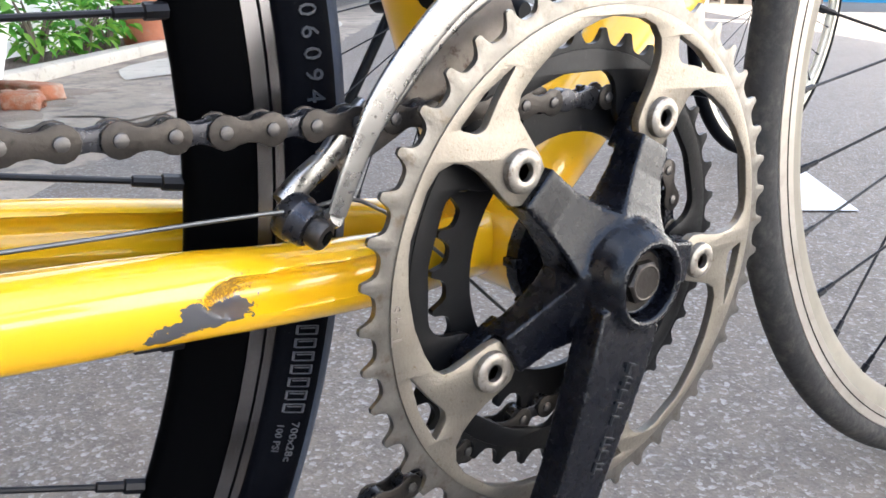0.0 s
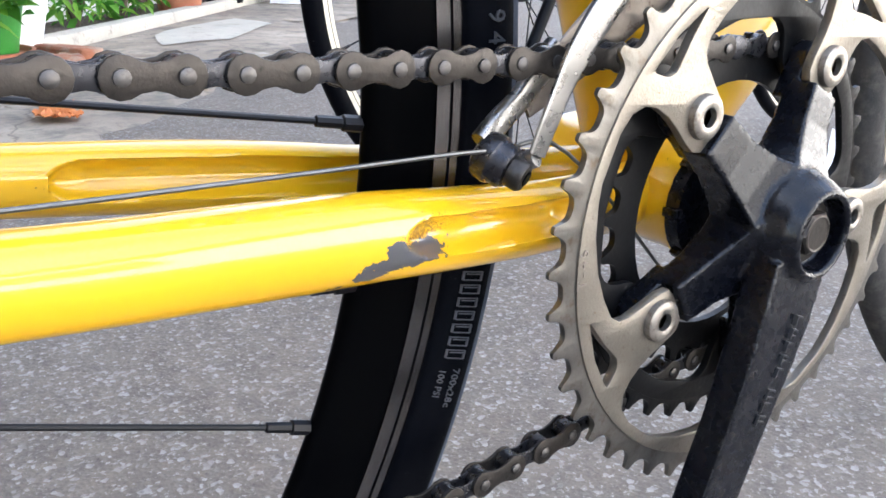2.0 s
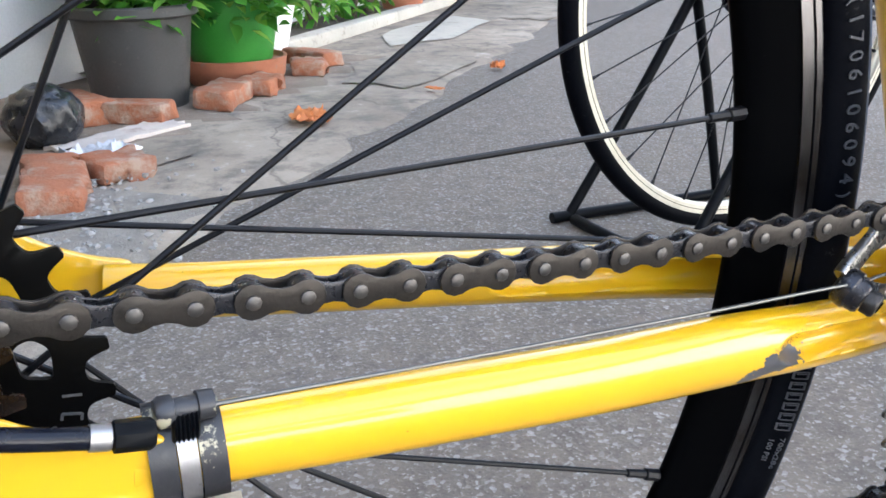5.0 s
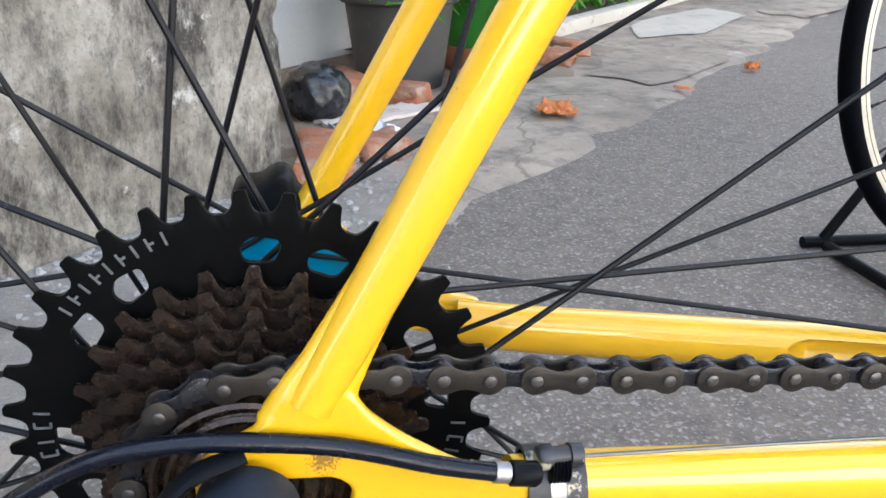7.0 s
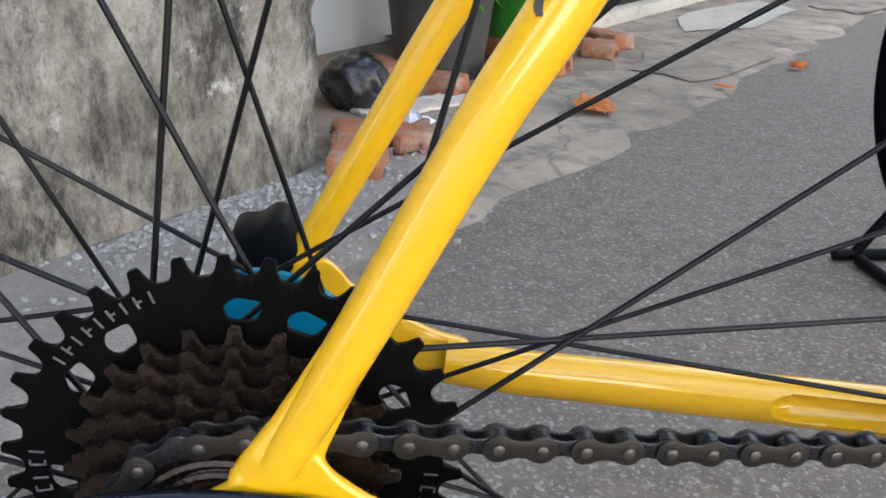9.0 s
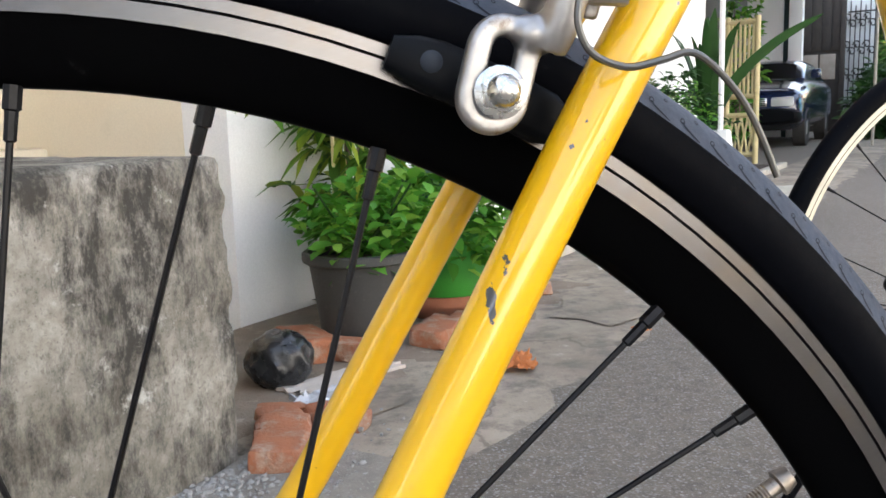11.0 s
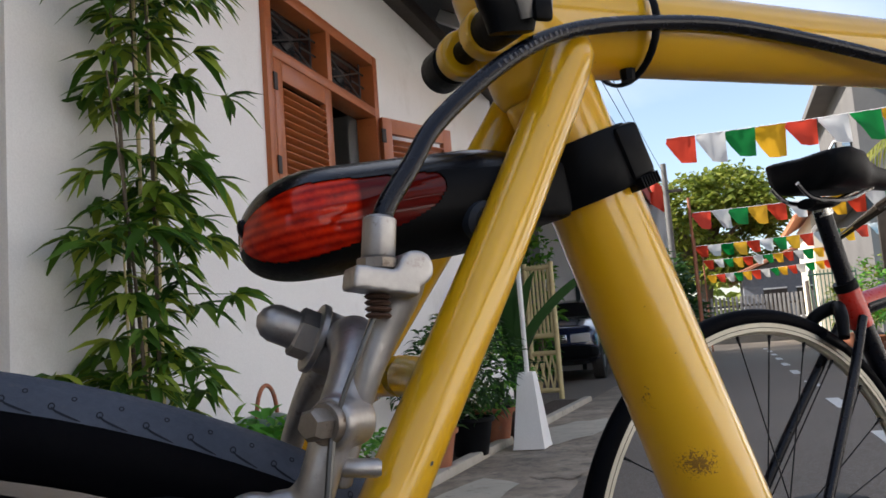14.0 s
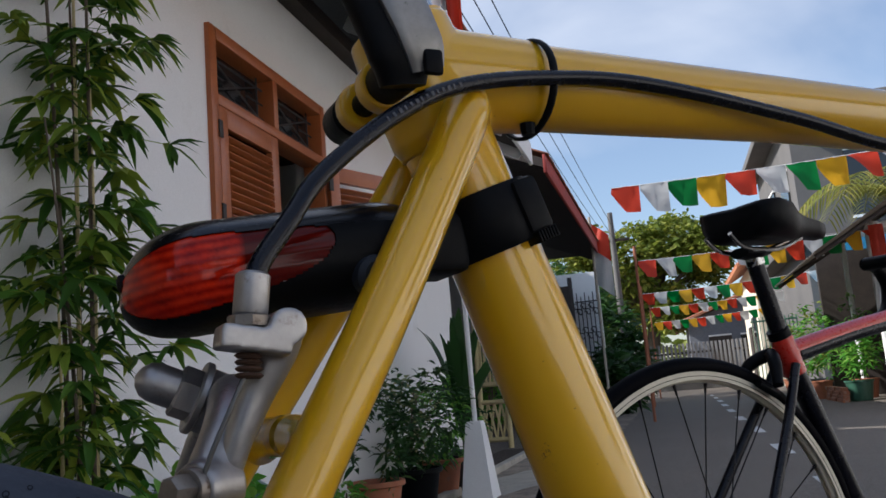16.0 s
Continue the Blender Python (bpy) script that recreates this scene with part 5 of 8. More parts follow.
skewer = part("quick_release", bm, PLASTIC, bike, "black quick release with a worn silver lever")
bar(skewer, "lever", [(0.2180, 0.0160, 0.7600), (0.2168, 0.0145, 0.7690), (0.2125, 0.0150, 0.7810), (0.2062, 0.0160, 0.7950), (0.2018, 0.0170, 0.8060), (0.1993, 0.018, 0.812)], [0.0070, 0.0094, 0.0092, 0.0084, 0.0076, 0.0056], PLASTIC, seg=20, flat=(1.0, 0.55), power=0.7)
bar(skewer, "lever_face", [(0.2242, 0.0118, 0.7640), (0.2222, 0.0098, 0.7710), (0.2180, 0.0098, 0.7820), (0.2118, 0.0110, 0.7955), (0.2072, 0.0120, 0.8060)], [0.0056, 0.0068, 0.0070, 0.0066, 0.0058], LEVER_FACE, "worn silver lever face", seg=16, flat=(1.0, 0.35), power=0.6)
part("lever_recess", box((0.2218, 0.0070, 0.7612), (0.2278, 0.0100, 0.7690), 0.0012), PLASTIC, skewer)

# tail light on its strap
LIGHT = thing("tail_light", (0.195, YC, 0.713), "red and black battery tail light strapped to the seat tube", "bike light")


def light_point(u, w):
    """u: 0 at the tip behind, 1 at the front; w: round the section, 0 at the top."""
    x = 0.1410 + 0.092 * u
    mid = 0.7055 + 0.0115 * u
    grow = (1 - (1 - min(1, u / 0.26)) ** 2.4) ** 0.5
    end = (1 - max(0, (u - 0.72) / 0.28) ** 2.2) ** 0.5
    up, down, side = 0.0168 * grow * (0.35 + 0.65 * end), 0.0155 * grow ** 0.8 * (0.30 + 0.70 * end), 0.0255 * grow * (0.35 + 0.65 * end)
    s, c = math.sin(w), math.cos(w)
    sq = lambda v, p: math.copysign(abs(v) ** p, v)
    return Vector((x, YC + side * sq(s, 0.8), mid + (up if c > 0 else down) * sq(c, 0.85)))


def light_zone(u, w):
    h = math.cos(w)
    top = 0.58 - 0.30 * max(0.0, u - 0.1)
    if h > top or u > 0.985:
        return 0
    low = -1.1 if u < 0.20 else -0.98 + 0.92 * (u - 0.20) / 0.40
    end = 0.61 - 0.05 * ((h - 0.2) / 0.3) ** 2
    if u < end and h > low:
        return 1
    return 2


NU, NW = 240, 150
for zone, nm, mt, lb in ((0, "upper_shell", LIGHT_SHELL, ""), (1, "lens", RED_LENS, "glossy red ribbed lens"), (2, "lower_shell", PLASTIC, "")):
    bm, grid = bmesh.new(), {}

    def light_vert(i, j):
        if (i, j % NW) not in grid:
            u, w = i / NU, 2 * math.pi * j / NW
            p, q = light_point(u, w), Vector((0.1410 + 0.092 * u, YC, 0.7055 + 0.0115 * u))
            k = 1.0 if zone != 1 else 0.978
            grid[i, j % NW] = bm.verts.new(q + (p - q) * k)
        return grid[i, j % NW]

    for i in range(1, NU):
        for j in range(NW):
            if light_zone((i + 0.5) / NU, 2 * math.pi * (j + 0.5) / NW) == zone:
                bm.faces.new((light_vert(i, j), light_vert(i, j + 1), light_vert(i + 1, j + 1), light_vert(i + 1, j)))
    if zone == 1:
        bm.faces.new([light_vert(1, j) for j in range(NW)])
    part(nm, bm, mt, LIGHT, lb, sharp=50)
rod(bm := bmesh.new(), (0.1440, YC - 0.003, 0.7080), (0.1402, YC - 0.003, 0.7075), [(0, 0.0028), (0.8, 0.0026), (1, 0.0012)], 12)
part("tip_screw", bm, PLASTIC, LIGHT)
rod(bm := bmesh.new(), (0.2075, 0.0270, 0.7060), (0.2085, 0.0225, 0.7050), [(0, 0.0062), (0.7, 0.0060), (1.0, 0.0045)], 20)
part("push_button", bm, CUP_RUBBER, LIGHT)
part("bracket", box((0.216, YC - 0.013, 0.708), (0.246, YC + 0.013, 0.7285), 0.003), PLASTIC, LIGHT)
strap_turn = Matrix.Translation((0.2575, YC, 0.7255)) @ Matrix.Rotation(-tilt, 4, "Y")
bm = lathe(bmesh.new(), [(0.0160, -0.0105), (0.0186, -0.0105), (0.0192, -0.0097), (0.0192, 0.0095), (0.0186, 0.0103), (0.0160, 0.0103)], axis="z", seg=40, closed=True)
bmesh.ops.transform(bm, matrix=strap_turn, verts=bm.verts)
strap = part("strap", bm, PLASTIC, LIGHT, "black rubber strap with a ridged buckle")
bm = box((0.000, -0.0208, -0.0095), (0.0115, -0.0155, 0.0095), 0.002)
buckle_turn = strap_turn @ Matrix.Rotation(radians(14), 4, "Z")
bmesh.ops.transform(bm, matrix=buckle_turn, verts=bm.verts)
buckle = part("buckle", bm, PLASTIC, LIGHT)
for k in range(7):
    part("ridge", box((0.0010 + 0.0014 * k, -0.0218, -0.0128), (0.0018 + 0.0014 * k, -0.0150, -0.0088), 0.0003, buckle_turn), PLASTIC, buckle)

# rear derailleur cable, stop band and bare wire
part("gear_cable", tube(smooth_path([(-0.115, -0.010, 0.235), (-0.110, -0.016, 0.28), (-0.0798, -0.016, 0.3246), (-0.0625, -0.016, 0.3398), (-0.039, -0.017, 0.3542), (-0.0171, -0.0175, 0.3585), (0.0045, -0.018, 0.3580), (0.0265, -0.0178, 0.3545), (0.0495, -0.0165, 0.3465), (0.066, -0.0155, 0.3420)], 7), 0.0026, seg=14), CABLE, bike, "black gear cable sleeve")
rod(bm := bmesh.new(), (0.0655, -0.0155, 0.3421), (0.0700, -0.0150, 0.3410), [(0, 0.0030), (0.9, 0.0030), (1, 0.0024)], 14)
part("cable_ferrule", bm, BRAKE_ALU, bike)
rod(bm := bmesh.new(), (0.0698, -0.0150, 0.3410), (0.0785, -0.0140, 0.3392), [(0, 0.0026), (0.05, 0.0036), (0.9, 0.0036), (1, 0.0030)], 8)
part("barrel_adjuster", bm, PLASTIC, bike)
bands = []
for x, w, mt in ((0.0795, 0.0060, CLAMP_WORN), (0.0850, 0.0044, BRAKE_ALU), (0.0905, 0.0060, CLAMP_WORN)):
    bm = bmesh.new()
    cz, cy = 0.3268 - (x - 0.08) * 0.10, -0.0030
    ring = [[bm.verts.new((x + h, cy + (0.0100 + e) * math.cos(2 * math.pi * k / 32), cz + (0.0122 + e) * math.sin(2 * math.pi * k / 32))) for k in range(32)] for h, e in ((-w / 2, -0.001), (-w / 2, 0.0006), (w / 2, 0.0006), (w / 2, -0.001))]
    for a in range(3):
        for k in range(32):
            bm.faces.new((ring[a][k], ring[a][(k + 1) % 32], ring[a + 1][(k + 1) % 32], ring[a + 1][k]))
    part("stop_band", bm, mt, bike, "chipped black cable-stop band" if mt is CLAMP_WORN else "")
rod(bm := bmesh.new(), (0.0790, -0.0090, 0.3410), (0.0920, -0.0075, 0.3400), [(0, 0.0030), (0.08, 0.0038), (0.3, 0.0038), (0.32, 0.0028), (0.7, 0.0028), (0.72, 0.0036), (1, 0.0034)], 14)
part("stop_bolt", bm, CLAMP_WORN, bike)
bm = bmesh.new()
for k in range(6):
    rod(bm, (0.0822 + 0.0010 * k, -0.0105, 0.3372), (0.0832 + 0.0010 * k, -0.0105, 0.3371), [(0, 0.0028), (0.5, 0.0036), (1, 0.0028)], 14)
part("screw_thread", bm, PLASTIC, bike, "black threaded clamp screw")
rod(bm := bmesh.new(), (0.0775, -0.008, 0.3125), (0.0875, -0.007, 0.3118), [(0, 0.0030), (0.1, 0.0034), (0.9, 0.0034), (1, 0.003)], 12)
part("stop_bolt", bm, CLAMP_WORN, bike)
bm = bmesh.new()
n_t = [[bm.verts.new((0.0862 + 0.0092 * a + 0.0022 * b * a, -0.0135 + 0.004 * math.sin(2.2 * b), 0.3190 - 0.0165 * b)) for b in (0, 0.33, 0.66, 1.0)] for a in (0, 0.5, 1)]
for a in range(2):
    for b in range(3):
        bm.faces.new((n_t[a][b], n_t[a + 1][b], n_t[a + 1][b + 1], n_t[a][b + 1]))
bmesh.ops.solidify(bm, geom=bm.faces[:], thickness=0.0004)
part("tape_flap", bm, TAPE, bike, "loose end of cloudy clear tape")
part("bare_gear_wire", tube(smooth_path([(0.0923, -0.008, 0.3397), (0.1719, 0.0, 0.3331), (0.2390, 0.0005, 0.3315), (0.2990, 0.001, 0.3303), (0.33, 0.004, 0.3250), (0.40, 0.02, 0.268)], 5), 0.00062, seg=8), STEEL_WIRE, bike)

# front derailleur
fd = bar(bike, "front_derailleur", [(0.3092, -0.0052, 0.3290), (0.3125, -0.0056, 0.3375), (0.3162, -0.0056, 0.3455), (0.3205, -0.0056, 0.3535), (0.3262, -0.0056, 0.3620), (0.3352, -0.0056, 0.3725), (0.3470, -0.0056, 0.3835), (0.3620, -0.0056, 0.3940), (0.382, -0.0056, 0.403)], [0.0028, 0.0031, 0.0033, 0.0040, 0.0042, 0.0042, 0.0044, 0.0050, 0.0056], CAGE_STEEL, "scratched silver front derailleur cage", seg=20, flat=(1.0, 0.22), power=0.4)
bar(fd, "cage_lip", [(0.3243, -0.0036, 0.3520), (0.3312, -0.0030, 0.3605), (0.3400, -0.0030, 0.3702), (0.3520, -0.0030, 0.3805), (0.3680, -0.0030, 0.3900)], [0.0016, 0.0022, 0.0024, 0.0026, 0.0028], CAGE_STEEL, seg=14, flat=(1.0, 0.45), power=0.5)
bar(fd, "inner_cage_plate", [(0.3190, 0.0125, 0.3390), (0.3300, 0.0125, 0.3460), (0.3400, 0.0125, 0.3530), (0.3510, 0.0125, 0.3610), (0.3640, 0.0125, 0.3700), (0.3840, 0.0125, 0.3810)], [0.0050, 0.0066, 0.0080, 0.0092, 0.0100, 0.0108], TARNISHED, "dull brushed inner cage plate", seg=20, flat=(1.0, 0.14), power=0.6)
bar(fd, "tail_arm", [(0.2990, 0.0050, 0.3310), (0.3050, 0.0065, 0.3360), (0.3140, 0.0085, 0.3412), (0.3225, 0.0110, 0.3478), (0.3300, 0.0120, 0.3535)], [0.0042, 0.0036, 0.0034, 0.0040, 0.0046], CAGE_STEEL, seg=16, flat=(1.0, 0.55), power=0.6)
bar(fd, "tail_bridge", [(0.3065, 0.0060, 0.3278), (0.3074, 0.0020, 0.3270), (0.3084, -0.0020, 0.3272), (0.3094, -0.0050, 0.3284)], [0.0024, 0.0028, 0.0028, 0.0024], CAGE_STEEL, seg=16, power=0.8)
rod(bm := bmesh.new(), (0.3000, 0.0075, 0.3290), (0.3040, -0.0010, 0.3250), [(0, 0.0046), (0.10, 0.0064), (0.25, 0.0070), (0.55, 0.0070), (0.62, 0.0064), (0.90, 0.0062), (1.0, 0.0054)], 28)
part("pivot_cap", bm, CHAIN_GREASE, fd)
rod(bm := bmesh.new(), (0.3042, -0.0010, 0.3246), (0.3062, -0.0048, 0.3230), [(0, 0.0044), (0.75, 0.0044), (0.95, 0.0038), (1.0, 0.0030)], 20)
part("pivot_screw", bm, CHAIN, fd)
# a black six-sided plug stands for the shade inside the hex socket
rod(bm := bmesh.new(), (0.3060, -0.0044, 0.3232), (0.3064, -0.0052, 0.3228), [(0, 0.0022), (1, 0.0022)], 6)
part("hex_socket", bm, RIM_BLACK, fd)
bar(fd, "link_arm", [(0.352, 0.004, 0.386), (0.358, 0.020, 0.400), (0.362, 0.030, 0.425)], [0.008, 0.009, 0.010], DARK_RING, seg=14, power=0.7)
bar(fd, "clamp", [(0.3625, YC - 0.022, 0.432), (0.3585, YC - 0.022, 0.444)], [0.012, 0.012], DARK_RING, seg=16, power=0.7)

# rear derailleur below the dropout
rd = bar(bike, "rear_derailleur", [(0.0, -0.012, 0.316), (0.004, -0.018, 0.300), (0.014, -0.020, 0.284), (0.027, -0.014, 0.270)], [0.011, 0.013, 0.013, 0.010], PLASTIC, "black greasy rear derailleur", seg=18, power=0.8)
for x, z in ((0.0275, 0.268), (0.0225, 0.204)):
    bm = bmesh.new()
    plate(bm, tooth_outline(x, z, 11, 0.0235, 0.0190, 0.2), [circle(x, z, 0.004, 12)], -0.0040, -0.0010)
    part("jockey_wheel", bm, PLASTIC, rd)
for y in (-0.0085, 0.0045):
    bar(rd, "cage_plate", [(0.028, y, 0.272), (0.022, y, 0.240), (0.0225, y, 0.200)], [0.011, 0.009, 0.011], DARK_RING, seg=16, flat=(1.0, 0.12))

# rubber cup of the stand that holds this rear hub
stand = thing("bicycle_stand", (0.0, 0.05, 0.0), "black tubular floor stand with rubber cups at the rear hub", "bicycle stand", "floor stands")
rod(bm := bmesh.new(), (0.0005, -0.0150, 0.3385), (-0.0015, -0.0900, 0.3290), [(0, 0.0118), (0.02, 0.0134), (0.10, 0.0140), (0.86, 0.0148), (0.97, 0.0140), (1.0, 0.0115)], 40)
part("rubber_cup", bm, CUP_RUBBER, stand, "scuffed dark grey rubber cup over the axle nut")
bar(stand, "support_bracket", [(0.001, -0.020, 0.3560), (-0.0135, -0.026, 0.3530), (-0.0235, -0.034, 0.3390), (-0.0300, -0.042, 0.318), (-0.0330, -0.050, 0.290)], [0.0016, 0.0020, 0.0026, 0.0032, 0.0036], PLASTIC, seg=12, flat=(1, 2.2))
bm = bmesh.new()
plate(bm, [(0.0150 * (1 + 0.13 * math.cos(5 * a)) * math.cos(a), 0.0150 * (1 + 0.13 * math.cos(5 * a)) * math.sin(a)) for a in (2 * math.pi * k / 60 for k in range(60))], (), 0.0, 0.022, bevel=0.003, turn=Matrix.Translation((0.0015, 0.1080, 0.3720)))
part("clamp_knob", bm, PLASTIC, stand, "black lobed clamp knob")
rod(bm := bmesh.new(), (0.0, 0.104, 0.339), (0.0, 0.126, 0.339), [(0, 0.010), (1, 0.012)], 20)
part("far_cup", bm, PLASTIC, stand)
for side in (-1, 1):
    y = YC + side * (0.070 if side > 0 else 0.098)
    bar(stand, "post", [(0.0, y, 0.332), (-0.02, y, 0.30), (-0.13, y + side * 0.03, 0.09), (-0.17, y + side * 0.04, 0.010)], 0.008, PLASTIC, seg=12)
    bar(stand, "leg", [(0.0, y, 0.332), (0.03, y, 0.25), (0.12, y + side * 0.03, 0.08), (0.15, y + side * 0.04, 0.010)], 0.008, PLASTIC, seg=12)
bar(stand, "foot_bar", [(-0.17, YC - 0.138, 0.010), (-0.172, YC, 0.010), (-0.17, YC + 0.110, 0.010)], 0.009, PLASTIC, seg=12)

# valve on the rear rim
va = radians(-1.85 + 34.6)
v0 = Vector((0.2858 * math.cos(va), YC, AX.z + 0.2858 * math.sin(va)))
vd = Vector((-math.cos(va - 0.02), -0.02, -math.sin(va - 0.02)))
rod(bm := bmesh.new(), v0, v0 + vd * 0.030, [(0, 0.0036), (0.12, 0.0046), (0.16, 0.0046), (0.18, 0.0030), (0.30, 0.0030)] + [(0.32 + 0.02 * k, 0.0027 if k % 2 else 0.0031) for k in range(18)] + [(0.7, 0.003)], 14)
valve = part("valve", bm, TARNISHED, rear, "threaded valve stem with a black dust cap")
rod(bm := bmesh.new(), v0 + vd * 0.019, v0 + vd * 0.039, [(0, 0.0030), (0.04, 0.0046), (0.35, 0.0044), (0.5, 0.0036), (0.92, 0.0032), (1.0, 0.0024)], 12)
part("dust_cap", bm, PLASTIC, valve)

# raised writing on the sidewall, and the comma-shaped cuts of the tread
def sidewall(a, r=0.3245, y=-0.0146, turn=0.0, centre=AX):
    """On the near side of the tyre at angle a, reading along the rim."""
    out = Vector((math.cos(a), 0, math.sin(a)))
    lean = max(-1.0, min(1.0, (r - TYRE[0]) / TYRE[1]))
    yy = -TYRE[2] * math.sqrt(1 - lean * lean) - 0.0003
    m = Matrix.Translation((centre.x + r * out.x, centre.y + yy, centre.z + r * out.z))
    return m @ Matrix.Rotation(-a, 4, "Y") @ Matrix.Rotation(radians(90), 4, "X") @ Matrix.Rotation(math.asin(lean) * 0.8, 4, "Y") @ Matrix.Rotation(turn, 4, "Z")


serial = "(1706106094)"
for k, ch in enumerate(serial):
    letters(ch, 0.0082 if ch not in "()" else 0.0070, RAISED, rear, sidewall(radians(14.0 - 1.12 * k), 0.3252, turn=radians(-90)), depth=0.0003, name="raised_serial")
for k, (word, size, off) in enumerate((("700x28c", 0.0041, 0.0010), ("100 PSI", 0.0034, -0.0040))):
    letters(word, size, GREY_PRINT, rear, sidewall(radians(-17.4 + 0.2 * k), 0.3260 + off, turn=radians(-90)), name="tyre_size")
bm = bmesh.new()
for k in range(7):
    a = radians(-10.5 - 0.80 * k)
    for da, dr, la, lr in ((0.26, 0.0, 0.028, 0.0034), (-0.24, 0.0, 0.028, 0.0034), (0.12, 0.0, 0.028, 0.0026), (0.0, 0.0034, 0.26, 0.0004), (0.0, -0.0034, 0.26, 0.0004)):
        b = sidewall(a + radians(da), 0.3252 + dr, turn=radians(-90))
        block(bm, (-radians(la) * 0.3245, -lr, -0.0002), (radians(la) * 0.3245, lr, 0.0003), m=b)
part("brand_marking", bm, GREY_PRINT, rear, "outlined brand marking", kind="stuff")
bm = bmesh.new()


def on_tread(a, w, lift=0.00012):
    r = TYRE[0] + (TYRE[1] + lift) * math.cos(w)
    return Vector((r * math.cos(a), YC + (TYRE[2] + lift) * math.sin(w), AX.z + r * math.sin(a)))


for k in range(76):
    a0 = radians(20.8 + 1.98 * k)
    for side in (-1, 1):
        for da, w, size in ((0.0, 54, 0.0011), (-0.8, 41, 0.0009)):       # a ring-shaped dimple at the head, another nearer the crown
            ring = []
            for j in range(11):
                t = 2 * math.pi * j / 10
                ring.append([bm.verts.new(on_tread(a0 + radians(da) + q * math.cos(t) * 0.8 / 0.336, radians(side * (w + math.degrees(q * math.sin(t) / 0.0155))))) for q in (size, size - 0.0004)])
            for p, q in zip(ring, ring[1:]):
                bm.faces.new((p[0], p[1], q[1], q[0]))
        prev = None
        for j in range(7):
            f = j / 6
            a, w = a0 - radians(1.3 * f), side * radians(55.5 + 9.0 * f ** 0.6)
            wd = radians(1.5) * (0.3 + 1.4 * f * (1 - f) + 0.3 * (1 - f))
            pair = (bm.verts.new(on_tread(a, w - wd)), bm.verts.new(on_tread(a, w + wd)))
            if prev:
                bm.faces.new((prev[0], prev[1], pair[1], pair[0]))
            prev = pair
part("tread_cut", bm, CUT_RUBBER, rear, kind="stuff")


# ---- the street: s runs along it, n towards the houses on this side ----
STREET = Matrix.Rotation(AZ, 4, "Z")
rnd = random.Random(7)


def sp(s, n, z=0.0):
    return STREET @ Vector((s, n, z))


def sbox(lo, hi, bevel=0.0):
    return box(lo, hi, bevel, STREET)


def structure(name, bm, mat, label, category, sharp=38):
    return solo(name, bm, mat, label, category, kind="structure", sharp=sharp)


def ragged_strip(s0, s1, left, right, z, step, rough, seed, thick=0.02):
    """A thin slab along the street whose edges wander."""
    r = random.Random(seed)
    bm, rows, s = bmesh.new(), [], s0
    while s <= s1 + 1e-6:
        a, b = left + r.uniform(-rough[0], rough[0]), right + r.uniform(-rough[1], rough[1])
        rows.append([bm.verts.new(sp(s, a, z)), bm.verts.new(sp(s, b, z)), bm.verts.new(sp(s, b - 0.05, z - thick)), bm.verts.new(sp(s, a, z - thick))])
        s += step * r.uniform(0.7, 1.3)
    for p, q in zip(rows, rows[1:]):
        for k in range(3):
            bm.faces.new((p[k], p[k + 1], q[k + 1], q[k]))
    return bm


bm = bmesh.new()
bmesh.ops.create_grid(bm, x_segments=8, y_segments=8, size=250)
structure("road", bm, ASPHALT, "grey patched asphalt street with fine pale grit", "road")
structure("pavement", ragged_strip(-12, 32, 1.25, 0.55, 0.006, 0.11, (0.0, 0.04), 3, 0.010), CONCRETE, "cracked stained concrete strip beside the asphalt", "pavement")
structure("soil_strip", ragged_strip(2.05, 9.0, 1.62, 1.285, 0.030, 0.2, (0.0, 0.01), 4), SOIL, "dark planting soil along the foot of the wall", "soil")
structure("kerb", sbox((1.95, 1.215, -0.02), (9.0, 1.29, 0.055), 0.010), KERB, "low pale concrete kerb along the planting soil", "kerb")
# cracks and patches that stand out of the concrete
for k, (s, n, w, d) in enumerate(((2.6, 0.72, 0.5, 0.22), (3.6, 0.95, 0.6, 0.2), (4.6, 0.65, 0.7, 0.18), (6.2, 0.9, 0.8, 0.25), (1.3, 0.95, 0.4, 0.16))):
    pts = [(s + w * math.cos(a) * rnd.uniform(0.7, 1.1), n + d * math.sin(a) * rnd.uniform(0.7, 1.1)) for a in (2 * math.pi * i / 14 for i in range(14))]
    bm = bmesh.new()
    bm.faces.new([bm.verts.new(sp(a, b, 0.0105)) for a, b in pts])
    structure("pavement_patch", bm, KERB if k % 2 else CONCRETE, "paler mended patch of thin cement", "pavement")

# near house
WIN = (3.14, 4.44, 1.30, 2.38)                       # its window: s from, to, z from, to
bm = bmesh.new()
plate(bm, [(1.72, 0.0), (7.2, 0.0), (7.2, 2.95), (1.72, 2.95)], [[(WIN[0], WIN[2]), (WIN[1], WIN[2]), (WIN[1], WIN[3]), (WIN[0], WIN[3])]], 1.6, 1.78, turn=STREET)
structure("wall_white", bm, WHITE_WALL, "white painted plaster house wall", "wall")
structure("wall_return", sbox((1.72, 1.782, 0.0), (1.90, 2.60, 2.95)), CREAM_WALL, "cream painted side of the house corner", "wall")
structure("wall_cream", sbox((-7.0, 2.60, 0.0), (1.90, 2.78, 2.95)), CREAM_WALL, "cream painted plaster wall set back", "wall")
structure("wall_end", sbox((7.02, 1.782, 0.0), (7.2, 8.0, 2.95)), WHITE_WALL, "white end wall of the house", "wall")
structure("wall_back", sbox((-7.0, 7.8, 0.0), (7.0, 8.0, 2.95)), WHITE_WALL, "plain back wall of the house", "wall")
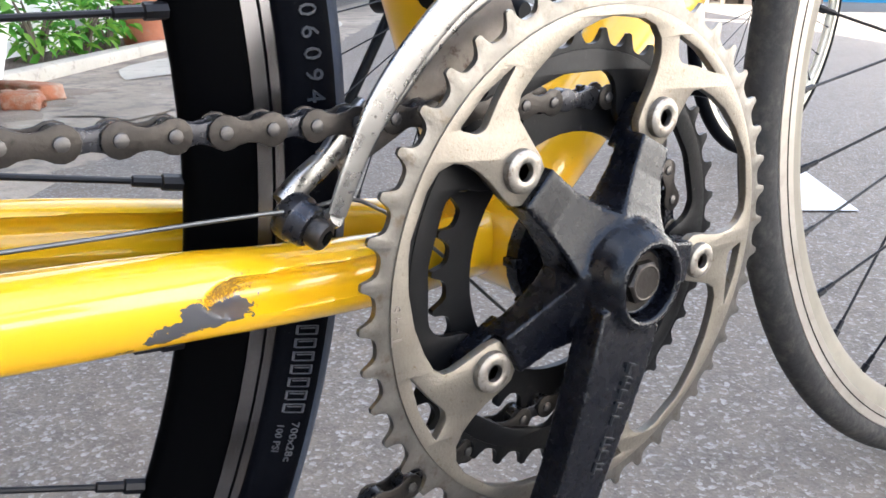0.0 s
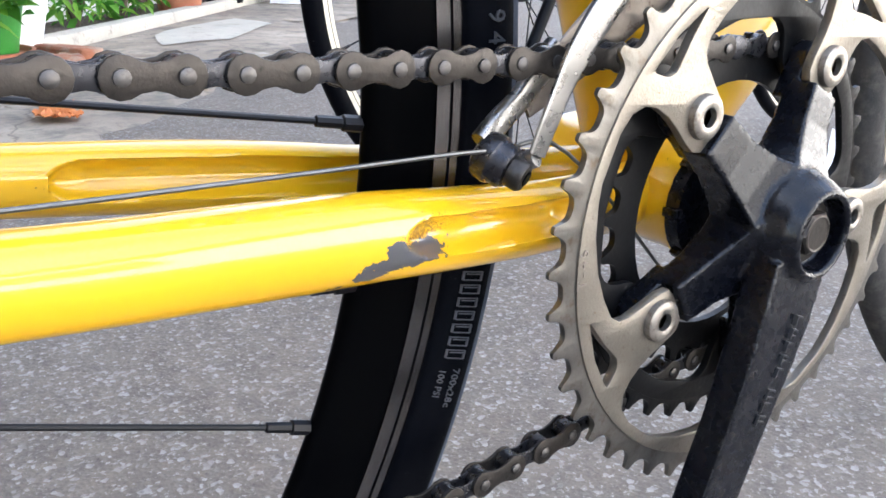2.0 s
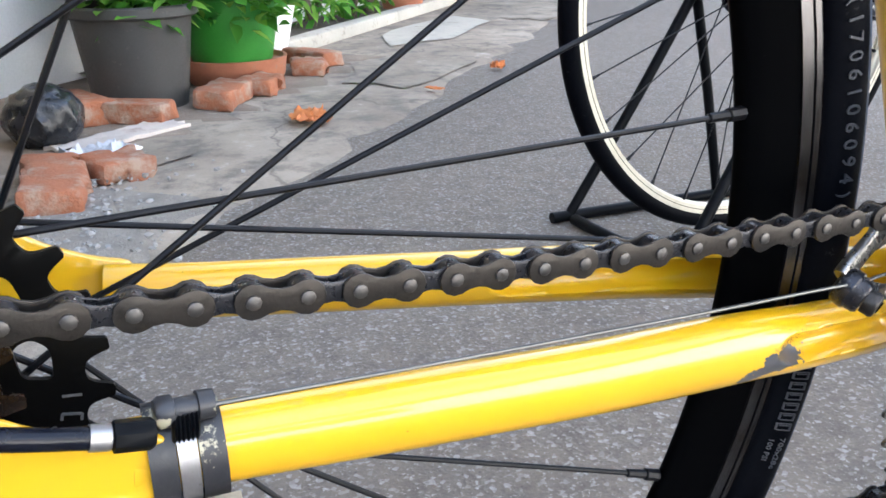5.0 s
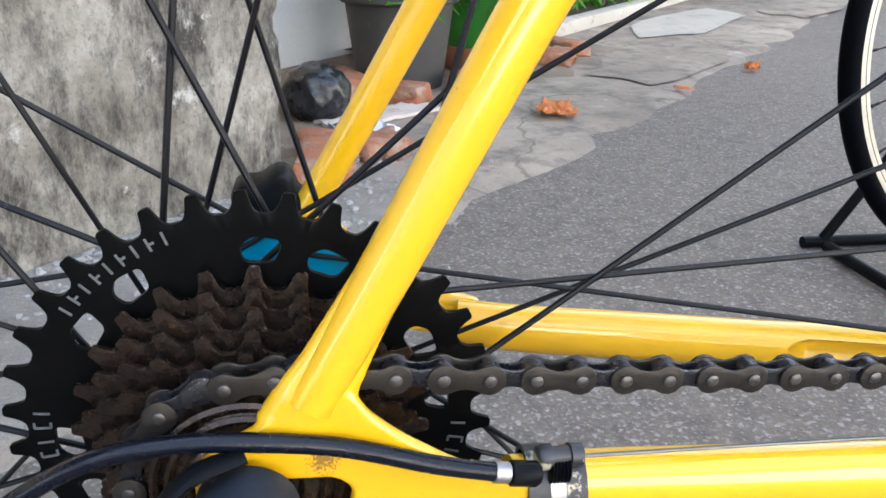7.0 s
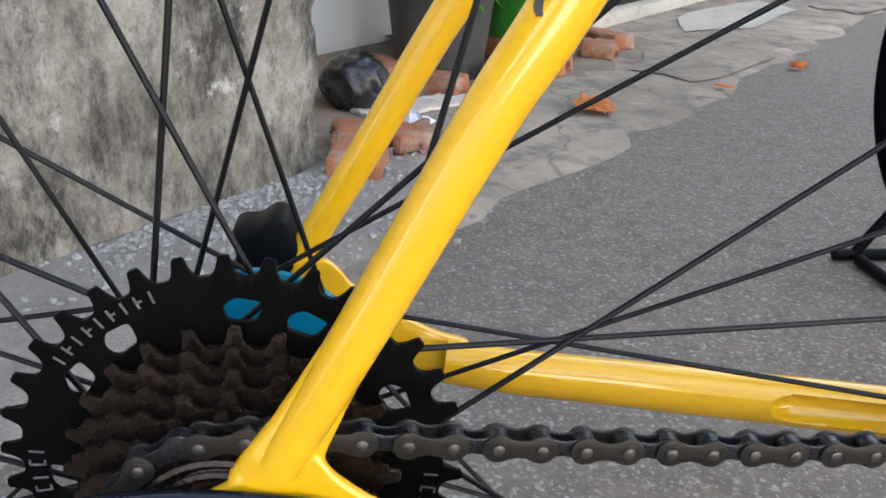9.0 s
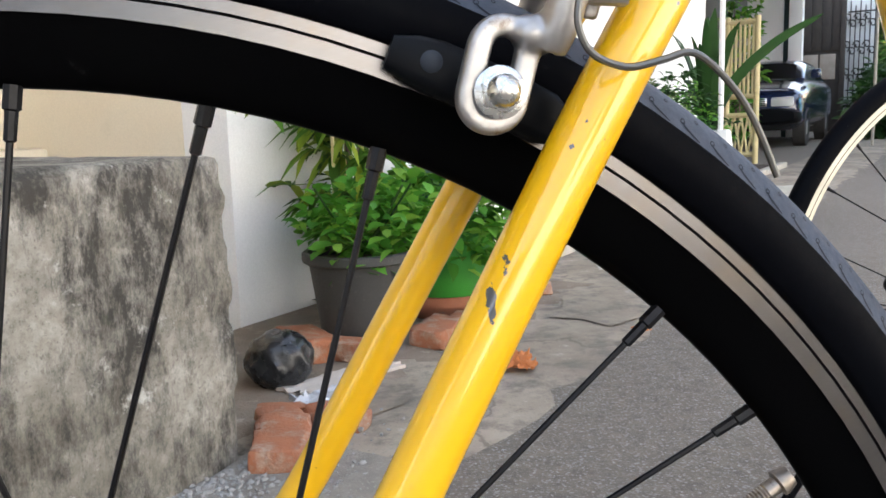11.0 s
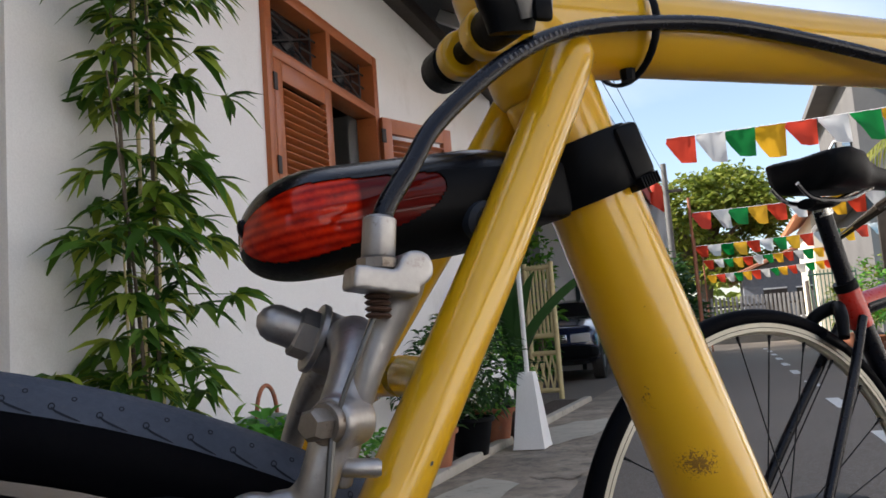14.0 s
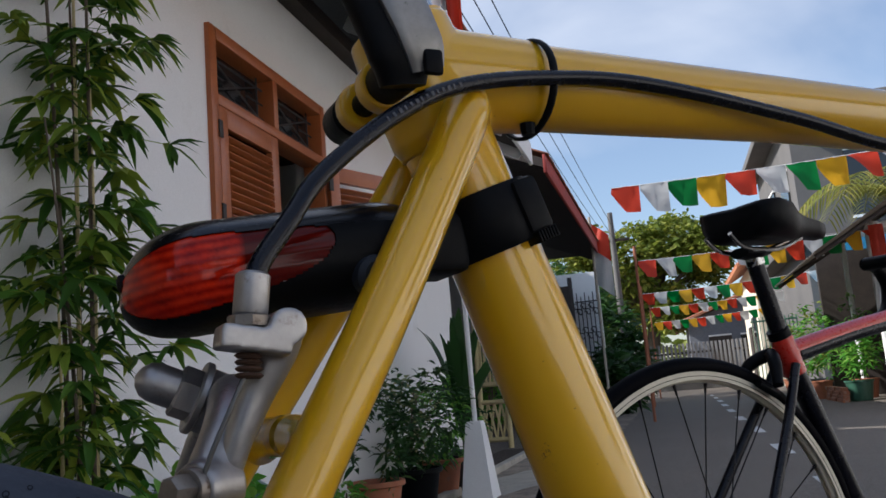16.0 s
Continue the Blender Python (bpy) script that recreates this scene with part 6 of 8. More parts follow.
structure("ceiling", sbox((-6.8, 1.79, 2.86), (7.0, 7.78, 2.90)), DARK_WOOD, "dark boarded ceiling inside the house", "ceiling")
structure("floor_inside", sbox((1.92, 1.80, 0.0), (7.0, 7.7, 0.12)), CONCRETE, "dim concrete floor inside the house", "floor")
# the room's darkness is put into this plaster's near-black colour
structure("wall_inside", sbox((1.92, 4.2, 0.14), (7.0, 4.3, 2.9)), surface("shade_dark_inner_plaster", (0.05, 0.045, 0.04), (0.035, 0.03, 0.028), rough=(0.8, 0.9), bump=0.1), "inner house wall, coloured dark to stand for the unlit room", "wall")
bm = bmesh.new()
rows = [(0.80, 2.70), (4.8, 4.9), (8.8, 2.70)]
for (n0, z0), (n1, z1) in zip(rows, rows[1:]):
    v = [bm.verts.new(sp(s, n, z + h)) for h in (0.0, 0.10) for s, n, z in ((-7.5, n0, z0), (7.30, n0, z0), (7.30, n1, z1), (-7.5, n1, z1))]
    for f in ((0, 1, 2, 3), (7, 6, 5, 4), (0, 4, 5, 1), (1, 5, 6, 2), (2, 6, 7, 3), (3, 7, 4, 0)):
        bm.faces.new([v[i] for i in f])
house_roof = structure("roof", bm, DARK_WOOD, "dark weathered timber roof with a wide overhang", "roof")
rafter = finish("rafter", box((-0.035, 0.84, -0.085), (0.035, 1.60, 0.0), 0.004), WHITE_WALL)
slope = math.atan2(2.2, 4.0)
for k in range(19):
    s = -7.2 + 0.8 * k
    m = STREET @ Matrix.Translation((s, 0.80, 2.695)) @ Matrix.Rotation(slope, 4, "X") @ Matrix.Translation((0, -0.80, 0))
    piece("rafter", rafter, house_roof, m)
part("fascia_board", sbox((-7.5, 0.765, 2.60), (7.32, 0.797, 2.80), 0.004), WHITE_WALL, house_roof)
part("wall_plate", sbox((1.72, 1.50, 2.83), (7.2, 1.598, 2.93), 0.003), DARK_WOOD, house_roof)
# clay tiles along the eave
tile = finish("roof_tile", box((-0.11, 0.0, 0.0), (0.11, 0.36, 0.018), 0.006), TILE_ROOF)
for k in range(60):
    m = STREET @ Matrix.Translation((-6.0 + 0.222 * k, 0.755, 2.79)) @ Matrix.Rotation(slope, 4, "X")
    piece("roof_tile", tile, house_roof, m @ Matrix.Translation((0, 0, 0.03 + 0.004 * (k % 2))))

# window with its louvred leaves
win = tagged(new("window_1"), "orange-brown wooden window with iron tracery, one leaf open", "window", kind="structure")
win.location = sp((WIN[0] + WIN[1]) / 2, 1.6, WIN[2])
s0, s1, z0, z1 = WIN
ZT, SM = 2.04, 3.79                                  # transom's height, mullion's place
for a, b in (((s0, z0), (s0 + 0.06, z1)), ((s1 - 0.06, z0), (s1, z1)), ((s0 + 0.06, z1 - 0.06), (s1 - 0.06, z1)), ((s0 + 0.06, z0), (s1 - 0.06, z0 + 0.06)), ((s0 + 0.06, ZT - 0.025), (s1 - 0.06, ZT + 0.025)), ((SM - 0.025, ZT + 0.025), (SM + 0.025, z1 - 0.06))):
    part("window_frame", sbox((a[0], 1.575, a[1]), (b[0], 1.70, b[1]), 0.004), ORANGE_WOOD, win)
IRON = surface("dark_iron", (0.035, 0.03, 0.028), (0.05, 0.042, 0.038), rough=(0.5, 0.7), metal=0.4, bump=0.05)
for a, b in ((s0 + 0.06, SM - 0.025), (SM + 0.025, s1 - 0.06)):
    lo, hi = ZT + 0.025, z1 - 0.06
    zm, w = (lo + hi) / 2, b - a
    grid = [((a, lo + 0.05), (b, lo + 0.05)), ((a, hi - 0.05), (b, hi - 0.05)), ((a + 0.06, lo), (a + 0.06, hi)), ((b - 0.06, lo), (b - 0.06, hi)), ((a + 0.06, lo + 0.05), (a + w / 2, zm)), ((a + w / 2, zm), (b - 0.06, hi - 0.05)), ((a + 0.06, hi - 0.05), (a + w / 2, zm)), ((a + w / 2, zm), (b - 0.06, lo + 0.05)), ((a, zm), (a + w * 0.3, zm)), ((b - w * 0.3, zm), (b, zm))]
    for p, q in grid:
        part("iron_bar", tube([sp(p[0], 1.64, p[1]), sp(q[0], 1.64, q[1])], 0.005, seg=6), IRON, win)


for a, b in ((s0 + 0.06, SM - 0.025), (SM + 0.025, s1 - 0.06)):
    part("pane", sbox((a + 0.002, 1.668, ZT + 0.027), (b - 0.002, 1.674, z1 - 0.062)), GLASS_DARK, win)


def shutter(m, w, h):
    """A louvred leaf, hinged at its own origin; w wide, h high."""
    st = 0.075
    leaf = part("shutter", box((0, -0.018, 0), (st, 0.018, h), 0.003, m), ORANGE_WOOD, win, "orange-brown louvred shutter leaf")
    for a, b in (((w - st, 0), (w, h)), ((st, 0), (w - st, 0.09)), ((st, h - 0.09), (w - st, h))):
        part("stile", box((a[0], -0.0175, a[1]), (b[0], 0.0175, b[1]), 0.003, m), ORANGE_WOOD, leaf)
    slat = finish("slat", box((st + 0.002, -0.0215, -0.0035), (w - st - 0.002, 0.0215, 0.0035), 0.001), ORANGE_WOOD)
    k = 0
    while 0.12 + 0.036 * k < h - 0.10:
        piece("slat", slat, leaf, m @ Matrix.Translation((0, 0, 0.12 + 0.036 * k)) @ Matrix.Rotation(radians(-24), 4, "X"))
        k += 1
    for z in (0.12, h - 0.15):
        part("hinge", box((-0.012, -0.024, z), (0.02, -0.016, z + 0.08), 0.001, m), IRON, leaf)


shutter(STREET @ Matrix.Translation((s0 + 0.06, 1.592, z0 + 0.06)), SM - s0 - 0.06, ZT - 0.025 - z0 - 0.065)
shutter(STREET @ Matrix.Translation((s1 - 0.05, 1.555, z0 + 0.06)) @ Matrix.Rotation(radians(-24), 4, "Z"), SM - s0 - 0.06, ZT - 0.025 - z0 - 0.065)


# mossy concrete block
def worn_block(lo, hi, cut, wear, seed):
    """A block on a fine grid, its faces and edges worn unevenly."""
    r = random.Random(seed)
    bm = bmesh.new()
    block(bm, lo, hi)
    for k in range(cut):
        bmesh.ops.subdivide_edges(bm, edges=bm.edges[:], cuts=1, use_grid_fill=True)
    c, h = (Vector(lo) + Vector(hi)) / 2, (Vector(hi) - Vector(lo)) / 2
    for v in bm.verts:
        d = v.co - c
        near = sum(1 for i in range(3) if abs(abs(d[i]) - h[i]) < 1e-4)
        q = mathutils.noise.noise(v.co * 9) * wear + mathutils.noise.noise(v.co * 31) * wear * 0.4
        pull = (0.0, 0.25, 1.0, 1.6)[near]
        v.co -= Vector([math.copysign(1, d[i]) if abs(abs(d[i]) - h[i]) < 1e-4 else 0 for i in range(3)]) * (abs(q) * pull + (0.004 if near > 1 else 0))
    bmesh.ops.transform(bm, matrix=STREET, verts=bm.verts)
    return bm


solo("concrete_block", worn_block((-1.6, 0.86, -0.01), (0.965, 1.55, 0.565), 5, 0.02, 5), MOSSY, "grey concrete block blackened by damp and moss, on the pavement", "concrete block", sharp=50)
structure("sand_bed", ragged_strip(-1.6, 1.15, 0.88, 0.60, 0.022, 0.07, (0.0, 0.03), 12), surface("coarse_sand", (0.29, 0.26, 0.22), (0.19, 0.17, 0.145), (0.40, 0.37, 0.32), rough=(0.9, 1.0), s1=20, s2=260, s3=120, bump=0.8, depth=0.006), "coarse grey sand heaped at the block's foot", "sand")
bm = bmesh.new()
for k in range(2400):
    s, n = rnd.gauss(0.74, 0.17), 0.86 - abs(rnd.gauss(0, 0.13))
    q = 0.002 + 0.006 * rnd.random() ** 2.4
    made = bmesh.ops.create_icosphere(bm, subdivisions=1, radius=q, matrix=Matrix.Translation(sp(s, n, 0.020 + q * 0.3)) @ Matrix.Rotation(rnd.uniform(0, 6), 4, "Z") @ Matrix.Diagonal((1, rnd.uniform(0.6, 1), rnd.uniform(0.5, 0.8), 1)))
for v in bm.verts:
    v.co += Vector((rnd.uniform(-1, 1), rnd.uniform(-1, 1), rnd.uniform(-1, 1))) * 0.0016
solo("gravel", bm, GRAVEL, "loose grey gravel at the foot of the concrete block", "gravel", kind="stuff", sharp=20)


# ---- plants ----
def leaf(bm, base, way, length, width, droop=0.25, fold=0.18, twist=0.0):
    """One bent leaf of eight corners."""
    way = Vector(way).normalized()
    side = way.cross(Vector((0, 0, 1)))
    side = Vector((1, 0, 0)) if side.length < 1e-3 else side.normalized()
    side = Matrix.Rotation(twist, 3, way) @ side
    up = side.cross(way)
    ridge, left, right = [], [], []
    for f, w in ((0.0, 0.10), (0.30, 0.9), (0.62, 0.85), (1.0, 0.02)):
        c = Vector(base) + way * (length * f) - Vector((0, 0, droop * length * f * f))
        ridge.append(bm.verts.new(c))
        left.append(bm.verts.new(c + side * (width * 0.5 * w) + up * (fold * width * w)))
        right.append(bm.verts.new(c - side * (width * 0.5 * w) + up * (fold * width * w)))
    for k in range(3):
        bm.faces.new((ridge[k], ridge[k + 1], left[k + 1], left[k]))
        bm.faces.new((ridge[k + 1], ridge[k], right[k], right[k + 1]))


def rand_way(r, up=0.2):
    a = r.uniform(0, 2 * math.pi)
    return Vector((math.cos(a), math.sin(a), r.uniform(-0.5, 0.7) + up))


def foliage(centre, size, count, length, width, seed, droop=0.3, clump=9, up=0.2):
    """Leaves in clumps round twigs, in an uneven crown."""
    r, bm = random.Random(seed), bmesh.new()
    for k in range(max(1, count // clump)):
        d = Vector((r.gauss(0, 1), r.gauss(0, 1), r.gauss(0, 1))).normalized() * r.uniform(0.25, 1.0) ** 0.5
        c = Vector(centre) + Vector((d.x * size[0], d.y * size[1], d.z * size[2])) * r.uniform(0.8, 1.15)
        for j in range(clump):
            w = rand_way(r, up) + d * 0.6
            leaf(bm, c + Vector((r.gauss(0, 1), r.gauss(0, 1), r.gauss(0, 1))) * length * 0.3, w, length * r.uniform(0.6, 1.2), width * r.uniform(0.7, 1.2), droop, twist=r.uniform(-0.7, 0.7))
    return bm


def pot(name, base, r0, r1, h, mat, label, lip=0.012, parent=None):
    prof = [(0.0, 0.0), (r0, 0.0), (r1 - 0.006, h - 0.03), (r1 + lip * 0.4, h - 0.03), (r1 + lip, h - 0.024), (r1 + lip, h - 0.004), (r1 + lip * 0.6, h), (r1 - 0.004, h), (r1 - 0.008, h - 0.03), (0.0, h - 0.035)]
    return part(name, turned(prof, base, "z", seg=36), mat, parent, label)


def potted(name, base, r0, r1, h, mat, label, pot_label, category="potted plant", group=""):
    t = thing(name, base, label, category, group)
    pot("pot", base, r0, r1, h, mat, pot_label, parent=t)
    part("soil", turned([(0.0, h - 0.024), (r1 - 0.010, h - 0.028)], base, "z", seg=24), SOIL, t)
    return t


# the tall slender-leaved plant before the white wall
tall = thing("tall_plant", sp(2.08, 1.50, 0.03), "tall leafy plant with slender pointed leaves beside the white wall", "plant")
r = random.Random(21)
tall_leaves = bmesh.new()
for k in range(7):
    s, n = 2.07 + r.gauss(0, 0.045), 1.44 + r.gauss(0, 0.03)
    top = (3.05, 2.75, 2.9, 2.5, 2.2, 1.5, 1.0)[k]
    lean = (r.gauss(-0.04, 0.08), r.gauss(-0.04, 0.04))
    pts = [sp(s + lean[0] * f * f * 1.2, n + lean[1] * f, 0.03 + top * f) for f in (0, 0.25, 0.5, 0.75, 1.0)]
    line = smooth_path(pts, 6)
    part("stem", tube(line, [0.0085 - 0.006 * i / len(line) for i in range(len(line))], seg=6), BARK if k % 3 else BAMBOO, tall)
    z = 0.26 + r.uniform(0, 0.15)
    while z < top:
        p = line[min(len(line) - 1, int(z / top * len(line)))]
        a = r.uniform(0, 2 * math.pi)
        for twig in range(r.randint(2, 4)):              # a spray of twigs, each ending in a whorl of leaves
            a += r.uniform(0.7, 1.6)
            out = Vector((math.cos(a), math.sin(a), r.uniform(-0.1, 0.6)))
            reach = r.uniform(0.04, 0.16) * (1.0 if r.random() < 0.78 else 2.0)
            tip = p + out.normalized() * reach
            if sp(0, 1, 0).dot(tip) > 1.56:
                continue
            sweep(tall_leaves, [p, (p + tip) / 2 + Vector((0, 0, 0.012)), tip], 0.0014, seg=4, caps=False)
            big = r.uniform(0.75, 1.2)
            for j in range(r.randint(6, 9)):
                b = a + r.uniform(-2.0, 2.0)
                leaf(tall_leaves, tip, (math.cos(b), math.sin(b), r.uniform(-0.35, 0.45)), big * r.uniform(0.078, 0.140), big * r.uniform(0.024, 0.040), r.uniform(0.25, 0.8), twist=r.uniform(-0.6, 0.6))
        z += r.uniform(0.07, 0.15) if r.random() < 0.7 else r.uniform(0.2, 0.32)
part("foliage", tall_leaves, LEAF_BAMBOO, tall, sharp=80)

# pots by the corner
grey_pot = potted("potted_plant", sp(1.78, 1.19, 0.012), 0.115, 0.150, 0.25, POT_GREY, "lush soft-leaved plant in a grey plastic pot", "dusty grey plastic pot")
part("foliage", foliage(sp(1.80, 1.18, 0.325), (0.180, 0.180, 0.125), 600, 0.060, 0.036, 31, 0.3, 6, 0.4), LEAF_LUSH, grey_pot, sharp=80)
r, bm = random.Random(5), bmesh.new()
for k in range(9):
    a = r.uniform(0, 6.28)
    sweep(bm, [sp(1.78, 1.19, 0.24), sp(1.78 + 0.08 * math.cos(a), 1.19 + 0.08 * math.sin(a), 0.34), sp(1.78 + 0.15 * math.cos(a), 1.19 + 0.15 * math.sin(a), 0.44)], 0.003, seg=6)
part("stem", bm, LEAF_DARK, grey_pot)
green_pot = potted("potted_plant", sp(2.16, 1.14, 0.075), 0.115, 0.155, 0.20, POT_GREEN, "leafy plant in a bright green plastic pot on a saucer", "bright green plastic pot")
part("foliage", foliage(sp(2.13, 1.12, 0.32), (0.225, 0.225, 0.165), 950, 0.07, 0.035, 33, 0.3, 7, 0.4), LEAF_LUSH, green_pot, sharp=80)
solo("saucer", turned([(0.0, 0.0), (0.130, 0.0), (0.150, 0.020), (0.156, 0.062), (0.158, 0.072), (0.148, 0.072), (0.140, 0.060), (0.0, 0.060)], sp(2.16, 1.14, 0.012), "z", seg=36), TERRACOTTA, "worn terracotta saucer under the green pot", "saucer")
structure("dirt_patch", ragged_strip(1.00, 2.75, 1.60, 0.93, 0.012, 0.06, (0.0, 0.07), 17, 0.012), surface("rubble_dirt", (0.27, 0.215, 0.165), (0.17, 0.135, 0.10), (0.36, 0.31, 0.25), rough=(0.9, 1.0), s1=8, s2=150, s3=22, bump=0.8, depth=0.008), "brown rubble dirt around the flower pots", "dirt")
for k, (s, n, L, h, a, broken) in enumerate(((1.85, 0.995, 0.20, 0.05, 12, 0), (2.50, 1.05, 0.20, 0.05, 70, 0), (1.10, 0.90, 0.15, 0.045, 40, 1), (1.20, 0.84, 0.11, 0.04, -25, 1), (1.60, 1.08, 0.16, 0.05, 100, 1), (2.33, 0.98, 0.12, 0.045, 20, 1), (1.58, 1.22, 0.20, 0.06, 60, 1), (1.02, 0.83, 0.20, 0.05, 35, 1), (2.02, 0.98, 0.14, 0.045, 10, 1))):
    bm = box((-L / 2, -0.05, 0.0), (L / 2, 0.05, h), 0.010)
    bmesh.ops.subdivide_edges(bm, edges=[e for e in bm.edges if e.calc_length() > 0.03], cuts=5, use_grid_fill=True)
    for v in bm.verts:
        q, q2 = mathutils.noise.noise(v.co * 28 + Vector((k * 3, 0, 0))), mathutils.noise.noise(v.co * 70 + Vector((k * 5, 1, 0)))
        v.co += Vector((q, q * 0.7, min(0, q) * 0.5)) * (0.030 if broken and v.co.x > -0.02 else 0.009) + Vector((q2, q2, q2 * 0.4)) * 0.004
    bmesh.ops.transform(bm, matrix=Matrix.Translation(sp(s, n, 0.010)) @ Matrix.Rotation(AZ + radians(a), 4, "Z") @ Matrix.Rotation(radians(4), 4, "X"), verts=bm.verts)
    solo("brick", bm, BRICK, "broken orange-red brick lying on the concrete" if broken else "orange-red brick lying by the flower pots", "brick", "loose bricks")
# rubbish
bm = bmesh.new()
bmesh.ops.create_icosphere(bm, subdivisions=4, radius=1.0)
for v in bm.verts:
    q = abs(mathutils.noise.noise(v.co * 1.8)) * 0.55 + abs(mathutils.noise.noise(v.co * 4)) * 0.12
    v.co *= 1.0 - q * 0.38
    v.co = Vector((v.co.x * 0.085, v.co.y * 0.085, max(-0.055, v.co.z * 0.075)))
bmesh.ops.transform(bm, matrix=Matrix.Translation(sp(1.36, 1.13, 0.066)), verts=bm.verts)
solo("rubbish_bag", bm, BIN_BAG, "small crumpled black rubbish bag on the concrete", "rubbish bag", sharp=60)
for nm, s, n, w, d, amp, mt, lb, cat in (("plastic_wrapper", 1.27, 0.93, 0.07, 0.05, 0.022, CLEAR_BAG, "crumpled cloudy plastic wrapper on the concrete", "plastic litter"), ("broken_board", 1.45, 1.01, 0.15, 0.045, 0.004, PALE_BOARD, "pale flat piece of broken board", "board"), ("dry_leaf", 1.73, 0.70, 0.075, 0.04, 0.012, DRY_LEAF, "crumpled orange dry leaf on the concrete", "leaf"), ("dry_leaf", 1.70, 0.66, 0.04, 0.03, 0.010, DRY_LEAF, "crumpled orange dry leaf on the concrete", "leaf"), ("dry_leaf", 2.597, 0.447, 0.022, 0.02, 0.02, DRY_LEAF, "small curled orange leaf on the asphalt", "leaf"), ("dry_leaf", 2.15, 0.52, 0.03, 0.014, 0.004, DRY_LEAF, "thin orange leaf on the asphalt", "leaf")):
    bm = bmesh.new()
    bmesh.ops.create_grid(bm, x_segments=12, y_segments=10, size=1.0)
    for v in bm.verts:
        f = 1.0 + 0.5 * mathutils.noise.noise(v.co * 2.0 + Vector((s * 7, 0, 3)))
        q = abs(mathutils.noise.noise(v.co * 3.1 + Vector((s, n, 0)))) + 0.4 * abs(mathutils.noise.noise(v.co * 8))
        rr = min(1.0, 1.0 / max(abs(v.co.x), abs(v.co.y), 1e-3)) if cat != "board" else 1.0
        ln = max(1e-4, math.hypot(v.co.x, v.co.y))
        disc = max(abs(v.co.x), abs(v.co.y)) / ln if cat != "board" else 1.0
        v.co = Vector((v.co.x * disc * w * f, v.co.y * disc * d * f, 0.004 + amp * q * 2))
    bmesh.ops.solidify(bm, geom=bm.faces[:], thickness=0.0012 if cat != "board" else 0.008)
    bmesh.ops.transform(bm, matrix=Matrix.Translation(sp(s, n, 0.014 if n > 0.5 else 0.003)) @ Matrix.Rotation(AZ + s * 2, 4, "Z"), verts=bm.verts)
    solo(nm, bm, mt, lb, cat, "fallen leaves" if cat == "leaf" else "", sharp=60)
# little weeds at the block's edge
for k, (s, n, z) in enumerate(((1.00, 1.02, 0.25), (1.02, 1.30, 0.42))):
    bm, r = bmesh.new(), random.Random(k + 50)
    for j in range(9):
        leaf(bm, sp(s - 0.03, n, z), rand_way(r, 0.5) + sp(0.6, -0.2, 0), r.uniform(0.05, 0.09), 0.014, 0.3)
    solo("weed", bm, LEAF_BAMBOO, "small green weed growing out of the block's edge", "weed", sharp=80)
# green covered basket with a handle
basket = thing("covered_basket", sp(2.62, 1.36, 0.03), "white basket with a dull green domed lid and arched handle", "basket")
c = sp(2.62, 1.36, 0.03)
part("body", turned([(0.0, 0.0), (0.15, 0.0), (0.20, 0.22), (0.215, 0.30), (0.205, 0.30), (0.0, 0.28)], c, "z", seg=32), WHITE_WALL, basket)
part("lid", turned([(0.225, 0.295), (0.235, 0.31), (0.20, 0.38), (0.13, 0.43), (0.05, 0.455), (0.0, 0.46)], c, "z", seg=40), GREEN_PAINT, basket, "dull green domed lid")
part("handle", tube([c + STREET @ Vector((0.07 * math.cos(a), 0.0, 0.445 + 0.11 * math.sin(a))) for a in (math.pi * k / 14 for k in range(15))], 0.0075, seg=10, ref=(0.3, 1, 0)), TERRACOTTA, basket, "arched brown handle")


# ---- the second bicycle, black and red, held by a floor stand ----
BIKE2 = Matrix.Translation((0.956, 0.782, 0.0)) @ Matrix.Rotation(radians(6.7), 4, "Z")


def b2(x, y, z):
    return BIKE2 @ Vector((x, y, z))


bike2 = thing("bicycle", b2(0.45, 0, 0), "black and red road bicycle with cream rims, on a floor stand", "bicycle")
H2 = 0.352
make_wheel(bike2, "rear_wheel", "black-tyred rear wheel with a cream rim band", BIKE2 @ Matrix.Translation((0, 0, H2)), 0.3030, (CREAM_RIM, CREAM_RIM, RUBBER, RUBBER), spokes=28, phase=0.1, flange=0.02)
make_wheel(bike2, "front_wheel", "black-tyred front wheel with a cream rim band", BIKE2 @ Matrix.Translation((0.985, 0, H2)), 0.3030, (CREAM_RIM, CREAM_RIM, RUBBER, RUBBER), spokes=28, phase=0.0, flange=0.016)


def b2bar(name, pts, radii, mat, label="", parent=None, **kw):
    return bar(parent or bike2, name, [b2(*p) for p in pts], radii, mat, label, **kw)


b2bar("seat_tube", [(0.418, 0, 0.285), (0.33, 0, 0.47), (0.238, 0, 0.665)], [0.017, 0.016, 0.016], NAVY_PAINT, seg=18)
b2bar("seat_lug", [(0.241, 0, 0.655), (0.230, 0, 0.682), (0.2195, 0, 0.712)], [0.0185, 0.0190, 0.0175], RED_PAINT, "red painted seat lug", seg=18)
b2bar("top_tube", [(0.235, 0, 0.690), (0.40, 0, 0.718), (0.60, 0, 0.745), (0.785, 0, 0.768)], [0.0150, 0.0145, 0.0150, 0.0160], RED_PAINT, "red top tube with a dark underside", seg=18)
b2bar("top_tube_stripe", [(0.245, -0.001, 0.6845), (0.40, -0.001, 0.7120), (0.60, -0.001, 0.7390), (0.78, -0.001, 0.7620)], [0.0146, 0.0141, 0.0146, 0.0156], NAVY_PAINT, seg=18)
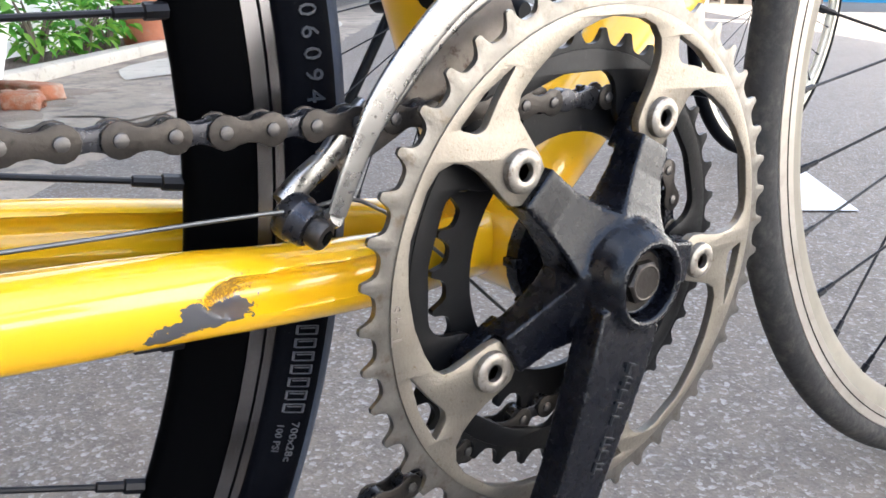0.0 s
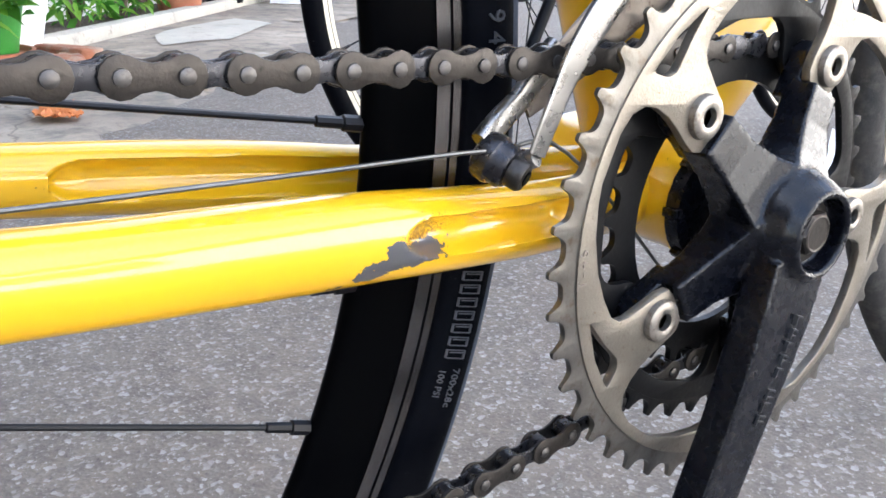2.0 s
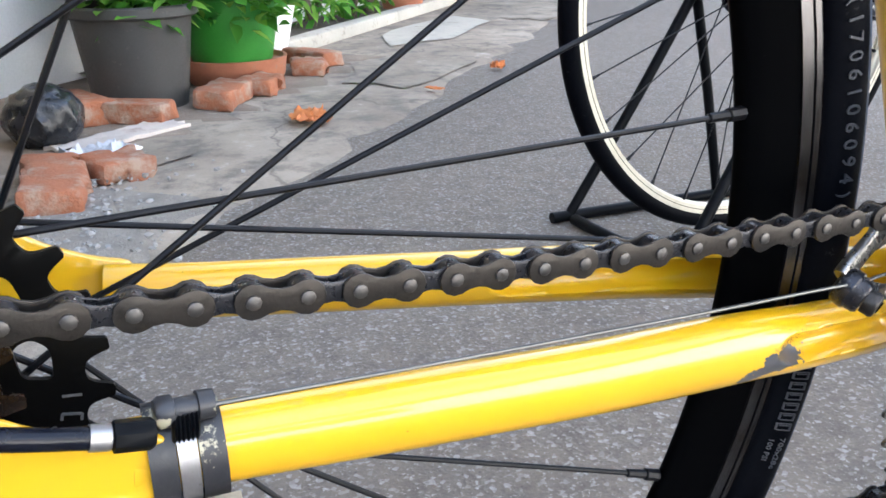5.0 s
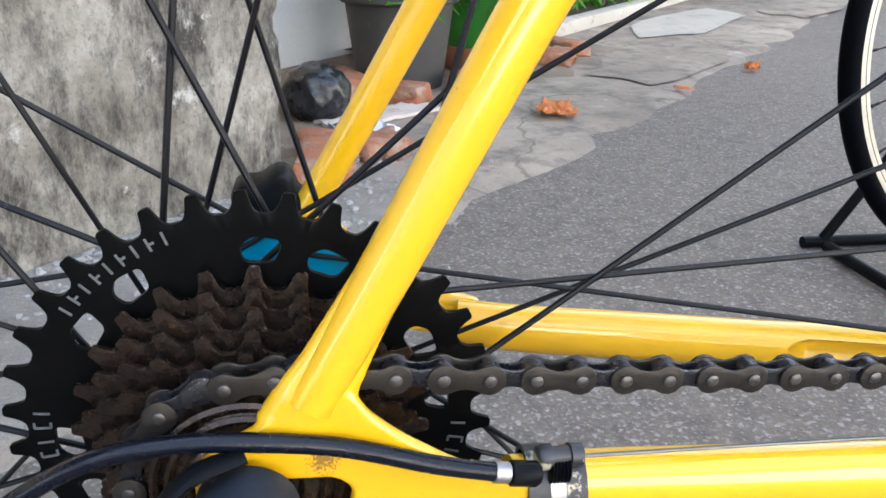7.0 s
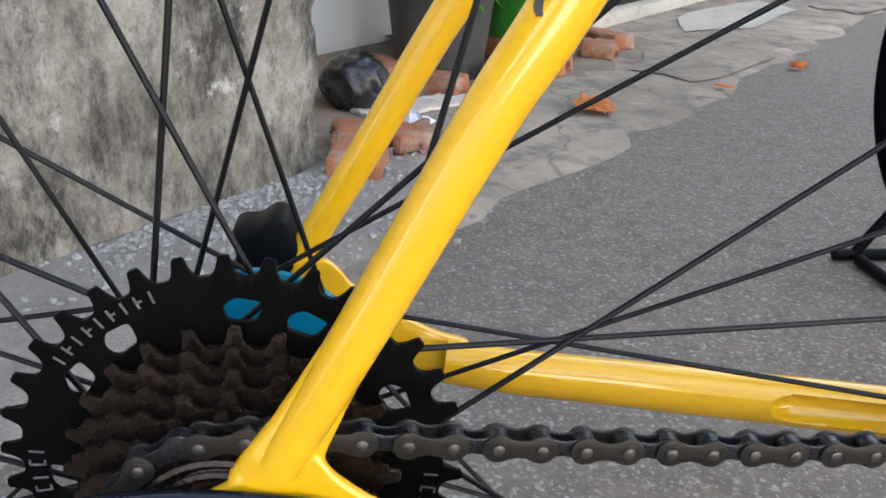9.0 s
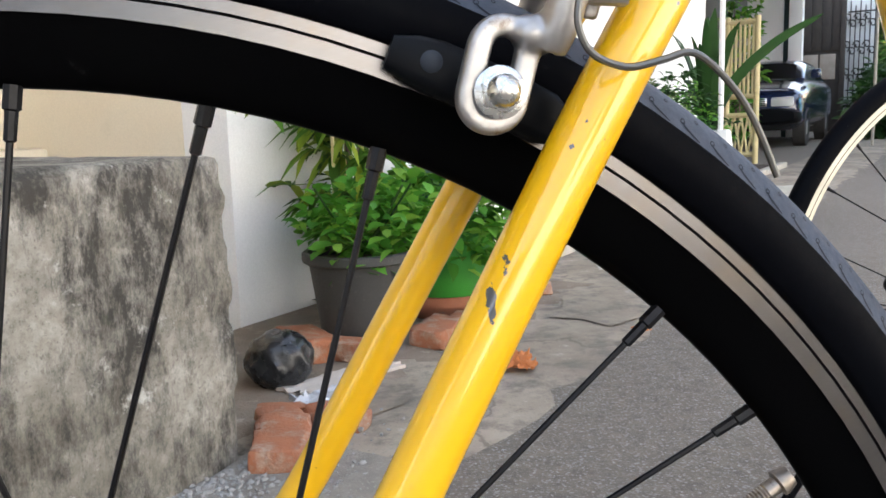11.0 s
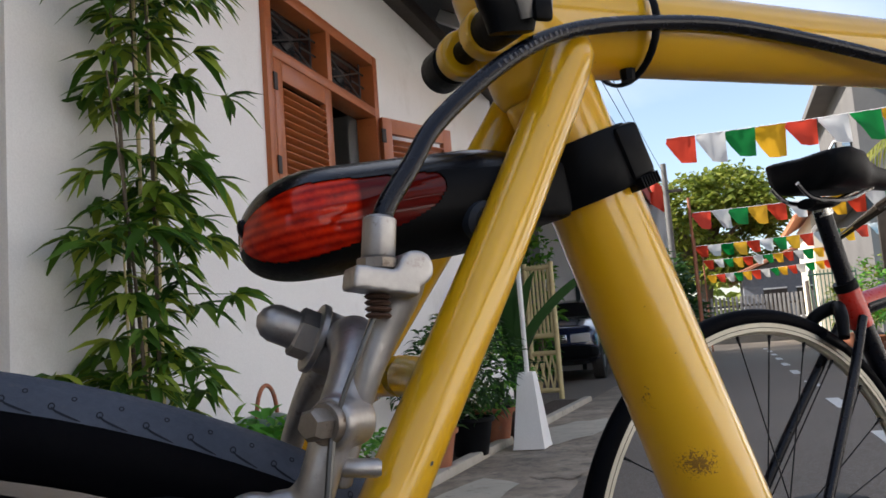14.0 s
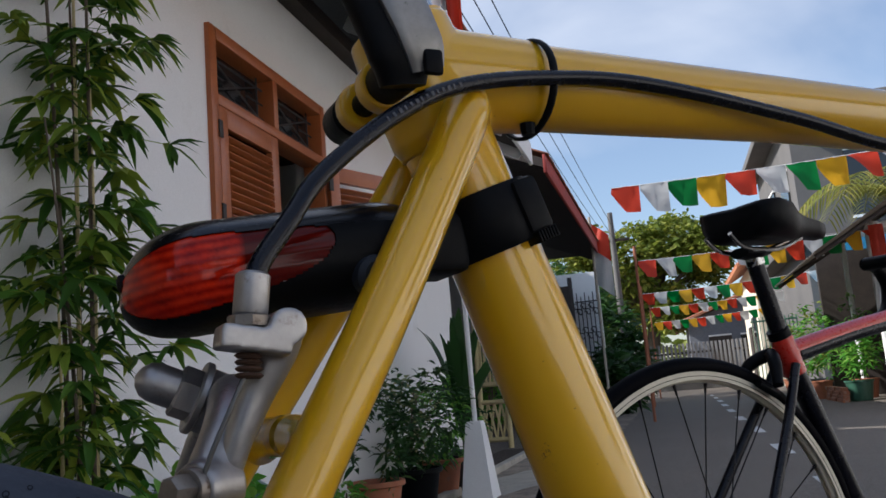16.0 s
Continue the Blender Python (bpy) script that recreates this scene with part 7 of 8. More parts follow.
b2bar("down_tube", [(0.425, 0, 0.30), (0.61, 0, 0.50), (0.79, 0, 0.70)], 0.0195, NAVY_PAINT, seg=18)
b2bar("head_tube", [(0.818, 0, 0.665), (0.770, 0, 0.810)], 0.019, RED_PAINT, seg=18)
for sy in (-1, 1):
    b2bar("chainstay", [(0.012, sy * 0.062, 0.351), (0.14, sy * 0.050, 0.330), (0.30, sy * 0.032, 0.303), (0.41, sy * 0.026, 0.287)], [0.007, 0.009, 0.010, 0.010], NAVY_PAINT, seg=12)
    b2bar("seatstay", [(0.006, sy * 0.062, 0.362), (0.08, sy * 0.050, 0.470), (0.16, sy * 0.034, 0.580), (0.222, sy * 0.018, 0.668)], [0.007, 0.0078, 0.0078, 0.007], NAVY_PAINT, seg=12)
    b2bar("fork_blade", [(0.822, sy * 0.020, 0.655), (0.855, sy * 0.040, 0.56), (0.92, sy * 0.050, 0.44), (0.985, sy * 0.050, 0.353)], [0.013, 0.012, 0.009, 0.007], NAVY_PAINT, seg=12)
    b2bar("brake_hood", [(0.840, sy * 0.205, 0.862), (0.875, sy * 0.207, 0.858), (0.905, sy * 0.208, 0.872), (0.915, sy * 0.208, 0.892)], [0.014, 0.017, 0.016, 0.011], PLASTIC, seg=14)
    b2bar("brake_lever", [(0.905, sy * 0.208, 0.872), (0.915, sy * 0.208, 0.825), (0.895, sy * 0.208, 0.77)], [0.007, 0.006, 0.004], PLASTIC, seg=10)
    b2bar("handlebar_drop", [(0.785, sy * 0.19, 0.865), (0.845, sy * 0.205, 0.862), (0.880, sy * 0.208, 0.820), (0.860, sy * 0.208, 0.765), (0.790, sy * 0.208, 0.735), (0.74, sy * 0.208, 0.73)], 0.0145, PLASTIC, seg=14)
b2bar("handlebar", [(0.785, -0.19, 0.865), (0.770, -0.10, 0.862), (0.765, 0, 0.860), (0.770, 0.10, 0.862), (0.785, 0.19, 0.865)], 0.014, PLASTIC, seg=14)
b2bar("handlebar_stem", [(0.765, 0, 0.860), (0.720, 0, 0.848), (0.765, 0, 0.822)], [0.016, 0.015, 0.017], PLASTIC, seg=14)
b2bar("seatpost", [(0.222, 0, 0.705), (0.196, 0, 0.790), (0.182, 0, 0.836)], [0.0140, 0.0136, 0.0136], NAVY_PAINT, seg=18)
b2bar("post_collar", [(0.1855, 0, 0.828), (0.1815, 0, 0.842)], 0.0146, POLISHED, "polished collar at the post's head", seg=18)
b2bar("seat_clamp", [(0.218, 0, 0.712), (0.213, 0, 0.724)], 0.0180, PLASTIC, seg=18)
# saddle: a long dished shell on two rails
bm = bmesh.new()
secs = [(-0.070, 0.050, 0.905, 0.045), (-0.062, 0.066, 0.910, 0.058), (-0.03, 0.072, 0.913, 0.062), (0.02, 0.066, 0.908, 0.056), (0.07, 0.045, 0.899, 0.044), (0.12, 0.029, 0.896, 0.030), (0.17, 0.022, 0.893, 0.026), (0.198, 0.017, 0.889, 0.022), (0.206, 0.010, 0.884, 0.014)]
rings = []
for x, w, z, h in secs:
    ring = []
    for k in range(20):
        a = 2 * math.pi * k / 20
        c, s = math.cos(a), math.sin(a)
        zz = z + (0.006 * abs(s) if c > 0 else 0) + (h * 0.12 * c if c > 0 else h * c * (0.75 + 0.25 * abs(s)))
        ring.append(bm.verts.new(b2(0.196 + x * 0.80, w * math.copysign(abs(s) ** 0.7, s), zz)))
    rings.append(ring)
for p, q in zip(rings, rings[1:]):
    for k in range(20):
        bm.faces.new((p[k], p[(k + 1) % 20], q[(k + 1) % 20], q[k]))
bm.faces.new(rings[0])
bm.faces.new(rings[-1])
saddle = part("saddle", bm, PLASTIC, bike2, "black padded saddle", sharp=60)
for sy in (-1, 1):
    b2bar("saddle_rail", [(0.105, sy * 0.024, 0.872), (0.130, sy * 0.023, 0.854), (0.165, sy * 0.022, 0.849), (0.225, sy * 0.020, 0.852), (0.290, sy * 0.014, 0.872)], 0.0036, CHROME, "", saddle, seg=8)
b2bar("saddle_clamp", [(0.150, 0, 0.846), (0.182, 0, 0.846), (0.212, 0, 0.850)], [0.012, 0.016, 0.010], PLASTIC, "", saddle, seg=14, flat=(0.7, 1.5))
# brake above the rear wheel, crankset
b2bar("brake_caliper", [(0.150, -0.036, 0.640), (0.165, -0.024, 0.672), (0.185, 0.0, 0.686), (0.165, 0.024, 0.672), (0.150, 0.036, 0.640)], [0.008, 0.010, 0.011, 0.010, 0.008], PLASTIC, seg=12)
for sy in (-1, 1):
    b2bar("brake_pad", [(0.125, sy * 0.020, 0.646), (0.165, sy * 0.020, 0.626)], 0.0065, PLASTIC, seg=10)
bm = bmesh.new()
plate(bm, tooth_outline(0.42, 0.283, 48, 0.100, 0.0945), [circle(0.42, 0.283, 0.078, 40)], -0.048, -0.045)
ring2 = part("chainring", bm, DARK_RING, bike2)
ring2.data.transform(BIKE2)
for k in range(5):
    a = radians(20 + 72 * k)
    b2bar("spider_arm", [(0.42, -0.046, 0.283), (0.42 + 0.082 * math.cos(a), -0.0465, 0.283 + 0.082 * math.sin(a))], [0.012, 0.007], BLACK_GLOSS, seg=10, flat=(1, 0.3))
for sy, a in ((-1, -30), (1, 150)):
    q = radians(a)
    end = (0.42 + 0.17 * math.cos(q), sy * 0.068, 0.283 + 0.17 * math.sin(q))
    b2bar("crank_arm", [(0.42, sy * 0.055, 0.283), end], [0.014, 0.011], BLACK_GLOSS, seg=12, flat=(1, 0.55))
    bm = box((-0.045, -0.045, -0.008), (0.045, 0.045, 0.008), 0.006, BIKE2 @ Matrix.Translation((end[0], end[1] + sy * 0.055, end[2])))
    part("pedal", bm, PLASTIC, bike2)
b2bar("chain", [(0.0, -0.047, 0.378), (0.21, -0.0465, 0.381), (0.42, -0.0465, 0.3825)], 0.003, CHAIN, seg=6)
bm = turned([(0.0, -0.046), (0.034, -0.046), (0.040, -0.038), (0.046, -0.030), (0.046, -0.026), (0.0, -0.026)], (0, 0, H2), "y", seg=32)
bmesh.ops.transform(bm, matrix=BIKE2, verts=bm.verts)
part("freewheel", bm, DARK_RING, bike2)

# its floor stand
stand2 = thing("bicycle_stand", (0.90, 0.90, 0.0), "black tubular floor stand gripping the black bicycle's rear hub", "bicycle stand", "floor stands")
for sy, y in ((-1, -0.095), (1, 0.115)):
    hold = b2(0.0, y, H2 - 0.004)
    rod(bm := bmesh.new(), b2(0.0, y - sy * 0.03, H2 - 0.002), b2(0.0, y + sy * 0.045, H2 - 0.006), [(0, 0.013), (0.05, 0.016), (0.9, 0.016), (1, 0.012)], 18)
    part("hub_cup", bm, PLASTIC, stand2)
    back, fore = hold + Vector((-0.19, sy * 0.02, 0)), hold + Vector((0.10, sy * 0.02, 0))
    back.z = fore.z = 0.010
    bar(stand2, "leg", [hold, hold.lerp(back, 0.5) + Vector((0.01, 0, 0.01)), back], 0.008, PLASTIC, seg=10)
    bar(stand2, "leg", [hold, hold.lerp(fore, 0.5) + Vector((0, 0, 0.01)), fore], 0.008, PLASTIC, seg=10)
    bar(stand2, "foot", [back + Vector((-0.03, 0, 0)), fore + Vector((0.03, 0, 0))], 0.009, PLASTIC, seg=10)
bar(stand2, "cross_bar", [b2(-0.19, -0.118, 0.010), b2(-0.20, 0.0, 0.012), b2(-0.19, 0.137, 0.010)], 0.009, PLASTIC, seg=10)


# ---- further along this side ----
def bush(name, s, n, z, size, count, ll, lw, mat, label, seed, category="shrub", group="", stems=6, clump=8, droop=0.3):
    base = sp(s, n, z)
    t = thing(name, base, label, category, group)
    r, c = random.Random(seed), base + Vector((0, 0, size[2] * 1.1))
    bm = bmesh.new()
    for k in range(stems):
        a = r.uniform(0, 6.28)
        tip = c + Vector((math.cos(a) * size[0] * 0.6, math.sin(a) * size[1] * 0.6, r.uniform(0, 0.6) * size[2]))
        sweep(bm, [base, base.lerp(tip, 0.5) + Vector((0, 0, size[2] * 0.15)), tip], [0.012, 0.008, 0.004], seg=6)
    part("stem", bm, BARK, t)
    part("foliage", foliage(c, size, count, ll, lw, seed, droop, clump), mat, t, sharp=80)
    return t


for k, (s, n, w, h, c, mt) in enumerate(((4.25, 1.40, 0.24, 0.28, 420, LEAF_DARK), (4.85, 1.36, 0.28, 0.33, 520, LEAF_DARK), (5.45, 1.38, 0.24, 0.26, 420, LEAF_LUSH), (6.1, 1.42, 0.20, 0.24, 300, LEAF_DARK))):
    p = potted("potted_plant", sp(s, n - 0.06, 0.03 if n > 1.35 else 0.012), 0.10, 0.14, 0.22, (TERRACOTTA, PLASTIC, TERRACOTTA, POT_GREY)[k], "dark leafy plant in a pot by the house wall", "", "potted plant", "plants along the wall")
    part("foliage", foliage(sp(s, n - 0.08, 0.24 + h), (w, w, h), c, 0.085, 0.026, 61 + k, 0.5, 8, 0.3), mt, p, sharp=80)
for k, (s, n, w, h, c) in enumerate(((3.35, 1.43, 0.13, 0.15, 150), (3.70, 1.40, 0.15, 0.13, 170), (3.98, 1.42, 0.12, 0.12, 120))):
    bush("low_plant", s, n, 0.03, (w, w * 0.8, h), c, 0.075, 0.030, LEAF_LUSH, "low soft green plant growing in the soil by the wall", 340 + k, "plant", "low plants by the wall", 5, 6, 0.45)
# strap-leaved plant, and a pale-leaved one
strap_plant = potted("strap_leaved_plant", sp(5.65, 1.20, 0.012), 0.11, 0.15, 0.25, POT_GREY, "tall plant with broad dark strap leaves in a pot", "dusty grey pot")
r = random.Random(8)
for k in range(15):
    a = 2 * math.pi * k / 15 + r.uniform(-0.2, 0.2)
    bm = bmesh.new()
    tall_l, reach, wide = r.uniform(0.65, 1.35), r.uniform(0.10, 0.42), r.uniform(0.045, 0.085)
    rows = []
    for j in range(9):
        f = j / 8
        c = sp(5.65, 1.20, 0.24) + Vector((math.cos(a) * reach * f ** 1.6, math.sin(a) * reach * f ** 1.6, tall_l * (f - 0.22 * f ** 3)))
        wd = wide * min(1.0, 0.12 + 3.4 * max(0, f - 0.3)) * (1 - f ** 4) * 0.6 + 0.004
        sd = Vector((-math.sin(a), math.cos(a), 0)) * wd
        rows.append((bm.verts.new(c - sd + Vector((0, 0, 0.3 * wd))), bm.verts.new(c), bm.verts.new(c + sd + Vector((0, 0, 0.3 * wd)))))
    for p, q in zip(rows, rows[1:]):
        bm.faces.new((p[0], p[1], q[1], q[0]))
        bm.faces.new((p[1], p[2], q[2], q[1]))
    part("leaf", bm, LEAF_DARK, strap_plant, sharp=80)
# one long blade that leans out over the pavement
bm, rows = bmesh.new(), []
blade = smooth_path([sp(5.65, 1.20, 0.26), sp(5.62, 1.19, 0.50), sp(5.6, 1.13, 0.64), sp(5.6, 0.95, 0.855), sp(5.6, 0.75, 1.02), sp(5.6, 0.51, 1.15)], 5)
for j, c in enumerate(blade):
    f = j / (len(blade) - 1)
    wd = 0.040 * min(1.0, 0.25 + 1.5 * f) * (1 - f ** 5) ** 0.6 + 0.002
    sd = sp(0.45, 0.50, 0.72).normalized() * wd
    rows.append((bm.verts.new(c - sd), bm.verts.new(Vector(c) + sp(0.010, 0, 0)), bm.verts.new(c + sd)))
for p, q in zip(rows, rows[1:]):
    bm.faces.new((p[0], p[1], q[1], q[0]))
    bm.faces.new((p[1], p[2], q[2], q[1]))
part("leaf", bm, LEAF_DARK, strap_plant, sharp=80)
bush("flowering_shrub", 5.1, 1.45, 0.03, (0.20, 0.20, 0.40), 260, 0.06, 0.045, leaf_material("pale_leaf", (0.22, 0.24, 0.10), (0.34, 0.33, 0.16), (0.10, 0.17, 0.04)), "shrub with pale yellowish leaves by the wall", 71)
bush("climbing_shrub", 11.5, 2.22, 0.0, (0.27, 0.27, 1.12), 900, 0.13, 0.06, LEAF_LUSH, "tall green shrub climbing at the end of the wall", 72, clump=9)
# white concrete foot with its post
foot = thing("gate_foot", sp(5.25, 1.02, 0.012), "white tapered concrete foot beside the bamboo gate", "post foot")
bm = bmesh.new()
lo = [(-0.12, -0.10, 0), (0.12, -0.10, 0), (0.12, 0.10, 0), (-0.12, 0.10, 0)]
v = [bm.verts.new(sp(5.25 + a * k, 1.02 + b * k, z)) for k, z in ((1.0, 0.012), (0.96, 0.03), (0.50, 0.46), (0.44, 0.48)) for a, b, c in lo]
for k in range(3):
    for j in range(4):
        bm.faces.new((v[4 * k + j], v[4 * k + (j + 1) % 4], v[4 * k + 4 + (j + 1) % 4], v[4 * k + 4 + j]))
bm.faces.new(v[12:])
part("body", bm, WHITE_WALL, foot)
part("post", tube([sp(5.25, 1.02, 0.47), sp(5.25, 1.02, 2.2)], 0.016, seg=12), WHITE_WALL, foot)

# bamboo gate
gate = thing("bamboo_gate", sp(10.1, 1.9, 0.0), "pale bamboo lattice gate standing open by the pavement", "gate")
GA, GB = Vector((9.65, 1.96, 0)), Vector((9.60, 1.64, 0))


def gp(f, z):
    q = GA.lerp(GB, f)
    return sp(q.x, q.y, z)


for f in (0.0, 1.0):
    part("post", tube([gp(f, 0.0), gp(f, 1.56)], 0.030, seg=12), BAMBOO, gate)
for z in (0.10, 0.52, 0.72, 1.50):
    part("rail", tube([gp(0, z), gp(1, z)], 0.028, seg=10), BAMBOO, gate)
for k in range(6):
    f = 0.14 + 0.144 * k
    part("upright", tube([gp(f, 0.72), gp(f, 1.54)], 0.016, seg=8), BAMBOO, gate)
for k in range(4):
    f = 0.14 + 0.24 * k
    part("cross_stick", tube([gp(max(0, f - 0.12), 0.11), gp(min(1, f + 0.12), 0.51)], 0.014, seg=8), BAMBOO, gate)
    part("cross_stick", tube([gp(max(0, f - 0.12), 0.51), gp(min(1, f + 0.12), 0.11)], 0.014, seg=8), BAMBOO, gate)

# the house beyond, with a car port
# part of this wall's shade lies in the darkened plaster colour
structure("wall_beyond", sbox((7.6, 3.4, 0.0), (15.6, 3.6, 3.85)), GREY_WALL, "grey wall of the next house, shade put into its colour", "wall")
# added sun blocker: its height keeps the door and back wall in shade
structure("wall_beyond_tall", sbox((15.6, 3.4, 0.0), (21.6, 3.6, 4.7)), GREY_WALL, "tall grey wall added to keep sun off the car port", "wall")
structure("inner_roof", sbox((15.9, 1.3, 3.36), (18.6, 3.398, 3.46)), DARK_WOOD, "dark timber roof over the back of the car port", "roof")
structure("car_port_end_wall", sbox((17.8, 2.73, 0.0), (17.95, 3.398, 3.355)), WHITE_WALL, "white end wall of the car port", "wall")
structure("car_port_post", sbox((17.66, 2.37, 0.0), (17.90, 2.61, 3.358), 0.01), WHITE_WALL, "white square post of the car port", "post")
structure("down_pipe", sbox((17.78, 2.62, 0.0), (17.86, 2.72, 3.4), 0.02), surface("dark_teal_pipe_paint", (0.02, 0.05, 0.05), (0.015, 0.035, 0.036), rough=(0.4, 0.6), s1=4, s2=60, bump=0.05), "dark teal down pipe beside the white post", "pipe")
structure("back_wall", sbox((21.6, 1.36, 0.0), (21.75, 3.6, 3.36)), WHITE_WALL, "white back wall behind the car port", "wall")
bm = bmesh.new()
v = [bm.verts.new(sp(s, n, z + h)) for h in (0.0, 0.09) for s, n, z in ((7.9, 0.75, 2.72), (15.5, 0.75, 2.72), (15.5, 4.4, 4.3), (7.9, 4.4, 4.3))]
for f in ((0, 1, 2, 3), (7, 6, 5, 4), (0, 4, 5, 1), (1, 5, 6, 2), (2, 6, 7, 3), (3, 7, 4, 0)):
    bm.faces.new([v[i] for i in f])
roof2 = structure("roof_beyond", bm, DARK_WOOD, "dark sloping roof with a red fascia board", "roof")
part("fascia_board", sbox((7.88, 0.715, 2.66), (15.52, 0.745, 2.84), 0.004), surface("faded_red_board", (0.36, 0.05, 0.04), (0.28, 0.04, 0.03), (0.15, 0.05, 0.04), rough=(0.6, 0.8), s3=12, bump=0.2), roof2)
tile2 = finish("roof_tile", box((-0.11, 0.0, 0.0), (0.11, 0.36, 0.018), 0.006), TILE_ROOF)
for k in range(34):
    piece("roof_tile", tile2, roof2, STREET @ Matrix.Translation((8.0 + 0.222 * k, 0.70, 2.815)) @ Matrix.Rotation(math.atan2(1.58, 3.65), 4, "X") @ Matrix.Translation((0, 0, 0.02 + 0.004 * (k % 2))))
door = structure("garage_door", sbox((21.0, 2.02, 0.0), (21.06, 2.86, 3.0), 0.004), DARK_WOOD, "dark timber garage door with two pale lower panels", "door")
for k in range(4):
    part("board", sbox((20.975, 2.04 + 0.205 * k, 1.78), (20.997, 2.23 + 0.205 * k, 2.96), 0.003), DARK_WOOD, door)
for k in range(2):
    part("panel", sbox((20.975, 2.14 + 0.36 * k, 1.15), (20.997, 2.46 + 0.36 * k, 1.70), 0.006), surface("pale_dusty_timber", (0.42, 0.35, 0.29), (0.30, 0.25, 0.20), rough=(0.6, 0.8), s1=5, s2=60, bump=0.1), door, "pale dusty timber panel")
for n in (2.005, 2.875):
    part("door_post", sbox((20.94, n - 0.05, 0.0), (21.08, n + 0.05, 3.2), 0.006), DARK_WOOD, door)
grille = thing("iron_gate", sp(21.5, 1.65, 0.0), "black wrought-iron scrolls standing before a white wall", "gate")
for k in range(6):
    part("iron_bar", tube([sp(21.50, 1.42 + 0.10 * k, 0.0), sp(21.50, 1.42 + 0.10 * k, 2.75 + 0.1 * (k % 2))], 0.013, seg=6), IRON, grille)
    for z in (1.15, 1.75, 2.35):
        c = sp(21.48, 1.47 + 0.10 * k, z + 0.14 * (k % 2))
        part("iron_scroll", tube([c + STREET @ Vector((0, 0.085 * math.cos(a) * (1 - a / 9), 0.11 * math.sin(a) * (1 - a / 9))) for a in (0.5 * j for j in range(15))], 0.014, seg=6), IRON, grille)
for z in (0.9, 2.62):
    part("rail", tube([sp(21.50, 1.38, z), sp(21.50, 1.97, z)], 0.016, seg=6), IRON, grille)

# parked car, its nose towards the camera
car = thing("car", sp(15.2, 2.5, 0.0), "dark blue saloon car parked nose-out by the house", "car")
CAR = STREET @ Matrix.Translation((13.05, 2.47, 0.0)) @ Matrix.Rotation(radians(1), 4, "Z") @ Matrix.Diagonal((1, 0.95, 1.10, 1))


def loft(secs, m, seg=24, power=0.45):
    """Rounded sections (x, half width, z from, z to) along x."""
    bm, rings = bmesh.new(), []
    for x, w, a, b in secs:
        ring = []
        for k in range(seg):
            t = 2 * math.pi * k / seg
            c, s = math.cos(t), math.sin(t)
            ring.append(bm.verts.new(m @ Vector((x, w * math.copysign(abs(c) ** power, c), (a + b) / 2 + (b - a) / 2 * math.copysign(abs(s) ** power, s)))))
        rings.append(ring)
    for p, q in zip(rings, rings[1:]):
        for k in range(seg):
            bm.faces.new((p[k], p[(k + 1) % seg], q[(k + 1) % seg], q[k]))
    bm.faces.new(rings[0])
    bm.faces.new(rings[-1])
    return bm


part("body", loft([(0.0, 0.70, 0.42, 0.66), (0.06, 0.78, 0.30, 0.74), (0.35, 0.82, 0.22, 0.80), (1.15, 0.84, 0.20, 0.92), (1.9, 0.85, 0.20, 0.96), (3.2, 0.85, 0.20, 0.97), (4.1, 0.82, 0.24, 0.95), (4.3, 0.74, 0.36, 0.86)], CAR), CAR_PAINT, car, sharp=45)
cabin = part("cabin", loft([(1.18, 0.72, 0.86, 0.94), (1.80, 0.66, 0.90, 1.19), (2.3, 0.64, 0.90, 1.23), (3.1, 0.64, 0.90, 1.22), (3.9, 0.70, 0.88, 0.96)], CAR, power=0.6), CAR_PAINT, car, sharp=45)
part("windscreen", loft([(1.14, 0.60, 0.90, 0.93), (1.70, 0.56, 0.95, 1.165)], CAR, power=0.6), GLASS_DARK, car)
part("bumper", loft([(-0.06, 0.74, 0.34, 0.50), (0.0, 0.80, 0.30, 0.52), (0.10, 0.83, 0.30, 0.50)], CAR), PLASTIC, car)
part("grille", box((-0.012, -0.34, 0.54), (0.03, 0.34, 0.66), 0.01, CAR), CHROME, car, "chromed grille")
for k in range(4):
    part("grille_slat", box((-0.018, -0.32, 0.555 + 0.026 * k), (-0.010, 0.32, 0.567 + 0.026 * k), 0.002, CAR), PLASTIC, car)
for sy in (-1, 1):
    part("headlight", box((-0.005, sy * 0.55 - 0.17, 0.53), (0.10, sy * 0.55 + 0.17, 0.67), 0.03, CAR), surface("headlight_glass", (0.62, 0.63, 0.62), (0.5, 0.51, 0.5), rough=(0.08, 0.2), bump=0.0, s1=9), car, "clear headlight glass")
    part("mirror", box((1.30, sy * 0.86 - 0.08, 0.92), (1.42, sy * 0.86 + 0.08, 1.05), 0.03, CAR), CAR_PAINT, car)
    for x in (0.78, 3.35):
        bm = turned([(0.15, -0.09), (0.20, -0.10), (0.30, -0.09), (0.30, 0.09), (0.20, 0.10), (0.15, 0.09)], (x, sy * 0.73, 0.30), "y", seg=28, closed=True)
        bmesh.ops.transform(bm, matrix=CAR, verts=bm.verts)
        wheel = part("wheel", bm, OLD_TYRE, car)
        bm = turned([(0.0, -0.06), (0.15, -0.085), (0.15, 0.085), (0.0, 0.06)], (x, sy * 0.73, 0.30), "y", seg=24)
        bmesh.ops.transform(bm, matrix=CAR, verts=bm.verts)
        part("hub_cap", bm, BRAKE_ALU, wheel)
plate_no = part("number_plate", box((-0.085, -0.20, 0.36), (-0.062, 0.20, 0.46), 0.004, CAR), PLASTIC, car)
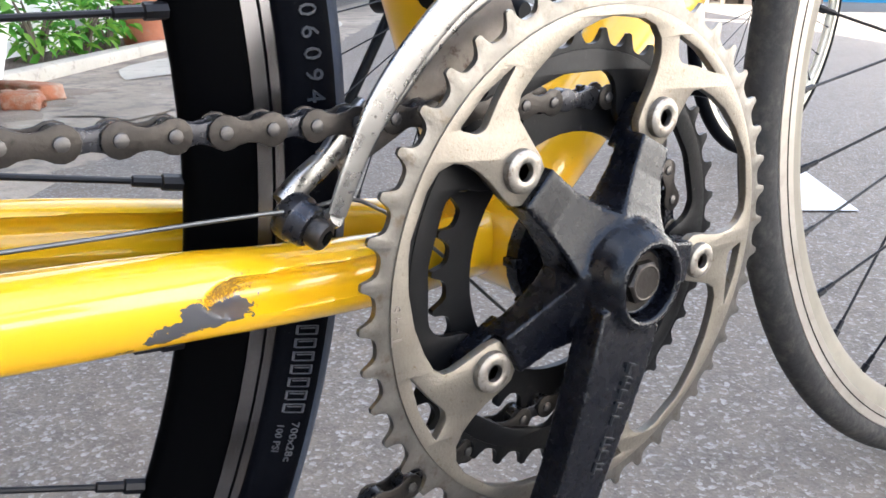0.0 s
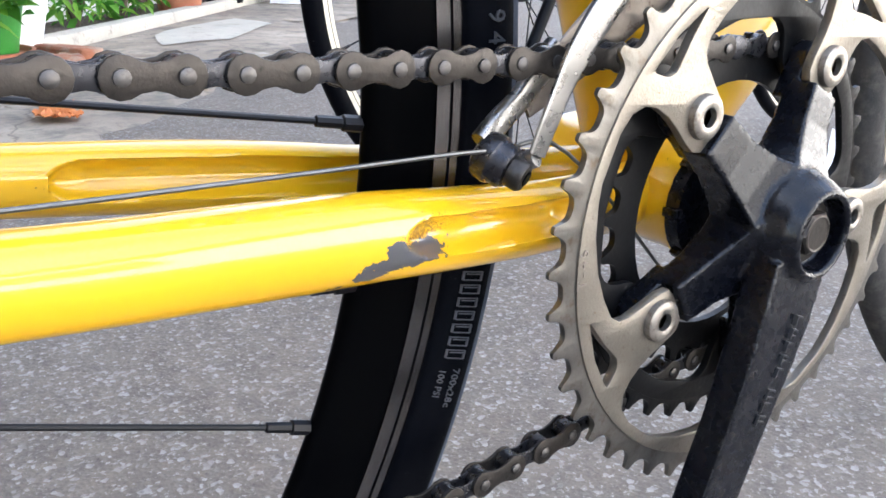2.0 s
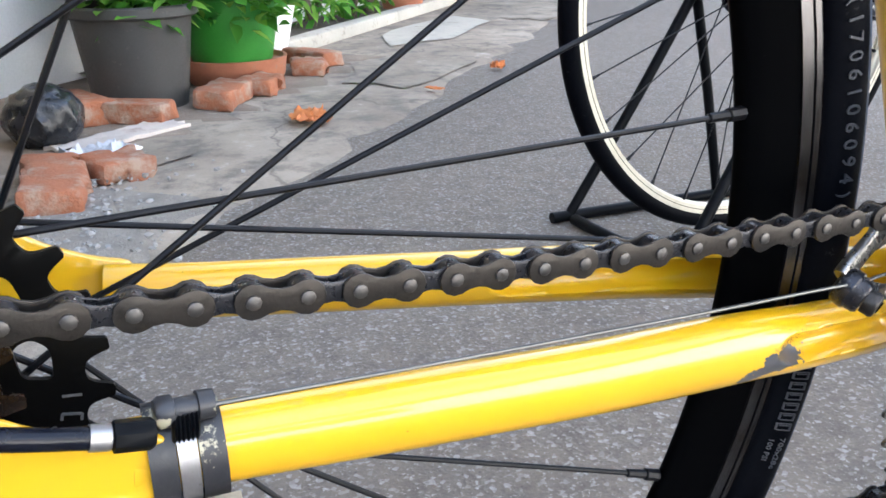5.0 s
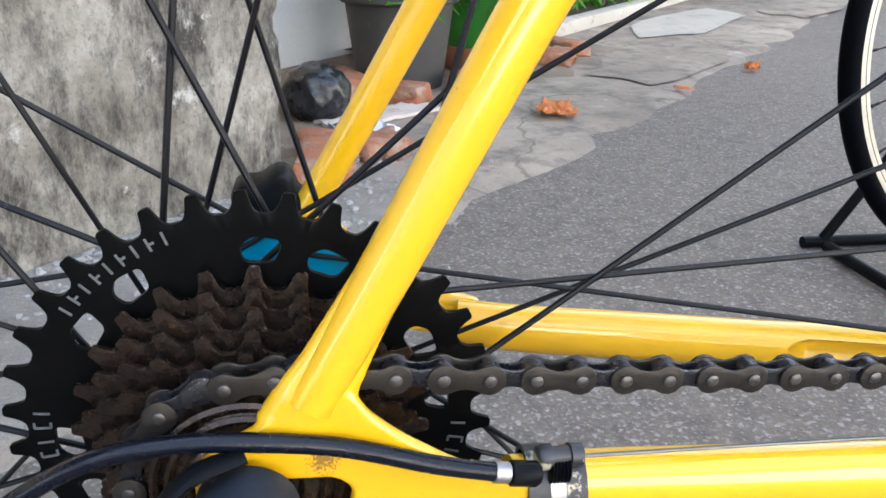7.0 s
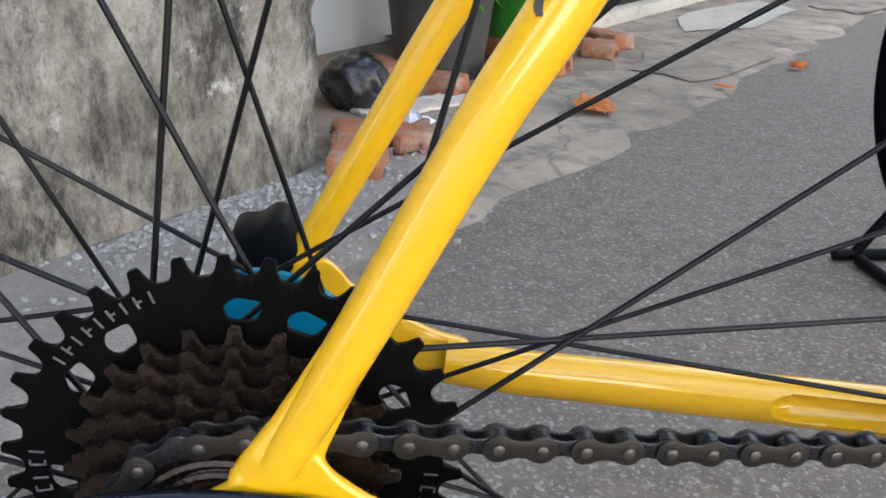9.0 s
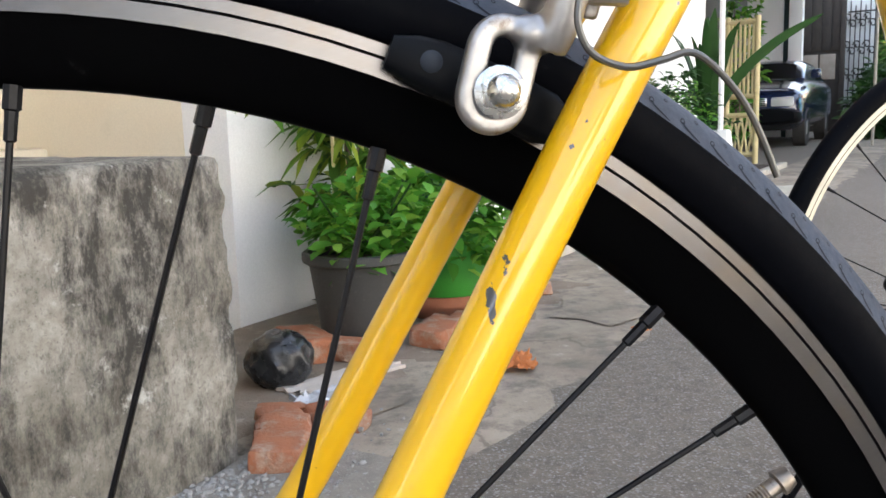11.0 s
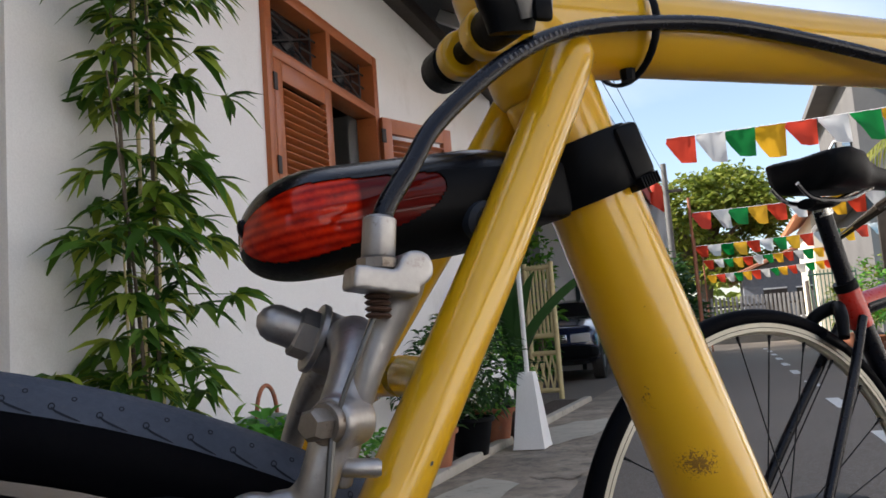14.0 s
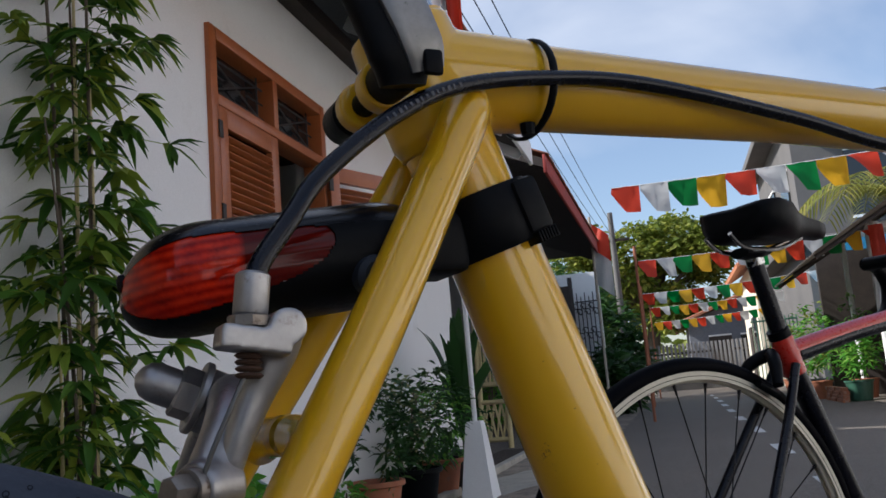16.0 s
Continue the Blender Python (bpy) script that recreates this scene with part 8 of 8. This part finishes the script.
for k in range(6):
    part("plate_bar", box((-0.088, -0.16 + 0.056 * k, 0.385), (-0.0855, -0.125 + 0.056 * k, 0.435), 0, CAR), WHITE_WALL, plate_no)

# greenery that closes this side further on
for k, (s, n, w, h, c) in enumerate(((16.2, 0.95, 0.35, 0.42, 500), (18.2, 1.0, 0.42, 0.55, 600), (20.2, 1.05, 0.5, 0.62, 700), (23.4, 1.6, 1.0, 1.5, 1100), (23.2, 3.4, 1.0, 2.0, 1000), (21.0, 0.75, 0.4, 0.9, 500), (25, 2.9, 1.7, 2.3, 1500), (29, 2.6, 1.6, 2.0, 1300), (33, 2.4, 1.6, 2.1, 1200))):
    bush("shrub", s, n, 0.0, (w, w, h), c, 0.30, 0.13, LEAF_DARK, "dense dark green shrub beside the street", 80 + k, "shrub", "shrubs along the street", clump=10)
for nm, s, n, h in (("flag_pole", 13.6, 0.80, 3.25), ("bunting_pole", 13.0, 0.14, 2.6), ("bunting_pole", 8.0, 0.17, 2.6), ("bunting_pole", 19.0, 0.27, 2.6), ("bunting_pole", 25.0, 0.24, 2.7)):
    if s < 9:
        continue
    solo(nm, tube([sp(s, n, 0), sp(s, n, h)], 0.022, seg=8), KERB if nm == "flag_pole" else TERRACOTTA, "thin pale pole carrying a red and white flag" if nm == "flag_pole" else "thin rusty pole holding a string of pennants", "pole", "" if nm == "flag_pole" else "bunting poles")
flag = thing("flag", sp(13.6, 0.80, 3.1), "red and white flag hanging limp from its pole", "flag")
for colour, a, b in (("red", 3.15, 2.72), ("white", 2.72, 2.15)):
    bm, grid = bmesh.new(), []
    for i in range(7):
        x = i / 6
        grid.append([bm.verts.new(sp(13.6, 0.79 - 0.26 * x, a + (b - a) * j / 5 - 0.22 * x) + sp(0.05 * math.sin(x * 7 + j * 0.5), 0, 0)) for j in range(6)])
    for i in range(6):
        for j in range(5):
            bm.faces.new((grid[i][j], grid[i + 1][j], grid[i + 1][j + 1], grid[i][j + 1]))
    part(colour + "_band", bm, FLAGS[colour], flag, sharp=80)

# a limp flag on a short staff fixed to the eaves board
staff = thing("eaves_flag", sp(4.20, 0.755, 2.65), "limp red and white flag on a staff at the eaves", "flag")
part("staff", tube([sp(4.20, 0.755, 2.62), sp(4.20, 0.700, 3.42)], 0.010, seg=8), WHITE_WALL, staff)
for colour, n0, n1, top, low in (("red", 0.725, 0.640, 3.38, 2.58), ("white", 0.757, 0.725, 3.10, 2.62)):
    bm, grid = bmesh.new(), []
    for i in range(7):
        x = i / 6
        grid.append([bm.verts.new(sp(4.18 + 0.02 * math.sin(x * 8 + j * 0.4), n0 + (n1 - n0) * x, top + (low - top) * j / 7 + 0.03 * math.sin(x * 5))) for j in range(8)])
    for i in range(6):
        for j in range(7):
            bm.faces.new((grid[i][j], grid[i + 1][j], grid[i + 1][j + 1], grid[i][j + 1]))
    part(colour + "_band", bm, FLAGS[colour], staff, sharp=80)

# strings of pennants over the street
ORDER = ("red", "white", "green", "yellow")


def bunting(s, a, b, pitch, first):
    """a, b: (n, z) of its ends."""
    t = thing("bunting", sp(s, a[0], a[1]), "string of red, white, green and yellow cloth pennants", "bunting", "strings of pennants")
    length = abs(b[0] - a[0])
    sag = lambda f: -0.05 * length * f * (1 - f)
    at = lambda f: sp(s + 0.25 * f, a[0] + (b[0] - a[0]) * f, a[1] + (b[1] - a[1]) * f + sag(f))
    part("cord", tube([at(k / 24) for k in range(25)], 0.004, seg=5), WHITE_WALL, t)
    r = random.Random(int(s * 10))
    for k in range(int(length / pitch)):
        f0, f1 = k * pitch / length, (k + 0.97) * pitch / length
        p, q = at(f0), at(f1)
        d, way = r.uniform(0.92, 1.10) * pitch, sp(r.uniform(-0.12, 0.12), r.uniform(-0.03, 0.03), 0)
        bm, grid = bmesh.new(), []
        for i in range(5):
            u = i / 4
            drop = d * min(1.0, 0.20 + 1.5 * u)
            grid.append([bm.verts.new(p.lerp(q, u) - Vector((0, 0, drop * j / 4)) + way * (j / 4) * (1 + 0.4 * math.sin(u * 5)) + sp(0.012 * math.sin(u * 9 + k + j), 0, 0)) for j in range(5)])
        for i in range(4):
            for j in range(4):
                bm.faces.new((grid[i][j], grid[i + 1][j], grid[i + 1][j + 1], grid[i][j + 1]))
        part("pennant", bm, FLAGS[ORDER[(k + first) % 4]], t, sharp=80)


bunting(8.0, (0.14, 2.44), (-4.2, 2.62), 0.262, 0)
bunting(13.0, (0.10, 2.37), (-4.2, 2.55), 0.262, 0)
bunting(19.0, (0.25, 2.42), (-4.0, 2.60), 0.262, 0)
bunting(25.0, (0.22, 2.55), (-4.0, 2.70), 0.262, 0)
bunting(28.0, (0.20, 2.30), (-3.8, 2.50), 0.262, 3)


# ---- the far side and the end of the street ----
def house(name, label, s0, s1, n0, n1, h, wall, roof=None, rise=1.4, openings=(), over=0.5, group="houses"):
    """Walls from s0 to s1 and n0 (towards the street) to n1, openings on the street side and the near end."""
    t = thing(name, sp((s0 + s1) / 2, (n0 + n1) / 2, 0), label, "house", group)
    part("wall", sbox((s0, min(n0, n1), 0), (s1, max(n0, n1), h)), wall, t)
    if roof:
        bm = bmesh.new()
        nm, sg = (n0 + n1) / 2, math.copysign(1, n0 - n1)
        prof = [(n0 + sg * over, h - 0.15), (nm, h + rise), (n1 - sg * over, h - 0.15)]
        for (a, za), (b, zb) in zip(prof, prof[1:]):
            v = [bm.verts.new(sp(s, n, z + e)) for e in (0.0, 0.10) for s, n, z in ((s0 - over, a, za), (s1 + over, a, za), (s1 + over, b, zb), (s0 - over, b, zb))]
            for f in ((0, 1, 2, 3), (7, 6, 5, 4), (0, 4, 5, 1), (1, 5, 6, 2), (2, 6, 7, 3), (3, 7, 4, 0)):
                bm.faces.new([v[i] for i in f])
        rf = part("roof", bm, roof, t)
        v = [(s0 - 0.002, n0, h), (s0 - 0.002, nm, h + rise * 0.93), (s0 - 0.002, n1, h)]
        bm = bmesh.new()
        gable = [bm.verts.new(sp(*q)) for q in v] + [bm.verts.new(sp(q[0] + 0.15, q[1], q[2])) for q in v]
        bm.faces.new(gable[:3])
        bm.faces.new(gable[3:][::-1])
        for i in range(3):
            bm.faces.new((gable[i], gable[(i + 1) % 3], gable[3 + (i + 1) % 3], gable[3 + i]))
        part("gable", bm, wall, t)
        if s0 < 40:                                  # rows of tiles as ribs down the slope
            m = int((s1 - s0 + 2 * over) / 0.25)
            rib = finish("tile_row", tube([Vector((0, 0, 0)), STREET @ Vector((0, nm - prof[0][0], prof[1][1] - prof[0][1]))], 0.055, seg=6), roof)
            for k in range(min(m, 40)):
                piece("tile_row", rib, rf, Matrix.Translation(sp(s0 - over + 0.12 + 0.25 * k, prof[0][0], prof[0][1] + 0.09)))
    sg = math.copysign(1, n0 - n1)
    for side, a, z, w, hh, mt in openings:
        if side == "street":
            lo, hi = (a - w / 2, n0 + sg * 0.004, z), (a + w / 2, n0 + sg * 0.05, z + hh)
        else:
            lo, hi = (s0 - 0.05, a - w / 2, z), (s0 - 0.004, a + w / 2, z + hh)
        lo2, hi2 = Vector(lo), Vector(hi)
        lo, hi = Vector([min(p, q) for p, q in zip(lo2, hi2)]), Vector([max(p, q) for p, q in zip(lo2, hi2)])
        wd = part("window" if z > 0.3 else "door", sbox(lo, hi), mt, t)
        fr = 0.06
        e = Vector((0, 0.02, 0)) if side == "street" else Vector((0.02, 0, 0))
        for zz in (lo.z - fr, hi.z):
            q0, q1 = lo.copy(), hi.copy()
            q0.z, q1.z = zz, zz + fr
            part("frame", sbox(q0 - e, q1 + e), WHITE_WALL, wd)
    return t


BLUE_WALL = surface("blue_painted_wall", (0.03, 0.26, 0.46), (0.025, 0.22, 0.40), (0.12, 0.28, 0.38), rough=(0.7, 0.85), s1=2, s2=90, s3=5, bump=0.1)
LIGHT_TILE = surface("orange_roof_tile", (0.52, 0.20, 0.09), (0.42, 0.15, 0.07), (0.25, 0.12, 0.08), rough=(0.75, 0.9), s1=3, s2=60, s3=9, bump=0.3, depth=0.01)
house("house", "sunlit cream house with an orange tiled roof", 28.5, 34.0, -3.0, -8.0, 3.9, CREAM_WALL, LIGHT_TILE, 1.5, (("street", 30.0, 1.0, 1.0, 1.3, GLASS_DARK), ("street", 32.0, 0.02, 0.9, 2.0, DARK_WOOD), ("end", -4.0, 1.1, 0.9, 1.2, GLASS_DARK), ("end", -6.0, 1.1, 0.9, 1.2, GLASS_DARK)))
house("house", "unfinished grey multi-storey concrete house", 20.5, 27.5, -3.4, -11.0, 6.3, GREY_WALL, None, 0, (("street", 22.0, 3.9, 1.2, 1.3, GLASS_DARK), ("street", 24.5, 3.9, 1.2, 1.3, GLASS_DARK), ("end", -5.2, 3.8, 1.4, 1.5, GLASS_DARK), ("end", -8.0, 3.8, 1.4, 1.5, GLASS_DARK)))
structure("roof_slab", sbox((20.0, -11.4, 6.3), (28.0, -2.9, 6.5), 0.02), GREY_WALL, "projecting concrete roof slab", "roof slab")
structure("balcony_slab", sbox((20.2, -11.2, 3.25), (28.0, -2.95, 3.42), 0.02), GREY_WALL, "projecting concrete storey slab", "slab")
house("house", "low house with a bright blue street wall", 17.4, 20.4, -3.6, -9.0, 2.9, BLUE_WALL, None, 0, (("end", -4.6, 0.02, 0.9, 2.0, WHITE_WALL), ("street", 18.6, 1.0, 0.9, 1.1, GLASS_DARK)))
# this house's shade is painted in: its walls get a dimmed colour
house("house", "brown-roofed house behind the fence, shade put into its wall colour", 37.0, 44.0, -1.0, -9.0, 2.7, surface("shade_dimmed_blue_grey_wall", (0.18, 0.19, 0.22), (0.14, 0.15, 0.17), rough=(0.8, 0.9), bump=0.1), TILE_ROOF, 1.5, (("end", -2.2, 0.02, 0.9, 2.0, DARK_WOOD), ("end", -3.6, 0.9, 1.2, 1.1, GLASS_DARK)), group="houses")
# out of view: its white sunlit walls throw light back on the near side
house("house", "unseen white house across the street, added to bounce sunlight", -8.0, 11.5, -5.6, -9.5, 3.0, WHITE_WALL, TILE_ROOF, 1.2, (("street", 2.0, 1.0, 1.4, 1.2, GLASS_DARK), ("street", 5.0, 0.02, 1.0, 2.1, DARK_WOOD), ("street", -3.0, 1.0, 1.4, 1.2, GLASS_DARK), ("street", 9.0, 1.0, 1.4, 1.2, GLASS_DARK)))
house("house", "plain house closing the street behind", -22.0, -14.0, 3.0, -8.0, 4.0, WHITE_WALL, TILE_ROOF, 1.6)
house("house", "tall plain house behind the near row", -12.0, 4.0, 9.5, 15.0, 4.4, WHITE_WALL, TILE_ROOF, 1.6)
# lean-to roof with its white post
lean = thing("lean_to_roof", sp(14.0, -3.2, 0), "weathered corrugated lean-to roof on white posts", "lean-to")
bm = bmesh.new()
rows = []
for k in range(41):
    s = 11.8 + 4.6 * k / 40
    z = 0.016 * math.cos(k * math.pi)
    rows.append([bm.verts.new(sp(s, n, zz + z)) for n, zz in ((-2.15, 2.05), (-3.1, 2.62), (-4.6, 3.45))])
for p, q in zip(rows, rows[1:]):
    for j in range(2):
        bm.faces.new((p[j], p[j + 1], q[j + 1], q[j]))
bmesh.ops.solidify(bm, geom=bm.faces[:], thickness=0.012)
part("sheet", bm, surface("weathered_sheet", (0.20, 0.17, 0.14), (0.13, 0.11, 0.09), (0.28, 0.2, 0.14), rough=(0.6, 0.8), s3=6, bump=0.1), lean)
for s in (12.0, 14.2, 16.2):
    part("rafter", tube([sp(s, -2.2, 2.02), sp(s, -4.55, 3.38)], 0.035, seg=8), DARK_WOOD, lean)
    part("post", tube([sp(s, -3.35, 0), sp(s, -3.35, 2.72)], 0.045, seg=12), WHITE_WALL, lean)
part("gutter_pipe", tube(smooth_path([sp(13.2, -3.2, 0.3), sp(13.2, -3.2, 2.35), sp(13.2, -3.3, 2.5), sp(13.2, -3.6, 2.52)], 5), 0.05, seg=12), WHITE_WALL, lean)
structure("lean_to_partition", sbox((16.7, -4.6, 0.0), (16.8, -2.95, 2.6)), DARK_WOOD, "dark timber end wall under the lean-to roof", "wall")
# the dark timber colour stands for the shade below the sheet roof
structure("lean_to_back", sbox((11.6, -4.75, 0), (16.8, -4.6, 3.4)), DARK_WOOD, "dark timber wall standing for the shade behind the lean-to", "wall")
# red cloth on the post
bm, grid = bmesh.new(), []
for i in range(5):
    grid.append([bm.verts.new(sp(13.0 + 0.02 * math.sin(i * 2 + j), -3.1 - 0.05 * i, 2.5 - 0.16 * j)) for j in range(6)])
for i in range(4):
    for j in range(5):
        bm.faces.new((grid[i][j], grid[i + 1][j], grid[i + 1][j + 1], grid[i][j + 1]))
solo("red_banner", bm, FLAGS["red"], "narrow red cloth banner hanging by the pipe", "banner", sharp=80)
# palm
palm = thing("palm", sp(14.6, -3.9, 0), "palm with long feathered fronds over the lean-to roof", "palm tree")
part("trunk", tube([sp(14.6, -4.4, 0), sp(14.55, -4.2, 1.6), sp(14.5, -3.9, 3.1)], [0.14, 0.11, 0.09], seg=12), BARK, palm)
r = random.Random(4)
for k in range(12):
    a = 2 * math.pi * k / 12 + r.uniform(-0.15, 0.15)
    bm, prev = bmesh.new(), None
    line = []
    for j in range(12):
        f = j / 11
        line.append(sp(14.5, -3.9, 3.1) + Vector((math.cos(a) * 1.5 * f, math.sin(a) * 1.5 * f, 0.55 * math.sin(f * 2.2) - 0.55 * f * f)))
    sweep(bm, line, [0.018 - 0.0012 * j for j in range(12)], seg=5)
    for j in range(1, 12):
        d = (line[j] - line[j - 1]).normalized()
        for sd in (-1, 1):
            side = d.cross(Vector((0, 0, 1))).normalized() * sd
            for e in (0.0, 0.5):
                leaf(bm, line[j - 1].lerp(line[j], e), side + d * 0.7 + Vector((0, 0, 0.1)), 0.50 * (1 - 0.5 * abs(j / 11 - 0.4)), 0.035, 0.5)
    part("frond", bm, leaf_material("palm_leaf", (0.16, 0.19, 0.03), (0.26, 0.26, 0.05), (0.34, 0.30, 0.07)) if k == 0 else bpy.data.materials["palm_leaf"], palm, sharp=80)
# shrubs and pots on the far side
for k, (s, n, w, h, c) in enumerate(((16.6, -2.7, 0.40, 0.62, 420), (17.2, -3.1, 0.42, 0.80, 460), (15.6, -3.25, 0.36, 0.62, 380), (18.6, -2.9, 0.35, 0.5, 320), (14.8, -3.0, 0.28, 0.42, 300), (21.0, -2.8, 0.4, 0.6, 300))):
    p = potted("potted_plant", sp(s, n, 0.0), 0.16, 0.21, 0.32, (TERRACOTTA, POT_GREY, TERRACOTTA, POT_GREY, GREEN_PAINT, TERRACOTTA)[k], "sunlit shrub in a pot on the far side", "", "potted plant", "pots on the far side")
    part("foliage", foliage(sp(s, n, 0.40 + h), (w, w, h), c, 0.17, 0.05, 120 + k, 0.4, 8, 0.3), LEAF_TREE if k % 2 else LEAF_LUSH, p, sharp=80)
stack = thing("brick_stack", sp(15.2, -2.85, 0), "low stack of orange bricks under the flower pots", "bricks")
one = finish("brick", box((-0.10, -0.05, 0), (0.10, 0.05, 0.055), 0.004), BRICK)
for k in range(28):
    piece("brick", one, stack, STREET @ Matrix.Translation((14.6 + 0.215 * (k % 7), -2.72 - 0.01 * (k % 3), 0.058 * (k // 7))))
# green barred gate of the far house, fence across the end
gate2 = thing("street_gate", sp(22.4, -2.6, 0), "tall green barred metal gate beside the street", "gate")
for k in range(14):
    part("bar", tube([sp(23.4, -2.30 - 0.09 * k, 0.1), sp(23.4, -2.30 - 0.09 * k, 1.9)], 0.014, seg=6), GREEN_PAINT, gate2)
for z in (0.2, 1.8):
    part("rail", tube([sp(23.4, -2.26, z), sp(23.4, -3.52, z)], 0.022, seg=6), GREEN_PAINT, gate2)
fence = thing("picket_fence", sp(34.0, -0.9, 0), "grey picket fence across the end of the street", "fence")
picket = finish("picket", box((-0.02, -0.045, 0.0), (0.02, 0.045, 1.7), 0.01), surface("dull_grey_paint", (0.16, 0.16, 0.165), (0.12, 0.12, 0.125), rough=(0.7, 0.8), bump=0.1))
for k in range(34):
    piece("picket", picket, fence, STREET @ Matrix.Translation((34.0, 1.6 - 0.15 * k, 0.05)))
for z in (0.5, 1.35):
    part("rail", sbox((34.03, -3.5, z), (34.07, 1.7, z + 0.08)), DARK_WOOD, fence)
structure("fence_footing", sbox((33.9, -3.6, 0.0), (34.15, 1.8, 0.35)), GREY_WALL, "low grey wall under the fence", "wall")

# the big tree at the end
tree = thing("tree", sp(41.5, 0.5, 0), "large spreading tree with a dense sunlit crown", "tree")
part("trunk", tube(smooth_path([sp(41.5, 0.5, 0), sp(41.4, 0.6, 1.6), sp(41.6, 0.4, 3.2)], 4), [0.42, 0.38, 0.35, 0.33, 0.32, 0.31, 0.30, 0.29, 0.28], seg=14), BARK, tree)
r = random.Random(99)
crown = bmesh.new()
for k in range(20):
    a = 2 * math.pi * k / 20
    rad_t = r.uniform(1.0, 4.0)
    c = sp(41.5 + rad_t * 0.8 * math.cos(a), 0.6 + rad_t * math.sin(a), r.uniform(3.6, 7.3) - 0.35 * max(0, rad_t - 2))
    part("limb", tube([sp(41.5, 0.5, 2.9), sp(41.5, 0.5, 3.0).lerp(c, 0.5) + Vector((0, 0, 0.4)), c], [0.17, 0.10, 0.04], seg=8), BARK, tree)
    rr = r.uniform(1.0, 1.7)
    for j in range(105):
        d = Vector((r.gauss(0, 1), r.gauss(0, 1), r.gauss(0, 1))).normalized() * rr * r.uniform(0.4, 1.0) ** 0.4
        q = c + Vector((d.x, d.y, d.z * 0.8))
        for i in range(7):
            leaf(crown, q + Vector((r.gauss(0, 0.16), r.gauss(0, 0.16), r.gauss(0, 0.13))), rand_way(r, 0.1) + d * 0.4, r.uniform(0.24, 0.44), r.uniform(0.14, 0.24), 0.3, twist=r.uniform(-1, 1))
part("crown", crown, LEAF_TREE, tree, sharp=80)
bm = bmesh.new()
for k in range(3000):
    s, n = r.uniform(48, 60), r.uniform(-40, 45)
    z = abs(r.gauss(0, 2.2)) + 0.5
    leaf(bm, sp(s, n, z), rand_way(r, 0.2), r.uniform(0.7, 1.3), r.uniform(0.4, 0.8), 0.3, twist=r.uniform(-1, 1))
solo("far_trees", bm, LEAF_TREE, "belt of far green trees beyond the houses", "trees", kind="stuff", sharp=80)
# overhead wires on their pole
pole = thing("utility_pole", sp(29.0, 1.25, 0), "grey concrete utility pole carrying street wires", "utility pole")
part("shaft", tube([sp(29, 1.25, 0), sp(29, 1.25, 6.2)], [0.13, 0.09], seg=14), GREY_WALL, pole)
part("cross_arm", sbox((28.95, 0.7, 5.2), (29.05, 1.8, 5.3), 0.01), DARK_WOOD, pole)
wires = thing("overhead_wires", sp(29, 1.25, 5.3), "three thin black wires running along the street", "wires")
for k, n in enumerate((1.02, 1.18, 1.36)):
    pts = []
    for j in range(21):
        f = j / 20
        pts.append(sp(-8 + 37 * f, n + 0.35 * (1 - f), 5.32 - 0.05 * k - 1.8 * f * (1 - f)))
    part("wire", tube(pts, 0.008, seg=5), CABLE, wires)

# road paint
for k, (s, n, L) in enumerate(((4.6, -0.98, 0.9), (7.0, -0.98, 0.9), (9.4, -1.0, 0.9), (11.8, -1.0, 0.9), (14.2, -1.02, 0.9), (16.6, -1.05, 0.9), (19.0, -1.08, 0.9), (21.4, -1.1, 0.9), (23.8, -1.1, 0.9))):
    structure("lane_mark", sbox((s, n - 0.05, -0.01), (s + L, n + 0.05, 0.004)), ROAD_WHITE, "worn white lane dash on the asphalt", "road marking")
bm = bmesh.new()
tri = [sp(1.95, -1.00, 0.004), sp(1.45, -0.80, 0.004), sp(1.465, -0.968, 0.004)]
bm.faces.new([bm.verts.new(p) for p in tri])
structure("road_triangle", bm, ROAD_WHITE, "white triangle painted on the asphalt", "road marking")
# behind the block, before the cream wall
solo("cardboard_box", sbox((0.62, 2.16, 0.0), (0.95, 2.46, 0.86), 0.01), surface("beige_board", (0.50, 0.40, 0.29), (0.42, 0.33, 0.23), (0.3, 0.24, 0.17), rough=(0.7, 0.85), s1=6, bump=0.1), "tall beige board box by the cream wall", "box")
p = potted("potted_plant", sp(0.35, 2.3, 0.0), 0.14, 0.18, 0.5, TERRACOTTA, "dark leafy plant in a tall pot by the cream wall", "")
part("foliage", foliage(sp(0.35, 2.3, 0.75), (0.22, 0.22, 0.25), 300, 0.09, 0.04, 140, 0.4, 7, 0.3), LEAF_DARK, p, sharp=80)
structure("low_ledge", sbox((-6.9, 2.40, 0.0), (1.70, 2.598, 0.55), 0.01), CREAM_WALL, "cream ledge along the foot of the wall", "ledge")
